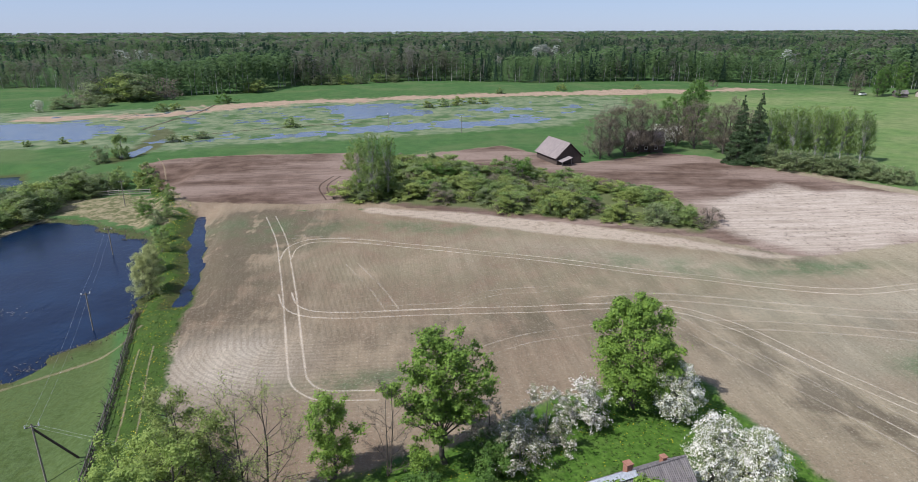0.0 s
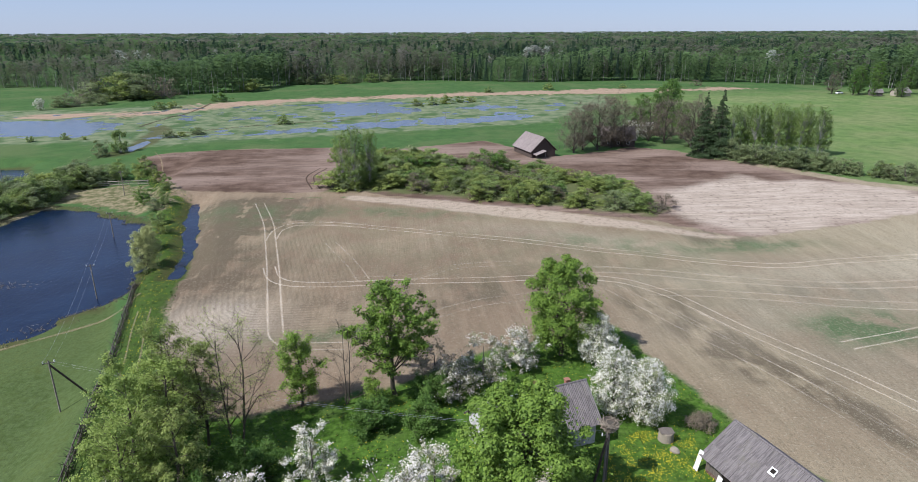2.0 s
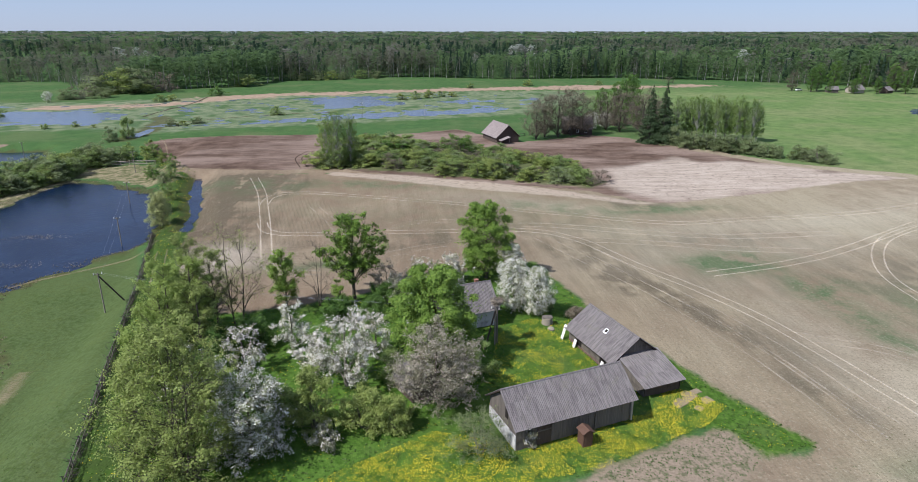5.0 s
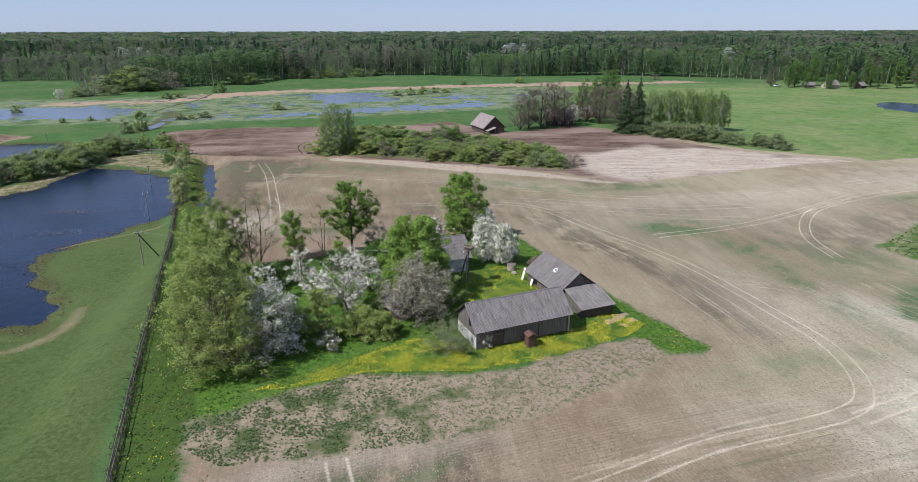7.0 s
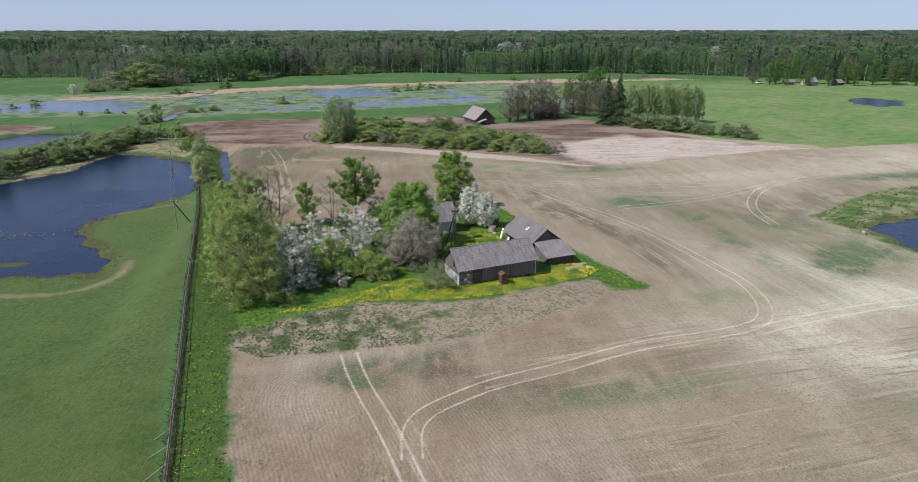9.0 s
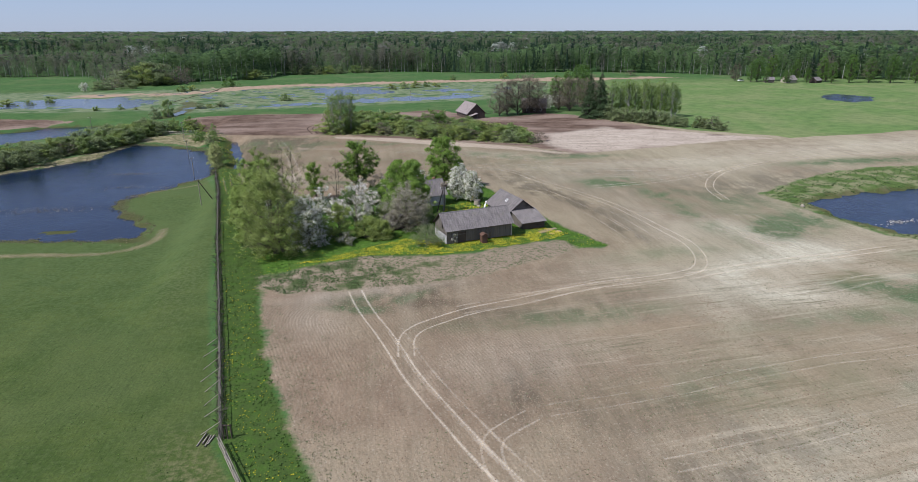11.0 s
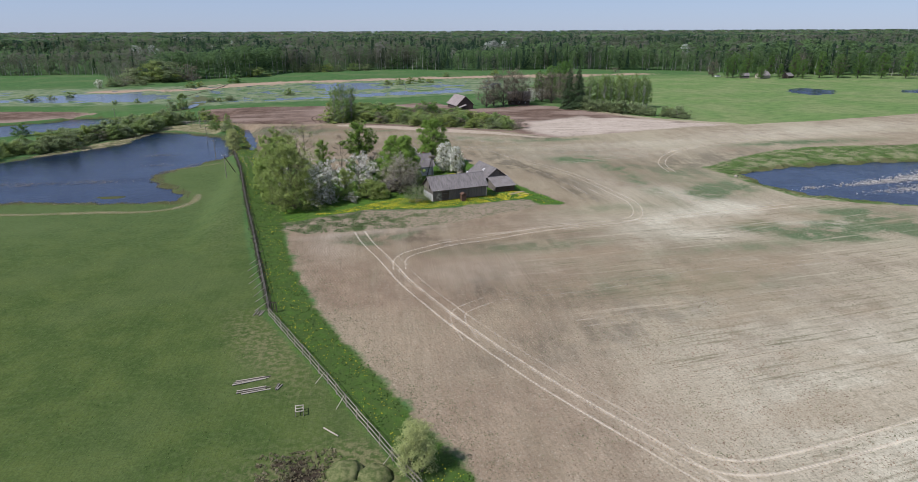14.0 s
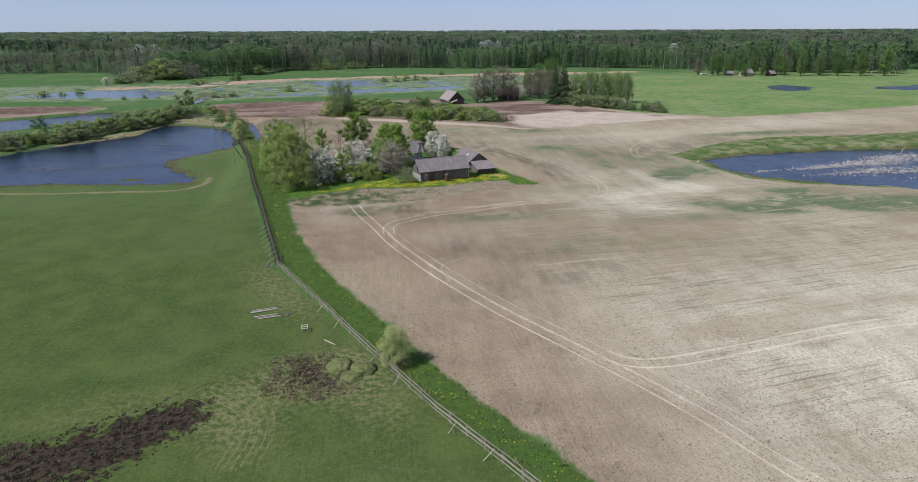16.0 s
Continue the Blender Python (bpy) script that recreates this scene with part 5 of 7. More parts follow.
barn = gable_building("hay_barn", 31.5, 67.0, -74.5, 9.0, 2.9, 2.05, 4.25, "old board barn with steep grey corrugated roof and patched skylight", "barn", 2, wall="board_grey", cols=9, rows=3, over=0.45, lower=None)
pitch = math.atan2(4.25 - 2.05, 2.9)
for k, (dx, dd, wx, wd) in enumerate(((0.0, 1.35, 0.5, 0.10), (0.05, 1.85, 0.6, 0.18), (-0.27, 1.6, 0.12, 0.6), (0.25, 1.62, 0.10, 0.4))):
    cx, cy, cz = dx + 0.55, -dd * math.cos(pitch), 4.25 - dd * math.sin(pitch)
    bm = box(wx, wd, 0.05, (0, 0, 0))
    bmesh.ops.transform(bm, matrix=pose(cx, cy, cz + 0.10, math.degrees(pitch), 0, 0), verts=bm.verts)
    part("hatch_frame", bm, M["paint_white"], barn, "white painted batten round the roof hole")
# dark plate laid on the sheets, its colour is the shade of the hole
bm = box(0.4, 0.35, 0.04)
bmesh.ops.transform(bm, matrix=pose(0.55, -1.58 * math.cos(pitch), 4.25 - 1.58 * math.sin(pitch) + 0.09, math.degrees(pitch), 0, 0), verts=bm.verts)
part("roof_hole", bm, M["shade_tyre_black"], barn, "dark plate painted as the shade in the roof hole")
part("wall_base", box(8.6, 0.10, 0.5, (0, -2.98, 0)), M["brick_dull"], barn, "crumbling dull brick footing")
# doorways are not cut: dark panels carry the shade of the inside
part("door", box(1.1, 0.05, 1.6, (2.6, -2.95, 0.1)), M["shade_tyre_black"], barn, "doorway whose inner shade is painted as a dark panel")
part("door", box(0.9, 0.05, 1.5, (-2.2, -2.95, 0.1)), M["shade_tyre_black"], barn, "doorway whose inner shade is painted as a dark panel")
for k, (x, y, rz, sx, sz) in enumerate(((26.6, 70.6, 20, 0.45, 1.9), (27.4, 68.4, 15, 0.5, 1.0), (28.9, 63.2, 12, 0.5, 1.0))):
    ob = tagged(new("leaning_board", as_mesh(box(sx, 0.05, sz, bevel=0.008), "leaning_board")), "white board leaning against the hay barn", "board", "leaning boards")
    ob.data.materials.append(M["paint_white"])
    ob.matrix_world = pose(x, y, ground_z(x, y) - 0.02, -17, 0, rz - 90)

# open shed with a single low roof
t = thing("shed", 33.5, 60.5, ground_z(33.5, 60.5) - 0.05, 16, "low board shed with dark boards for its shaded open front and mossy grey corrugated roof", "shed")
rng = random.Random(5)
front, rear, hx, hy = 1.45, 2.55, 2.35, 2.05
top = lambda v: front + (v + hy) / (2 * hy) * (rear - front)
for side in (-1, 1):
    wl = part("side_wall", prism([(-hy, 0), (hy, 0), (hy, rear - 0.05), (-hy, front - 0.05)], "x", 0.08, side * (hx - 0.07)), M["shade_tyre_black"], t)
    board_wall(wl, -hy, hy, side * hx, top, "board_grey", rng, along="y")
wl = part("back_wall", box(2 * hx, 0.08, rear - 0.1, (0, hy - 0.06, 0)), M["shade_tyre_black"], t)
board_wall(wl, -hx, hx, hy, lambda u: rear - 0.05, "board_grey", rng)
# darker boards than the other walls paint the shade of the open front
wl = part("front_wall", box(2 * hx, 0.08, front - 0.25, (0, -hy + 0.12, 0)), M["shade_tyre_black"], t)
board_wall(wl, -hx, hx, -hy + 0.05, lambda u: front - 0.3, "board_dark", rng)
tilt = math.atan2(rear - front, 2 * hy)
run = (2 * hy + 0.7) / math.cos(tilt)
m = Matrix.Translation((hx + 0.3, hy + 0.3, rear + 0.3 * math.tan(tilt))) @ Matrix(((-1, 0, 0, 0), (0, -math.cos(tilt), -math.sin(tilt), 0), (0, -math.sin(tilt), math.cos(tilt), 0), (0, 0, 0, 1)))
bm = box(2 * hx + 0.55, run, 0.06)
bmesh.ops.translate(bm, vec=(hx + 0.3, run / 2, -0.05), verts=bm.verts)
bmesh.ops.transform(bm, matrix=m, verts=bm.verts)
sl = part("roof_slope", bm, M["board_dark"], t)
lay_sheets(sl, m, 2 * hx + 0.6, run, 5, 3, M["roof_grey"], rng)

house = gable_building("farmhouse", 13.63, 76.15, 16.0, 10.3, 2.6, 2.7, 5.05, "old farmhouse with grey corrugated roof and whitewashed walls", "house", 3, wall="plaster", boards=False, cols=11, rows=3, over=0.4)
part("ridge_flashing", prism([(-0.42, 4.97), (0, 5.23), (0.42, 4.97), (0.40, 4.93), (0, 5.18), (-0.40, 4.93)], "x", 6.4, -2.3), M["roof_metal"], house, "bent pale metal ridge sheet")
for cx, ch, cw in ((0.4, 0.55, 0.5), (3.6, 0.2, 0.4)):
    ch_ob = part("chimney", box(cw, cw, ch + 0.5, (cx, 0.25, 4.65), 0.02), M["brick_red"], house, "worn red brick chimney")
    part("chimney_cap", box(cw + 0.1, cw + 0.1, 0.10, (cx, 0.25, 5.15 + ch)), M["brick_red"], ch_ob)
for wx in (-3.6, -1.0):
    win = part("window", box(0.95, 0.06, 1.05, (wx, -2.58, 0.95)), M["paint_white"], house, "small white framed window")
    part("pane", box(0.38, 0.03, 0.9, (wx - 0.22, -2.62, 1.02)), M["glass"], win)
    part("pane", box(0.38, 0.03, 0.9, (wx + 0.22, -2.62, 1.02)), M["glass"], win)
part("porch_wall", box(0.08, 2.4, 2.0, (-5.25, -0.8, 0)), M["board_grey"], house)

cellar = gable_building("root_cellar", 8.6, 61.2, -62, 4.0, 1.7, 1.3, 2.7, "small brown plank root cellar under the apple tree", "hut", 4, wall="board_dark", cols=4, rows=2, roof="roof_grey", over=0.3)
part("roof_patch", prism([(0.1, 2.82), (1.0, 2.12), (1.0, 2.16), (0.1, 2.86)], "x", 1.4, 0.9), M["roof_metal"], cellar, "loose shiny metal sheet")

# privy
t = thing("outhouse", 23.4, 50.9, ground_z(23.4, 50.9) - 0.03, 14, "narrow brown painted wooden outhouse with pitched roof", "outhouse")
rng = random.Random(8)
for side, nm in ((-1, "front_wall"), (1, "back_wall")):
    wl = part(nm, box(1.15, 0.05, 1.85, (0, side * 0.58, 0)), M["paint_brown"], t)
for side in (-1, 1):
    part("side_wall", box(0.05, 1.11, 1.85, (side * 0.575, 0, 0)), M["paint_brown"], t)
part("door", box(0.72, 0.04, 1.7, (0, -0.62, 0.06), 0.008), M["paint_brown"], t)
for side in (-1, 1):
    bm = box(0.86, 1.5, 0.05)
    bmesh.ops.transform(bm, matrix=pose(side * 0.36, 0, 1.96, 0, side * 30, 0), verts=bm.verts)
    part("roof_slope", bm, M["paint_brown"], t)
for side in (-1, 1):
    part("gable_wall", prism([(-0.58, 1.85), (0.58, 1.85), (0, 2.17)], "y", 0.05, side * 0.58), M["paint_brown"], t)
t.scale = (0.84, 0.84, 0.82)

# well ring of old concrete, stork-nest pole without bird, yard pole
bm = bmesh.new()
bmesh.ops.create_cone(bm, cap_ends=True, segments=20, radius1=0.72, radius2=0.66, depth=1.0)
bmesh.ops.translate(bm, vec=(0, 0, 0.5), verts=bm.verts)
bmesh.ops.bevel(bm, geom=[e for e in bm.edges if abs(e.verts[0].co.z - e.verts[1].co.z) < 0.01], offset=0.06, segments=2, affect="EDGES")
t = thing("well", 25.9, 75.0, ground_z(25.9, 75.0) - 0.05, 0, "squat round concrete well with a plank lid", "well")
part("ring", bm, M["concrete"], t)
for k in range(6):
    part("lid_board", box(0.20, 1.15 - abs(k - 2.5) * 0.12, 0.05, (-0.55 + k * 0.22, 0, 0.985)), M["board_grey"], t)
bm = bmesh.new()
bmesh.ops.create_icosphere(bm, subdivisions=2, radius=0.45)
for v in bm.verts:
    v.co *= 1 + 0.25 * noise.noise(v.co * 3)
    v.co.z *= 0.6
t = tagged(new("boulder", as_mesh(bm, "boulder")), "rough grey boulder lying in the grass", "rock")
t.data.materials.append(M["concrete"])
t.matrix_world = pose(26.0, 73.2, ground_z(26.0, 73.2) + 0.12)

t = thing("nest_pole", 18.5, 70.0, ground_z(18.5, 70.0), 0, "tall wooden pole carrying a broad stick nest", "nest")
bar(t, "pole", (0, 0, -0.3), (0, 0, 5.1), 0.12, "board_grey", 8)
rng = np.random.default_rng(3)
sticks = Tubes(3)
for _ in range(340):
    a, r = rng.uniform(0, 6.28), rng.uniform(0.35, 0.82)
    z = 5.1 + rng.uniform(0, 0.55)
    d = np.array([-np.sin(a + rng.normal() * 0.4), np.cos(a + rng.normal() * 0.4), rng.normal() * 0.25]) * rng.uniform(0.2, 0.5)
    c = np.array([np.cos(a) * r * (0.75 + 0.4 * (z - 5.1)), np.sin(a) * r * (0.75 + 0.4 * (z - 5.1)), z])
    sticks.add([c - d, c, c + d], [0.02, 0.025, 0.012])
part("nest", sticks.mesh("nest"), M["twigs_pale"], t, "bulky nest of grey-brown sticks")
bm = bmesh.new()
bmesh.ops.create_cone(bm, cap_ends=True, segments=16, radius1=0.45, radius2=0.72, depth=0.5)
bmesh.ops.translate(bm, vec=(0, 0, 5.33), verts=bm.verts)
part("nest_core", bm, M["twigs"], t)


def line_pole(x, y, h, rz=0.0, strut=None, label="weathered wooden power line pole with insulators"):
    t = thing("power_pole", x, y, ground_z(x, y), rz, label, "utility pole", "power line")
    bar(t, "pole", (0, 0, -0.5), (0, 0, h), 0.09, "rail", 8)
    bar(t, "crossarm", (-0.55, 0, h - 0.25), (0.55, 0, h - 0.25), 0.055, "board_grey", 6)
    for k in (-0.5, 0.5):
        bar(t, "insulator", (k, 0, h - 0.22), (k, 0, h + 0.02), 0.06, "paint_white", 8, "white porcelain insulator")
    if strut:
        bar(t, "strut", (strut[0], strut[1], -0.4), (0.05, 0.02, h - 0.5), 0.11, "board_dark", 8)
    return t


POLES = [(-33.5, 88.7, 6.0, (3.2, 1.6)), (-43.6, 121.0, 6.1, None), (-53.5, 152.0, 6.0, None), (18.2, 69.6, 5.0, (-1.8, -0.6)), (-103, 205, 6.0, None), (-64, 185, 6.0, None)]
for x, y, h, strut in POLES:
    line_pole(x, y, h, 20, strut)


def wire(a, b, off):
    pa, pb = POLES[a], POLES[b]
    p = np.array([(pa[0] + off, pa[1], ground_z(pa[0], pa[1]) + pa[2] - 0.05), (pb[0] + off, pb[1], ground_z(pb[0], pb[1]) + pb[2] - 0.05)])
    u = np.linspace(0, 1, 13)[:, None]
    q = p[0] * (1 - u) + p[1] * u
    q[:, 2] -= 4 * (u * (1 - u))[:, 0] * np.linalg.norm(p[0] - p[1]) * 0.018
    t = Tubes(3)
    t.add(q, np.full(13, 0.006))
    ob = tagged(new("power_line", t.mesh("power_line")), "thin sagging overhead power wire", "wire", "power wires")
    ob.data.materials.append(M["roof_metal"])


for a, b in ((0, 1), (1, 2), (0, 3)):
    for off in (-0.45, 0.45):
        wire(a, b, off)


# ---- fences ----
def along_line(points, step):
    """Places and headings at even steps along a line of points."""
    p = np.array(points, float)
    seg = np.linalg.norm(np.diff(p, axis=0), axis=1)
    s = np.concatenate([[0], np.cumsum(seg)])
    u = np.arange(0, s[-1], step)
    return np.column_stack([np.interp(u, s, p[:, 0]), np.interp(u, s, p[:, 1])])


def rail_fence(name, points, step, rails, height_m, label, seed, post_r=0.06, rail_r=0.042, material="rail"):
    rng = random.Random(seed)
    at = along_line(points, step)
    x0, y0 = at[0]
    t = thing(name, x0, y0, 0, 0, label, "fence")
    spots = []
    for x, y in at:
        z = ground_z(x, y)
        h = height_m + rng.uniform(-0.08, 0.18)
        dx, dy = rng.uniform(-0.06, 0.06), rng.uniform(-0.06, 0.06)
        bar(t, "post", (x - x0, y - y0, z - 0.3), (x - x0 + dx, y - y0 + dy, z + h), post_r * rng.uniform(0.85, 1.2), material, 6)
        spots.append((x - x0, y - y0, z))
    for a, b in zip(spots, spots[1:]):
        for k in range(rails):
            lift = 0.35 + (height_m - 0.45) * k / max(1, rails - 1)
            e = [rng.uniform(-0.07, 0.07) for _ in range(4)]
            d = (Vector(b) - Vector(a)).normalized() * 0.25
            side = Vector((-d.y, d.x, 0)).normalized() * (0.07 if k % 2 else -0.07)
            bar(t, "rail", Vector(a) - d + side + Vector((0, 0, lift + e[0])), Vector(b) + d + side + Vector((0, 0, lift + e[1])), rail_r * rng.uniform(0.8, 1.2), material, 5)
    return t


FENCE_S = [(-9.1, -0.9), (-0.8, -17.8), (5.6, -31.2), (11.4, -42.9), (17.6, -53.6), (30.0, -74.5)]
FENCE_N = [(-9.3, 0.4), (-17.1, 34.0), (-22.3, 55.7), (-31.3, 95.6), (-39.2, 125.5)]
rail_fence("pole_fence", FENCE_S, 2.45, 4, 1.25, "grey split-rail pole fence between pasture and lane", 21)
rail_fence("pole_fence", FENCE_N, 3.0, 3, 1.2, "old dark pole fence overgrown with brush", 22, material="board_grey")
rail_fence("pasture_fence", [(-84, 195.5), (-62, 196.3)], 2.4, 3, 1.3, "pale rail fence across the pasture end", 23, 0.08, 0.09, "board_pale")
t = thing("gate", -9.2, -0.2, ground_z(-9.2, -0.2), 0, "small dark gate frame at the bend of the fence", "gate")
for k in range(3):
    bar(t, "post", (0.2 + 0.35 * k, 0.5, -0.2), (0.2 + 0.35 * k, 0.5, 1.5), 0.06, "board_dark")
bar(t, "crossbar", (0.1, 0.5, 1.4), (1.0, 0.5, 1.42), 0.05, "board_dark")
rng = random.Random(33)
for i, (fx, fy) in enumerate(along_line(FENCE_S[1:5], 5.2)):
    if i % 3 == 2:
        continue
    t = tagged(new("brace", None), "pale pole propping the fence", "pole", "fence props")
    t.matrix_world = pose(fx, fy, ground_z(fx, fy))
    bar(t, "prop", (-1.0 + rng.uniform(-0.3, 0.3), -0.5 + rng.uniform(-0.5, 0.3), 0.0), (0, 0, 1.0), 0.04, "board_pale", 6)
rng = random.Random(34)
for i, (fx, fy) in enumerate(along_line([(-9.6, 1.5), (-14, 21)], 2.6)):
    t = tagged(new("brace", None), "grey pole leaning on the old fence", "pole", "fence props")
    t.matrix_world = pose(fx, fy, ground_z(fx, fy))
    bar(t, "prop", (-1.7 + rng.uniform(-0.3, 0.3), -0.4 + rng.uniform(-0.6, 0.6), 0.0), (0.1, 0, 1.1), 0.04, "rail", 6)
# brush grown into the old fence
rng = np.random.default_rng(35)
brush = Tubes(3)
for x, y in along_line(FENCE_N, 0.22):
    z = ground_z(x, y)
    for _ in range(4):
        a = np.array([x, y, z]) + (*rng.normal(size=2) * 0.22, rng.uniform(0, 0.25))
        d = rng.normal(size=3) * (0.35, 0.35, 0.3)
        d[2] = abs(d[2]) + 0.12
        brush.add([a, a + d * 0.5 + rng.normal(size=3) * 0.05, a + d], [0.035, 0.028, 0.012])
ob = tagged(new("fence_brush", brush.mesh("fence_brush")), "dark dead brush tangled along the fence", "brush", kind="stuff")
ob.data.materials.append(M["twigs"])
# dry weeds along the newer fence
rng = np.random.default_rng(36)
brush = Tubes(3)
for x, y in along_line(FENCE_S[2:], 0.2):
    z = ground_z(x, y)
    for _ in range(3):
        a = np.array([x + 0.45, y + 0.2, z]) + (*rng.normal(size=2) * 0.35, 0)
        d = rng.normal(size=3) * (0.15, 0.15, 0.1) + (0, 0, rng.uniform(0.25, 0.7))
        brush.add([a, a + d * 0.5, a + d], [0.014, 0.012, 0.006])
ob = tagged(new("dry_weeds", brush.mesh("dry_weeds")), "dry grey weeds standing along the rails", "weeds", kind="stuff")
ob.data.materials.append(M["twigs_pale"])

# ---- loose timber on the pasture ----
rng = random.Random(41)


def log_pile(x, y, rz, n, length, label):
    t = thing("log_pile", x, y, ground_z(x, y), rz, label, "logs", "loose timber")
    for k in range(n):
        w = (k - n / 2) * 0.2
        bar(t, "log", (-length / 2 + rng.uniform(-0.4, 0.4), w + rng.uniform(-0.12, 0.12), 0.07), (length / 2 + rng.uniform(-0.4, 0.4), w + rng.uniform(-0.12, 0.12), 0.09), 0.075, ("board_pale", "rail", "bark")[k % 3], 7)


log_pile(-8.6, -16.6, 12, 4, 3.6, "loose row of pale peeled poles on the grass")
log_pile(-7.9, -18.6, 10, 4, 2.9, "loose row of pale and brown poles on the grass")
log_pile(-5.6, -18.4, 75, 3, 1.5, "few short poles lying crosswise")
log_pile(-10.6, 0.3, 80, 5, 1.3, "short stack of split logs by the gate")
log_pile(0.6, -27.2, -48, 1, 2.0, "single pale pole in the grass")
t = thing("feed_rack", -2.8, -23.6, ground_z(-2.8, -23.6), 6, "whitish wooden frame standing on the pasture", "rack")
for sx in (-0.36, 0.36):
    for sy in (-0.5, 0.5):
        part("leg", box(0.07, 0.07, 0.5, (sx, sy, 0)), M["rail"], t)
    part("side_rail", box(0.07, 1.1, 0.08, (sx, 0, 0.5)), M["board_pale"], t)
for sy in (-0.5, 0, 0.5):
    part("crossbar", box(0.64, 0.09, 0.06, (0, sy, 0.51)), M["board_pale"], t)

# ---- copse and willow shrubs between the fields ----
SHRUBS = {leaf: [airy_meshes(200 + 10 * k + j, 4.4, 4.8, 0.0, 18, 3, 1, 3200, 0.12, "bush", stems=4, spread=0.26, clump=0.1) for j in range(2)] for k, leaf in enumerate(("leaf_shrub", "leaf_olive", "leaf_greywillow", "leaf_dark"))}
SHRUBS["bud_brown"] = [airy_meshes(260 + j, 4.6, 4.4, 0.0, 18, 4, 3, 1700, 0.085, "fan", stems=5, spread=0.2) for j in range(2)]
KINDS = {"leaf_shrub": "green leafy shrub in the copse", "leaf_olive": "olive-green willow shrub in the copse", "leaf_greywillow": "grey-green round willow bush", "leaf_dark": "dark green shrub in the copse", "bud_brown": "bare brown brush with few leaves"}
FIRST = {}
NAMES = {"copse shrubs": "shrub", "pond bank shrubs": "bush", "meadow bushes": "bush", "field edge willows": "willow_bush"}


def shrub(leaf, x, y, h, rng, group, wide=1.0):
    k = rng.randrange(2)
    if (leaf, k) not in FIRST:
        FIRST[leaf, k] = plant("bush", SHRUBS[leaf][k], x, y, leaf, "bark_pale", KINDS[leaf], "shrub", group)
        ob = FIRST[leaf, k]
    else:
        ob = copy_thing(FIRST[leaf, k], Matrix())
        tagged(ob, group=group)
    ob.name = NAMES[group]
    f = h / 4.2
    ob.matrix_world = pose(x, y, ground_z(x, y) - 0.05, 0, 0, rng.uniform(0, 360)) @ Matrix.Diagonal((f * wide * rng.uniform(0.85, 1.3), f * wide * rng.uniform(0.85, 1.3), f * rng.uniform(0.8, 1.1), 1))
    return ob


rng = random.Random(50)
count = 0
while count < 230:
    x, y = rng.uniform(-14, 61), rng.uniform(143, 212)
    d = float(inside_by(COPSE, np.array([x]), np.array([y]))[0])
    if d < 0.8 or (d > 9 and rng.random() < 0.5):
        continue
    east = (x + 14) / 75
    leaf = rng.choices(("leaf_shrub", "leaf_olive", "leaf_dark", "leaf_greywillow", "bud_brown"), (0.38, 0.36, 0.12 - 0.1 * east, 0.06 + 0.10 * east, 0.06 + 0.14 * east))[0]
    shrub(leaf, x, y, rng.uniform(2.2, 4.4) * (1.0 - 0.2 * east), rng, "copse shrubs", 1.7)
    count += 1
# scrub bank north of the big pond, ditch banks, marsh bushes
for k in range(150):
    u = rng.random()
    x = np.interp(u, (0, 0.25, 0.5, 0.75, 1), (-112, -97, -90, -82, -77)) + rng.uniform(-5, 5) - 2
    y = np.interp(u, (0, 0.25, 0.5, 0.75, 1), (128, 146, 164, 180, 202)) + rng.uniform(-7, 7)
    if float(inside_by(POND_W, np.array([x]), np.array([y]))[0]) > -1.5 or float(inside_by(POND_NW, np.array([x]), np.array([y]))[0]) > -1.5:
        continue
    shrub(rng.choices(("leaf_shrub", "leaf_olive", "leaf_greywillow", "leaf_dark", "bud_brown"), (0.36, 0.12, 0.46, 0.0, 0.06))[0], x, y, rng.uniform(2.6, 5.2), rng, "pond bank shrubs", 1.35)
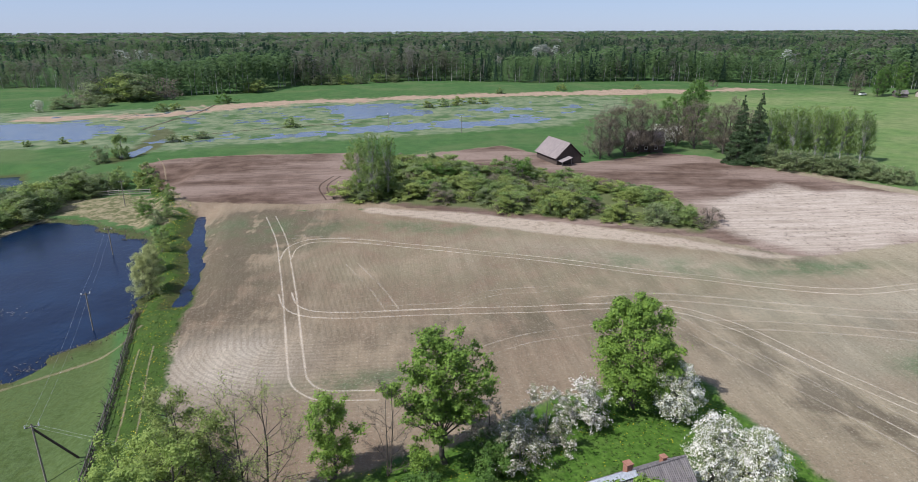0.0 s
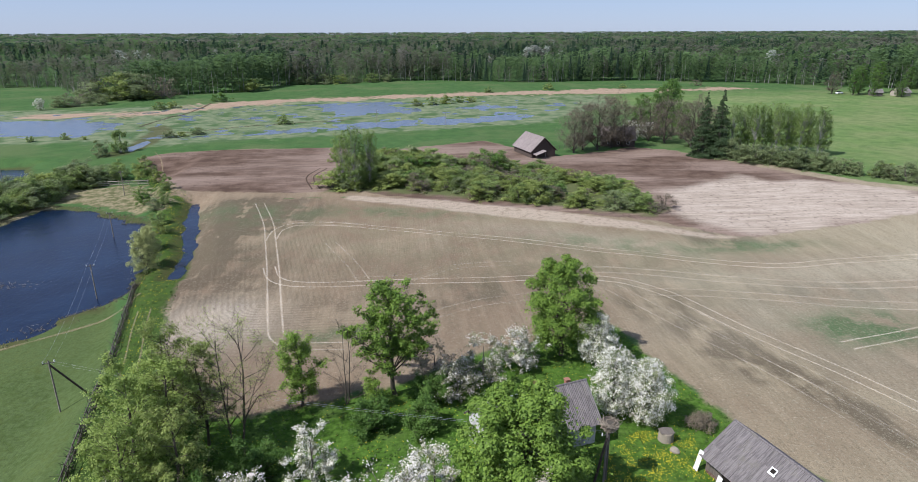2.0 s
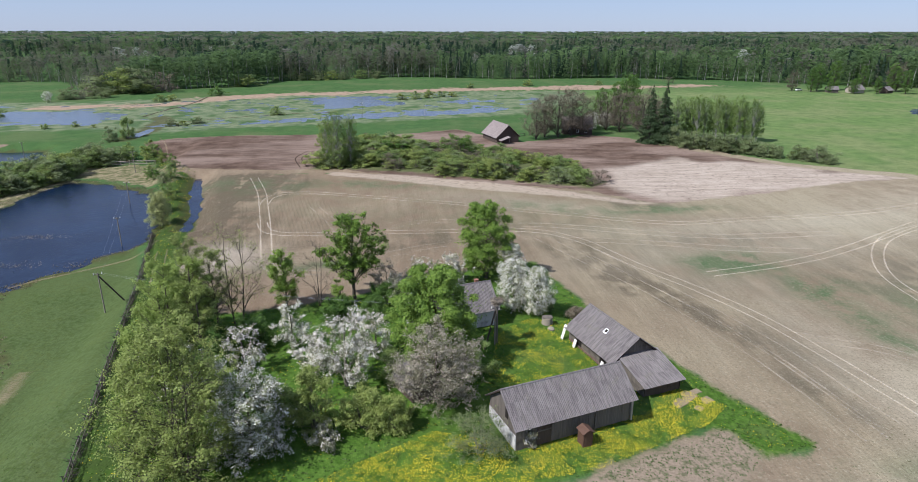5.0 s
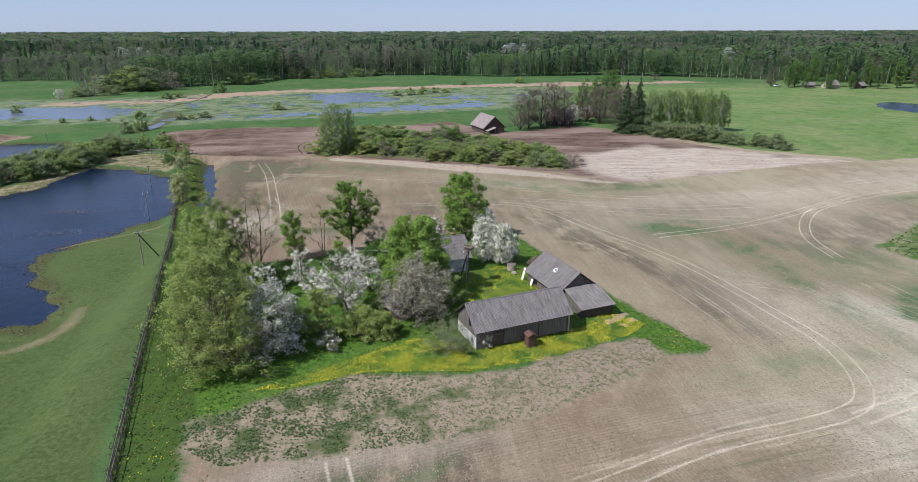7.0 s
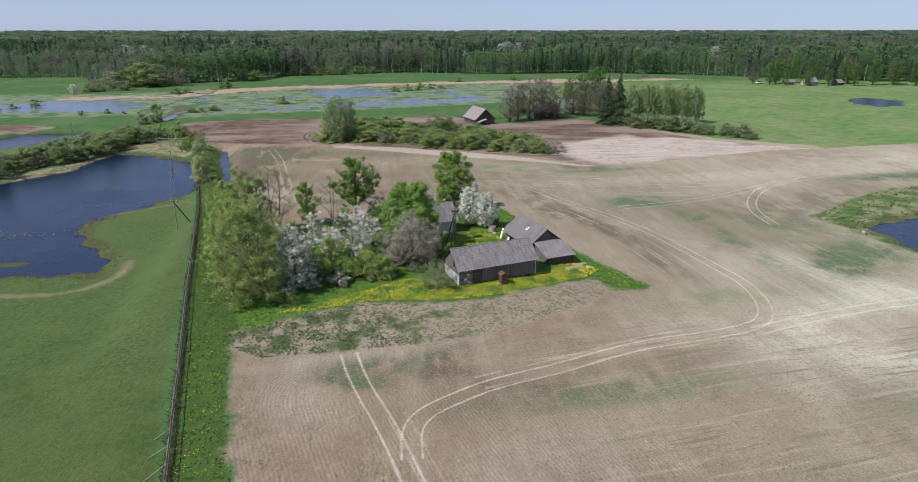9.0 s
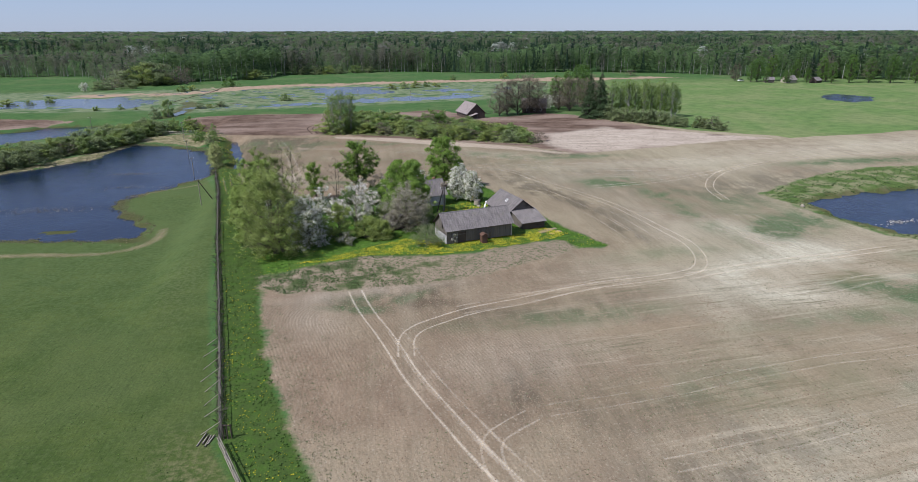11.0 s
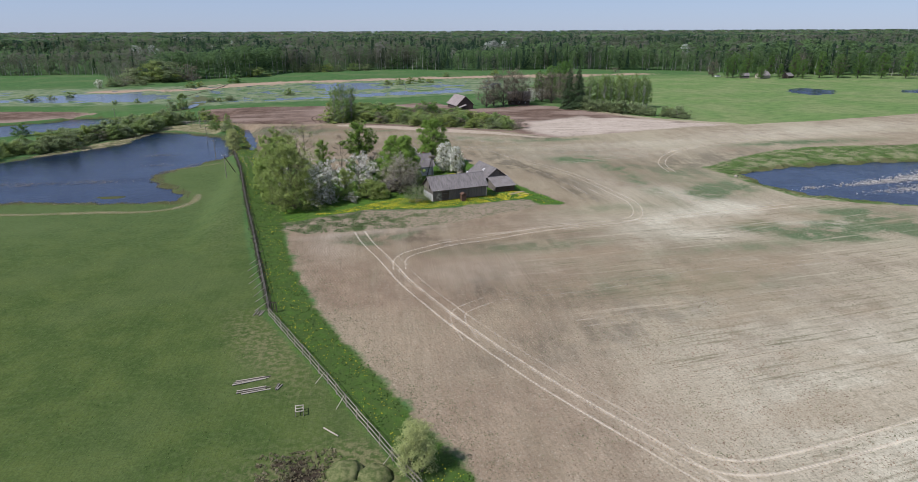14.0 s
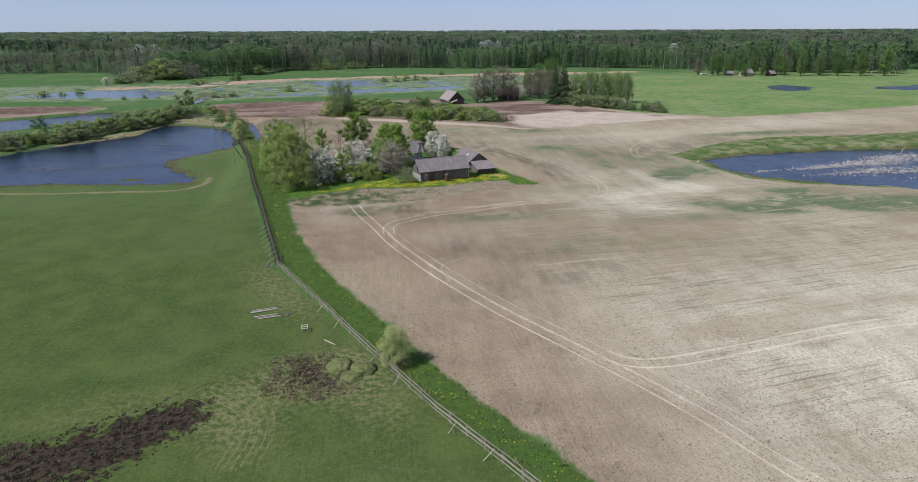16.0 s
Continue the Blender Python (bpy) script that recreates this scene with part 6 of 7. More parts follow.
for x, y, h, leaf in ((-158, 392, 17, "leaf_greywillow"), (-149, 398, 20, "leaf_olive"), (-139, 402, 22, "leaf_greywillow"), (-129, 406, 19, "bud_brown"), (-163, 366, 9, "leaf_greywillow"), (-156, 368, 10, "bud_brown"), (-147, 372, 9, "leaf_greywillow"), (-55, 484, 9, "leaf_greywillow"), (-44, 487, 10, "leaf_greywillow"), (-34, 489, 10, "leaf_olive"), (-24, 491, 9, "leaf_greywillow"), (-14, 497, 11, "leaf_shrub"), (-2, 503, 9, "leaf_greywillow"), (-70, 216, 3.2, "leaf_shrub"), (-65.5, 208, 3.6, "leaf_shrub"), (-61.5, 199, 3.0, "leaf_olive"), (-53, 182, 3.4, "leaf_shrub"), (-49.5, 169, 2.8, "leaf_shrub"), (-71, 203, 4.5, "leaf_shrub"), (-68, 207, 4.0, "leaf_olive"), (-74, 209, 3.6, "leaf_shrub"), (-66, 201, 3.2, "leaf_olive"), (-84, 234, 6.5, "leaf_shrub"), (-87, 228, 5, "leaf_greywillow"), (-58, 180, 3.0, "leaf_shrub"), (-55, 174, 3.2, "leaf_dark"),
                      (-50, 166, 3.0, "leaf_greywillow"), (-46, 157, 3.2, "leaf_shrub"), (-43.5, 149, 2.6, "leaf_olive"), (-89, 380, 7, "leaf_dark"), (-111, 351, 6, "leaf_shrub"), (-106, 356, 5, "leaf_olive"), (-85, 438, 11, "leaf_olive"), (-42, 292, 5, "leaf_shrub"), (-78, 262, 4, "leaf_greywillow"),
                      (-70, 268, 4.5, "leaf_greywillow"), (-74, 264, 3.5, "leaf_olive"), (15, 349, 5, "leaf_olive"), (22, 353, 6, "leaf_shrub"), (29, 356, 6, "leaf_olive"), (36, 360, 6, "leaf_shrub"), (43, 361, 5, "leaf_olive"), (-161, 298, 5, "leaf_shrub"), (-173, 284, 6, "leaf_olive"),
                      (-165, 288, 4, "leaf_olive"), (-140, 395, 9, "leaf_greywillow"), (-131, 398, 8, "leaf_olive"), (-122, 402, 8, "bud_brown"), (-148, 396, 7, "leaf_shrub"), (60, 412, 5, "leaf_shrub"), (100, 425, 6, "leaf_olive"), (150, 430, 5, "leaf_shrub"), (205, 440, 8, "bud_brown"),
                      (-124, 173, 5, "leaf_dark"), (-113, 262, 3, "leaf_shrub"), (-122, 258, 3, "leaf_shrub"), (-106, 260, 2.5, "leaf_olive"), (-15, 210, 4, "leaf_olive"), (28, 190, 6.5, "leaf_dark"), (31, 193, 4.5, "leaf_shrub")):
    shrub(leaf, x, y, h * (0.62 if y > 255 else 1.0), rng, "meadow bushes", 1.7 if y > 255 else 1.0)
# row of willow bushes along the far field edge
for k in range(26):
    u = k / 25
    x, y = 99 + 31 * u + rng.uniform(-1.5, 1.5), 201 - 33 * u + rng.uniform(-1.5, 1.5)
    shrub("leaf_greywillow" if u < 0.75 else rng.choice(("bud_brown", "leaf_greywillow", "leaf_olive")), x, y, (4.6 if u < 0.55 else 3.6) * rng.uniform(0.75, 1.2), rng, "field edge willows", 1.35)
# willow at the end of the pond fence
plant("willow_tree", tree_meshes(270, 7.0, 5.6, 0.02, 60, 11000, 0.09, "bush", stems=4), -40.0, 131.0, "leaf_willow", "bark", "rounded pale yellow-green willow at the pond")
plant("willow_tree", tree_meshes(271, 5.0, 5.0, 0.02, 44, 7000, 0.09, "bush", stems=4), -42.5, 140.0, "leaf_willow", "bark", "pale willow bush on the bank of the ditch")

# ---- trees of the copse and of the far farm ----
BIRCH = [tree_meshes(280 + j, 15.5, 6.4, 0.14, 50, 5200, 0.15, "tall", twigs=2, trunk=0.24, shoots=0.75) for j in range(3)]
BROWN = [airy_meshes(290 + j, 14.8, 13.0, 0.20, 34, 6, 5, 9500, 0.11, "round", trunk=0.28, spread=0.3) for j in range(2)]
DARK = [tree_meshes(295 + j, 17.0, 9.5, 0.08, 50, 3600, 0.26, "round", shoots=0.3) for j in range(2)]
SPRUCE = [spruce_meshes(300 + j, 20.0, 8.6) for j in range(2)]


def grove(name, meshes, rows, leaf, bark, label, group, category="tree"):
    firsts = {}
    for i, (x, y, f) in enumerate(rows):
        k = i % len(meshes)
        if k not in firsts:
            ob = firsts[k] = plant(name, meshes[k], x, y, leaf, bark, label, category, group)
        else:
            ob = copy_thing(firsts[k], Matrix())
        ob.matrix_world = pose(x, y, ground_z(x, y) - 0.1, 0, 0, 77 * i) @ Matrix.Diagonal((f, f, f, 1))


grove("birch_tree", BIRCH, [(-7.5, 176, 1.0), (-10.5, 178.5, 0.9), (-4.2, 179.5, 0.92)], "leaf_birch", "bark_birch", "tall birch with white bark and light green crown in the copse", "copse birches")
grove("birch_tree", BIRCH, [(105, 210, 0.95), (109, 212, 0.9), (111, 208, 1.0), (115, 210.5, 0.92), (118, 207.5, 0.98), (121.5, 208, 0.9), (124, 205, 1.0), (127, 206, 0.85), (127.5, 201.5, 0.95), (130, 203, 0.8), (120, 213, 0.95), (113, 215, 0.9), (125, 211, 0.85)], "leaf_birch", "bark_birch", "slender birch with white trunk in the far farm row", "far birches")
grove("oak_tree", BROWN, [(57, 215.5, 0.85), (61.5, 220, 1.0), (66, 219.5, 1.05), (71, 222, 1.12), (75.5, 223, 0.95), (92, 228, 1.0), (96.5, 219, 1.05), (99.5, 223, 0.95), (88, 233, 0.9), (101, 214, 0.9)], "bud_brown", "bark", "large tree still bare with brown buds by the far farm", "far bare trees")
grove("lime_tree", DARK, [(95, 243, 1.0), (104, 256, 1.1), (90, 246, 0.85), (112, 270, 1.05), (101, 236, 0.7)], "leaf_dark", "bark", "dark green leafy tree behind the far farm", "far green trees")
grove("spruce_tree", SPRUCE, [(93.2, 205, 0.95), (97.0, 203.0, 1.0), (99.0, 207.5, 0.82)], "leaf_spruce", "bark", "dark green pointed spruce beside the far field", "far spruces")
far_apple = [tree_meshes(310 + j, 7.0, 7.0, 0.1, 40, 3600, 0.14, "round") for j in range(2)]
grove("apple_tree", far_apple, [(82, 234, 1.0), (88.5, 236, 0.9), (85, 240, 0.85)], "blossom_white", "bark", "white blossoming apple tree at the far farm", "far apple trees")
grove("cherry_bush", far_apple, [(-166, 352, 0.8)], "blossom_white", "bark", "white blossoming bush at the edge of the reeds", "marsh bushes", "shrub")

# ---- far farm ----
fb = gable_building("field_barn", 44.6, 215.0, -76, 12.4, 3.9, 2.3, 5.9, "solitary board barn with pale corrugated roof", "barn", 31, wall="board_dark", roof="roof_pale", cols=12, rows=4, over=0.5, boards=False)
part("porch_roof", prism([(-3.6, 1.2), (-0.2, 2.3), (-0.2, 2.38), (-3.6, 1.28)], "x", 2.6, 7.4), M["roof_pale"], fb, "broken lean-to roof")
part("porch_post", box(0.15, 0.15, 1.3, (8.4, -3.3, 0)), M["board_grey"], fb)
part("porch_post", box(0.15, 0.15, 2.1, (8.4, -0.5, 0)), M["board_grey"], fb)
fh = gable_building("far_farmhouse", 75.0, 227.5, -12, 10.5, 3.6, 2.5, 6.0, "old dark farmhouse with grey roof under bare trees", "house", 32, wall="board_dark", roof="roof_pale", cols=10, rows=4, boards=False)
for wx in (-3, 0, 3):
    w = part("window", box(0.9, 0.06, 1.0, (wx, -3.6, 0.9)), M["paint_white"], fh)
    part("pane", box(0.7, 0.03, 0.8, (wx, -3.64, 1.0)), M["glass"], w)
gable_building("far_shed", 94.0, 247.5, 10, 7.0, 2.5, 2.0, 4.0, "small shed with pale roof among far trees", "shed", 33, wall="board_grey", roof="roof_pale", cols=6, rows=2, boards=False)
rail_fence("garden_fence", [(52.5, 221), (58, 225), (66, 230)], 2.5, 2, 1.1, "low grey garden fence by the field barn", 51, 0.07, 0.05, "board_grey")
for x, y in ((22, 268), (-4.5, 285), (70, 246)):
    line_pole(x, y, 6.0, 60, None, "far grey power pole in the meadow")

# farm at the forest edge
gable_building("forest_house", 286, 360, 8, 8, 3.0, 2.3, 4.6, "pale house with grey roof at the forest edge", "house", 61, wall="board_pale", roof="roof_grey", cols=8, rows=3, boards=False)
gable_building("forest_shed", 274, 364, -20, 6, 2.3, 1.9, 3.5, "shed with grey roof at the forest edge", "shed", 62, wall="board_grey", roof="roof_grey", cols=6, rows=2, boards=False)
gable_building("forest_barn", 303, 356, 25, 6.5, 2.5, 2.0, 3.8, "brown barn with grey roof at the forest edge", "barn", 63, wall="board_dark", roof="roof_grey", cols=6, rows=2, boards=False)
grove("lime_tree", DARK, [(262, 366, 0.85), (280, 352, 0.55), (294, 352, 0.6), (280, 355, 0.5), (309, 348, 0.8), (268, 358, 0.5), (270, 372, 1.0), (296, 367, 0.9), (312, 362, 1.0), (325, 352, 1.1), (338, 350, 1.0), (283, 375, 1.05), (350, 345, 1.1), (366, 342, 1.05), (382, 338, 1.1)], "leaf_fresh", "bark", "green tree round the house at the forest edge", "forest edge trees")
grove("oak_tree", BROWN, [(318, 366, 1.1), (345, 358, 1.0), (255, 374, 0.8)], "bud_brown", "bark", "bare brown tree at the forest edge farm", "forest edge bare trees")
t = thing("car", 258, 372, ground_z(258, 372), 15, "white car parked in the far meadow", "car")
part("body", box(4.3, 1.75, 0.75, (0, 0, 0.35), 0.15), M["paint_white"], t)
part("cabin", box(2.3, 1.5, 0.6, (-0.2, 0, 1.08), 0.2), M["glass"], t)
for sx in (-1.35, 1.35):
    for sy in (-0.8, 0.8):
        bm = bmesh.new()
        bmesh.ops.create_cone(bm, cap_ends=True, segments=14, radius1=0.33, radius2=0.33, depth=0.2, matrix=pose(sx, sy, 0.33, 90))
        part("wheel", bm, M["shade_tyre_black"], t)

# ---- dead reed islands in the field pond ----
rng = np.random.default_rng(70)
reeds = Tubes(3)
for cx, cy, a, b in ((148, 66, 15, 4.5), (162, 72, 12, 4), (136, 64, 8, 2.2), (178, 70, 14, 5), (112, 60, 5, 1.2), (195, 66, 12, 7), (150, 54, 10, 1.5), (140, 56, 16, 3), (172, 60, 18, 4), (128, 62, 8, 2), (158, 48, 14, 2), (186, 54, 14, 3)):
    for _ in range(int(a * b * 12)):
        u = rng.normal(size=2) * 0.5
        x, y = cx + u[0] * a, cy + u[1] * b + 0.15 * u[0] * a
        d = np.array([rng.normal() * 0.35, rng.normal() * 0.35, rng.uniform(0.03, 0.28)])
        p = np.array([x, y, POND_E_LEVEL - 0.03])
        reeds.add([p, p + d * 0.6, p + d], [0.08, 0.06, 0.02])
ob = tagged(new("dead_reeds", reeds.mesh("dead_reeds")), "pale dead reeds lying in the pond", "reeds", kind="stuff")
ob.data.materials.append(M["reed_pale"])
rng = np.random.default_rng(71)
reeds = Tubes(3)
for cx, cy, a, b in ((-62, 128, 7, 2), (-58, 112, 6, 2), (-47, 111, 5, 1.2), (-68, 92, 10, 3), (-84, 92, 8, 3)):
    for _ in range(int(a * b * 9)):
        u = rng.normal(size=2) * 0.5
        d = np.array([rng.normal() * 0.3, rng.normal() * 0.3, rng.uniform(0.02, 0.35)])
        p = np.array([cx + u[0] * a, cy + u[1] * b, POND_LEVEL - 0.04])
        reeds.add([p, p + d * 0.6, p + d], [0.03, 0.025, 0.01])
ob = tagged(new("dead_reeds", reeds.mesh("dead_reeds")), "sparse dead reeds in the dark pond", "reeds", kind="stuff")
ob.data.materials.append(M["twigs_pale"])
t = thing("dead_tree", 161, 71, POND_E_LEVEL - 0.3, 0, "bleached leafless dead tree standing in the pond", "tree")
bar(t, "trunk", (0, 0, 0), (0.5, 0, 3.2), 0.12, "board_pale", 6)
bar(t, "limb", (0.15, 0, 1.2), (1.3, 0.2, 3.4), 0.07, "board_pale", 5)
bm = bmesh.new()
bmesh.ops.create_icosphere(bm, subdivisions=2, radius=0.45)
for v in bm.verts:
    v.co *= 1 + 0.2 * noise.noise(v.co * 2)
ob = tagged(new("boulder", as_mesh(bm, "boulder")), "pale boulder at the tip of the field pond", "rock")
ob.data.materials.append(M["concrete"])
ob.matrix_world = pose(98.3, 72.4, ground_z(98.3, 72.4) + 0.15)

# ---- forest ----
def forest_leaf_material():
    s = Shader("forest_leaf_hazed")
    tone = s.attr("tone")
    isl = s.add("ShaderNodeNewGeometry").outputs["Random Per Island"]
    ramp = s.add("ShaderNodeValToRGB")
    stops = ((0.0, (0.04, 0.072, 0.045)), (0.22, (0.085, 0.135, 0.062)), (0.42, (0.125, 0.19, 0.07)), (0.62, (0.165, 0.25, 0.085)), (0.74, (0.155, 0.172, 0.092)), (0.86, (0.17, 0.167, 0.118)), (0.95, (0.21, 0.205, 0.16)), (1.0, (0.42, 0.45, 0.34)))
    for i, (p, c) in enumerate(stops):
        e = ramp.color_ramp.elements[i] if i < 2 else ramp.color_ramp.elements.new(p)
        e.position, e.color = p, (*c, 1)
    s.put(ramp.inputs[0], tone)
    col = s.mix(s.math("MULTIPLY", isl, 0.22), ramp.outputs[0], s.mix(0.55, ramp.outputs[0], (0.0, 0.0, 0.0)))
    # blue-leaning tint on all forest leaves stands in for the haze of distance
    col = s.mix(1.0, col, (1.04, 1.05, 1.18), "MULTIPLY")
    s.done(col, 0.8, 0.1)
    tr = s.add("ShaderNodeBsdfTranslucent")
    s.put(tr.inputs[0], col)
    mx = s.add("ShaderNodeMixShader")
    mx.inputs[0].default_value = 0.5
    s.t.links.new(s.bsdf.outputs[0], mx.inputs[1])
    s.t.links.new(tr.outputs[0], mx.inputs[2])
    s.t.links.new(mx.outputs[0], s.out.inputs[0])
    return s.m


M["forest_leaf_hazed"] = forest_leaf_material()


def template(seed, h, w, n, size, shape, base):
    rng = np.random.default_rng(seed)
    p, nor, _, _ = crown_points(rng, h, w, base, 24, n, shape)
    nor = nor * 0.3 + rng.normal(size=nor.shape) * 0.2 + (-0.2, -0.25, 0.9)
    return leaf_tris(p, nor, size, rng, 0.85)[0]


def cone_template(seed, h, w, n, size):
    rng = np.random.default_rng(seed)
    u = rng.random(n) ** 0.7
    z = h * (0.08 + 0.9 * (1 - u))
    a = rng.uniform(0, 6.28, n)
    r = w / 2 * u * rng.uniform(0.5, 1.0, n)
    p = np.column_stack([r * np.cos(a), r * np.sin(a), z])
    nor = np.column_stack([np.cos(a), np.sin(a), 0.5 + 0 * a]) + rng.normal(size=(n, 3)) * 0.3
    return leaf_tris(p, nor, size, rng, 0.75)[0]


def gather(name, label, spots, templates, rng):
    """One mesh of many trees: x, y, scale, tone, template."""
    V, T = [], []
    for x, y, f, tone, k in spots:
        a = rng.uniform(0, 6.28)
        c, s_ = math.cos(a), math.sin(a)
        v = templates[k] @ np.array([[c, s_, 0], [-s_, c, 0], [0, 0, 1]]) * (f * rng.uniform(0.9, 1.1), f * rng.uniform(0.9, 1.1), f)
        V.append(v + (x, y, 0))
        T.append(np.full(len(v), np.clip(tone + rng.normal() * 0.02, 0, 1)))
    V = np.concatenate(V)
    me = mesh_of(name, V, None, np.arange(len(V)).reshape(-1, 3), attrs={"tone": np.concatenate(T)})
    ob = tagged(new(name, me), label, "forest", kind="stuff")
    me.materials.append(M["forest_leaf_hazed"])
    return ob


PALE_STANDS = [(140, 640, 14), (-240, 645, 3), (298, 505, 2), (60, 720, 2)]


def edge_y(x):
    """The near edge of the forest."""
    return np.interp(x, (-700, -400, -258, -223, -185, -166, -150, -121, -90, -74, -40, -16, 36, 91, 178, 249, 325, 400, 700), (470, 480, 487, 490, 430, 403, 410, 425, 434, 478, 490, 508, 511, 482, 490, 458, 395, 360, 330))


def swell(x, y):
    """Taller and lower stands."""
    return 1.0 + 0.16 * math.sin(x * 0.043 + 1.1 * math.sin(x * 0.017 + y * 0.013)) + 0.08 * math.sin(x * 0.11 + y * 0.05 + 2.0)


def tone_at(x, y, rng):
    """What grows there: belts of spruce, leafing birch and bare alder."""
    m = math.sin(x * 0.021 + 1.7 * math.sin(y * 0.007)) + 0.8 * math.sin(x * 0.0083 - y * 0.011 + 2.0)
    r = rng.random()
    if x > 45 and y < 600:
        return 0.50 + 0.12 * rng.random() if r < 0.62 else (0.06 if r < 0.76 else 0.3 if r < 0.9 else 0.84)
    if -160 < x < -70 and y < 520:
        return 0.44 + 0.14 * rng.random() if r < 0.7 else 0.28
    if (x <= -160 or -70 <= x <= 45) and y < 640:
        return 0.74 + 0.14 * rng.random() if r < 0.70 else 0.42 + 0.1 * rng.random() if r < 0.95 else 0.12
    if m > 0.45:
        return 0.04 + 0.14 * rng.random() if r < 0.62 else 0.35 if r < 0.85 else 0.8
    if m > -0.45:
        return 0.34 + 0.2 * rng.random() if r < 0.42 else 0.08 if r < 0.62 else 0.76 + 0.1 * rng.random()
    return 0.74 + 0.14 * rng.random() if r < 0.7 else 0.45 if r < 0.88 else 0.1


FRONT = [template(400 + k, 17.5, 6.2, 760, 0.33, "tall", 0.08) for k in range(4)] + [cone_template(410 + k, 20, 6.0, 560, 0.45) for k in range(2)]
MIDDLE = [template(420 + k, 17.5, 7.4, 110, 0.85, "tall", 0.45) for k in range(4)] + [cone_template(430 + k, 19.5, 6.5, 70, 1.3) for k in range(2)]
rng = np.random.default_rng(80)
spots, trunks = [], Tubes(4)
for x in np.arange(-330, 420, 3.2):
    for row in range(3):
        px, py = x + rng.uniform(-1.5, 1.5), float(edge_y(x)) + row * 6 + rng.uniform(-2.5, 2.5)
        tone = tone_at(px, py, rng)
        conif = tone < 0.2 and rng.random() < 0.8
        f = rng.uniform(0.78, 1.08) * (0.85 if row == 0 else 1.0) * (0.66 if px < -170 else 1.0) * swell(px, py)
        spots.append((px, py, f, tone, rng.integers(4, 6) if conif else rng.integers(0, 4)))
        if row < 2 and not conif and rng.random() < 0.55:
            trunks.add([(px, py, -0.2), (px + rng.normal() * 0.3, py, 7 * f), (px + rng.normal() * 0.6, py, 15 * f)], [0.20, 0.14, 0.05], 4)
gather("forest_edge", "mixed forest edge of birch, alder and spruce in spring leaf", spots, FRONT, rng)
ob = tagged(new("forest_trunks", trunks.mesh("forest_trunks")), "pale slender trunks standing in the forest edge", "trunks", kind="stuff")
ob.data.materials.append(M["bark_birch"])
spots = []
while len(spots) < 9500:
    y = 400 + 800 * rng.random() ** 1.25
    x = rng.uniform(-0.95, 1.05) * (y + 60)
    if y < edge_y(x) + 14:
        continue
    if -1000 < x < -430 and 780 < y < 1080:
        continue
    tone = tone_at(x, y, rng)
    if rng.random() < 0.003:
        tone = 1.0
    conif = tone < 0.2 and rng.random() < 0.75
    spots.append((x, y, rng.uniform(0.85, 1.1) * (0.72 if x < -170 and y < 800 else 1.0) * swell(x, y), tone, rng.integers(4, 6) if conif else rng.integers(0, 4)))
for cx, cy, n in PALE_STANDS:
    spots += [(cx + rng.normal() * 7, cy + rng.normal() * 5, rng.uniform(1.0, 1.25), 0.985, rng.integers(0, 4)) for _ in range(n)]
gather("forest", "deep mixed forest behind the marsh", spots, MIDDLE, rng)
FAR = [template(440 + k, 16.5, 26, 44, 2.9, "bush", 0.55) for k in range(3)]
spots = []
while len(spots) < 7000:
    y = 1150 + 3700 * rng.random() ** 1.6
    x = rng.uniform(-0.95, 1.05) * y
    tone = tone_at(x * 0.5, y, rng)
    spots.append((x, y, rng.uniform(0.92, 1.1) * (1 + 0.05 * math.sin(x * 0.01)), min(tone, 0.9), rng.integers(0, 3)))
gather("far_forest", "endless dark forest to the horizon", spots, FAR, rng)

# ---- wheel tracks pressed into the soil ----
def track_material(name, colour, edge, cover, most=0.62):
    s = Shader(name)
    across = s.math("ABSOLUTE", s.attr("across"))
    n = s.math("ADD", s.math("MULTIPLY", s.noise(1.6, 5, 0.75), 0.8), s.math("MULTIPLY", s.noise(0.09, 4, 0.65), 0.75))
    lug = s.step(s.math("SINE", s.math("ADD", s.math("MULTIPLY", s.attr("along"), 15.0), s.math("MULTIPLY", s.attr("across"), 2.2))), -0.5, 0.6)
    a = s.step(s.math("SUBTRACT", s.math("ADD", n, cover), s.math("MULTIPLY", s.math("POWER", across, 1.5), edge)), 0.35, 1.05, 0.0, most)
    s.done(s.mix(s.math("MULTIPLY", lug, s.step(s.noise(0.3, 3), 0.4, 0.6)), colour, tuple(0.70 * v for v in colour)), 0.95, 0.1)
    clear = s.add("ShaderNodeBsdfTransparent")
    mx = s.add("ShaderNodeMixShader")
    s.put(mx.inputs[0], a)
    s.t.links.new(clear.outputs[0], mx.inputs[1])
    s.t.links.new(s.bsdf.outputs[0], mx.inputs[2])
    s.t.links.new(mx.outputs[0], s.out.inputs[0])
    return s.m


M["track"] = track_material("track", (0.62, 0.545, 0.43), 1.0, 0.08, 0.52)
M["track_faint"] = track_material("track_faint", (0.60, 0.53, 0.42), 0.9, -0.12, 0.45)
M["track_dark"] = track_material("track_dark", (0.075, 0.052, 0.038), 0.7, 0.25, 0.8)
M["path_grass"] = track_material("path_grass", (0.16, 0.165, 0.07), 0.8, 0.0, 0.7)
M["path_sand"] = track_material("path_sand", (0.27, 0.215, 0.135), 0.8, 0.06, 0.7)


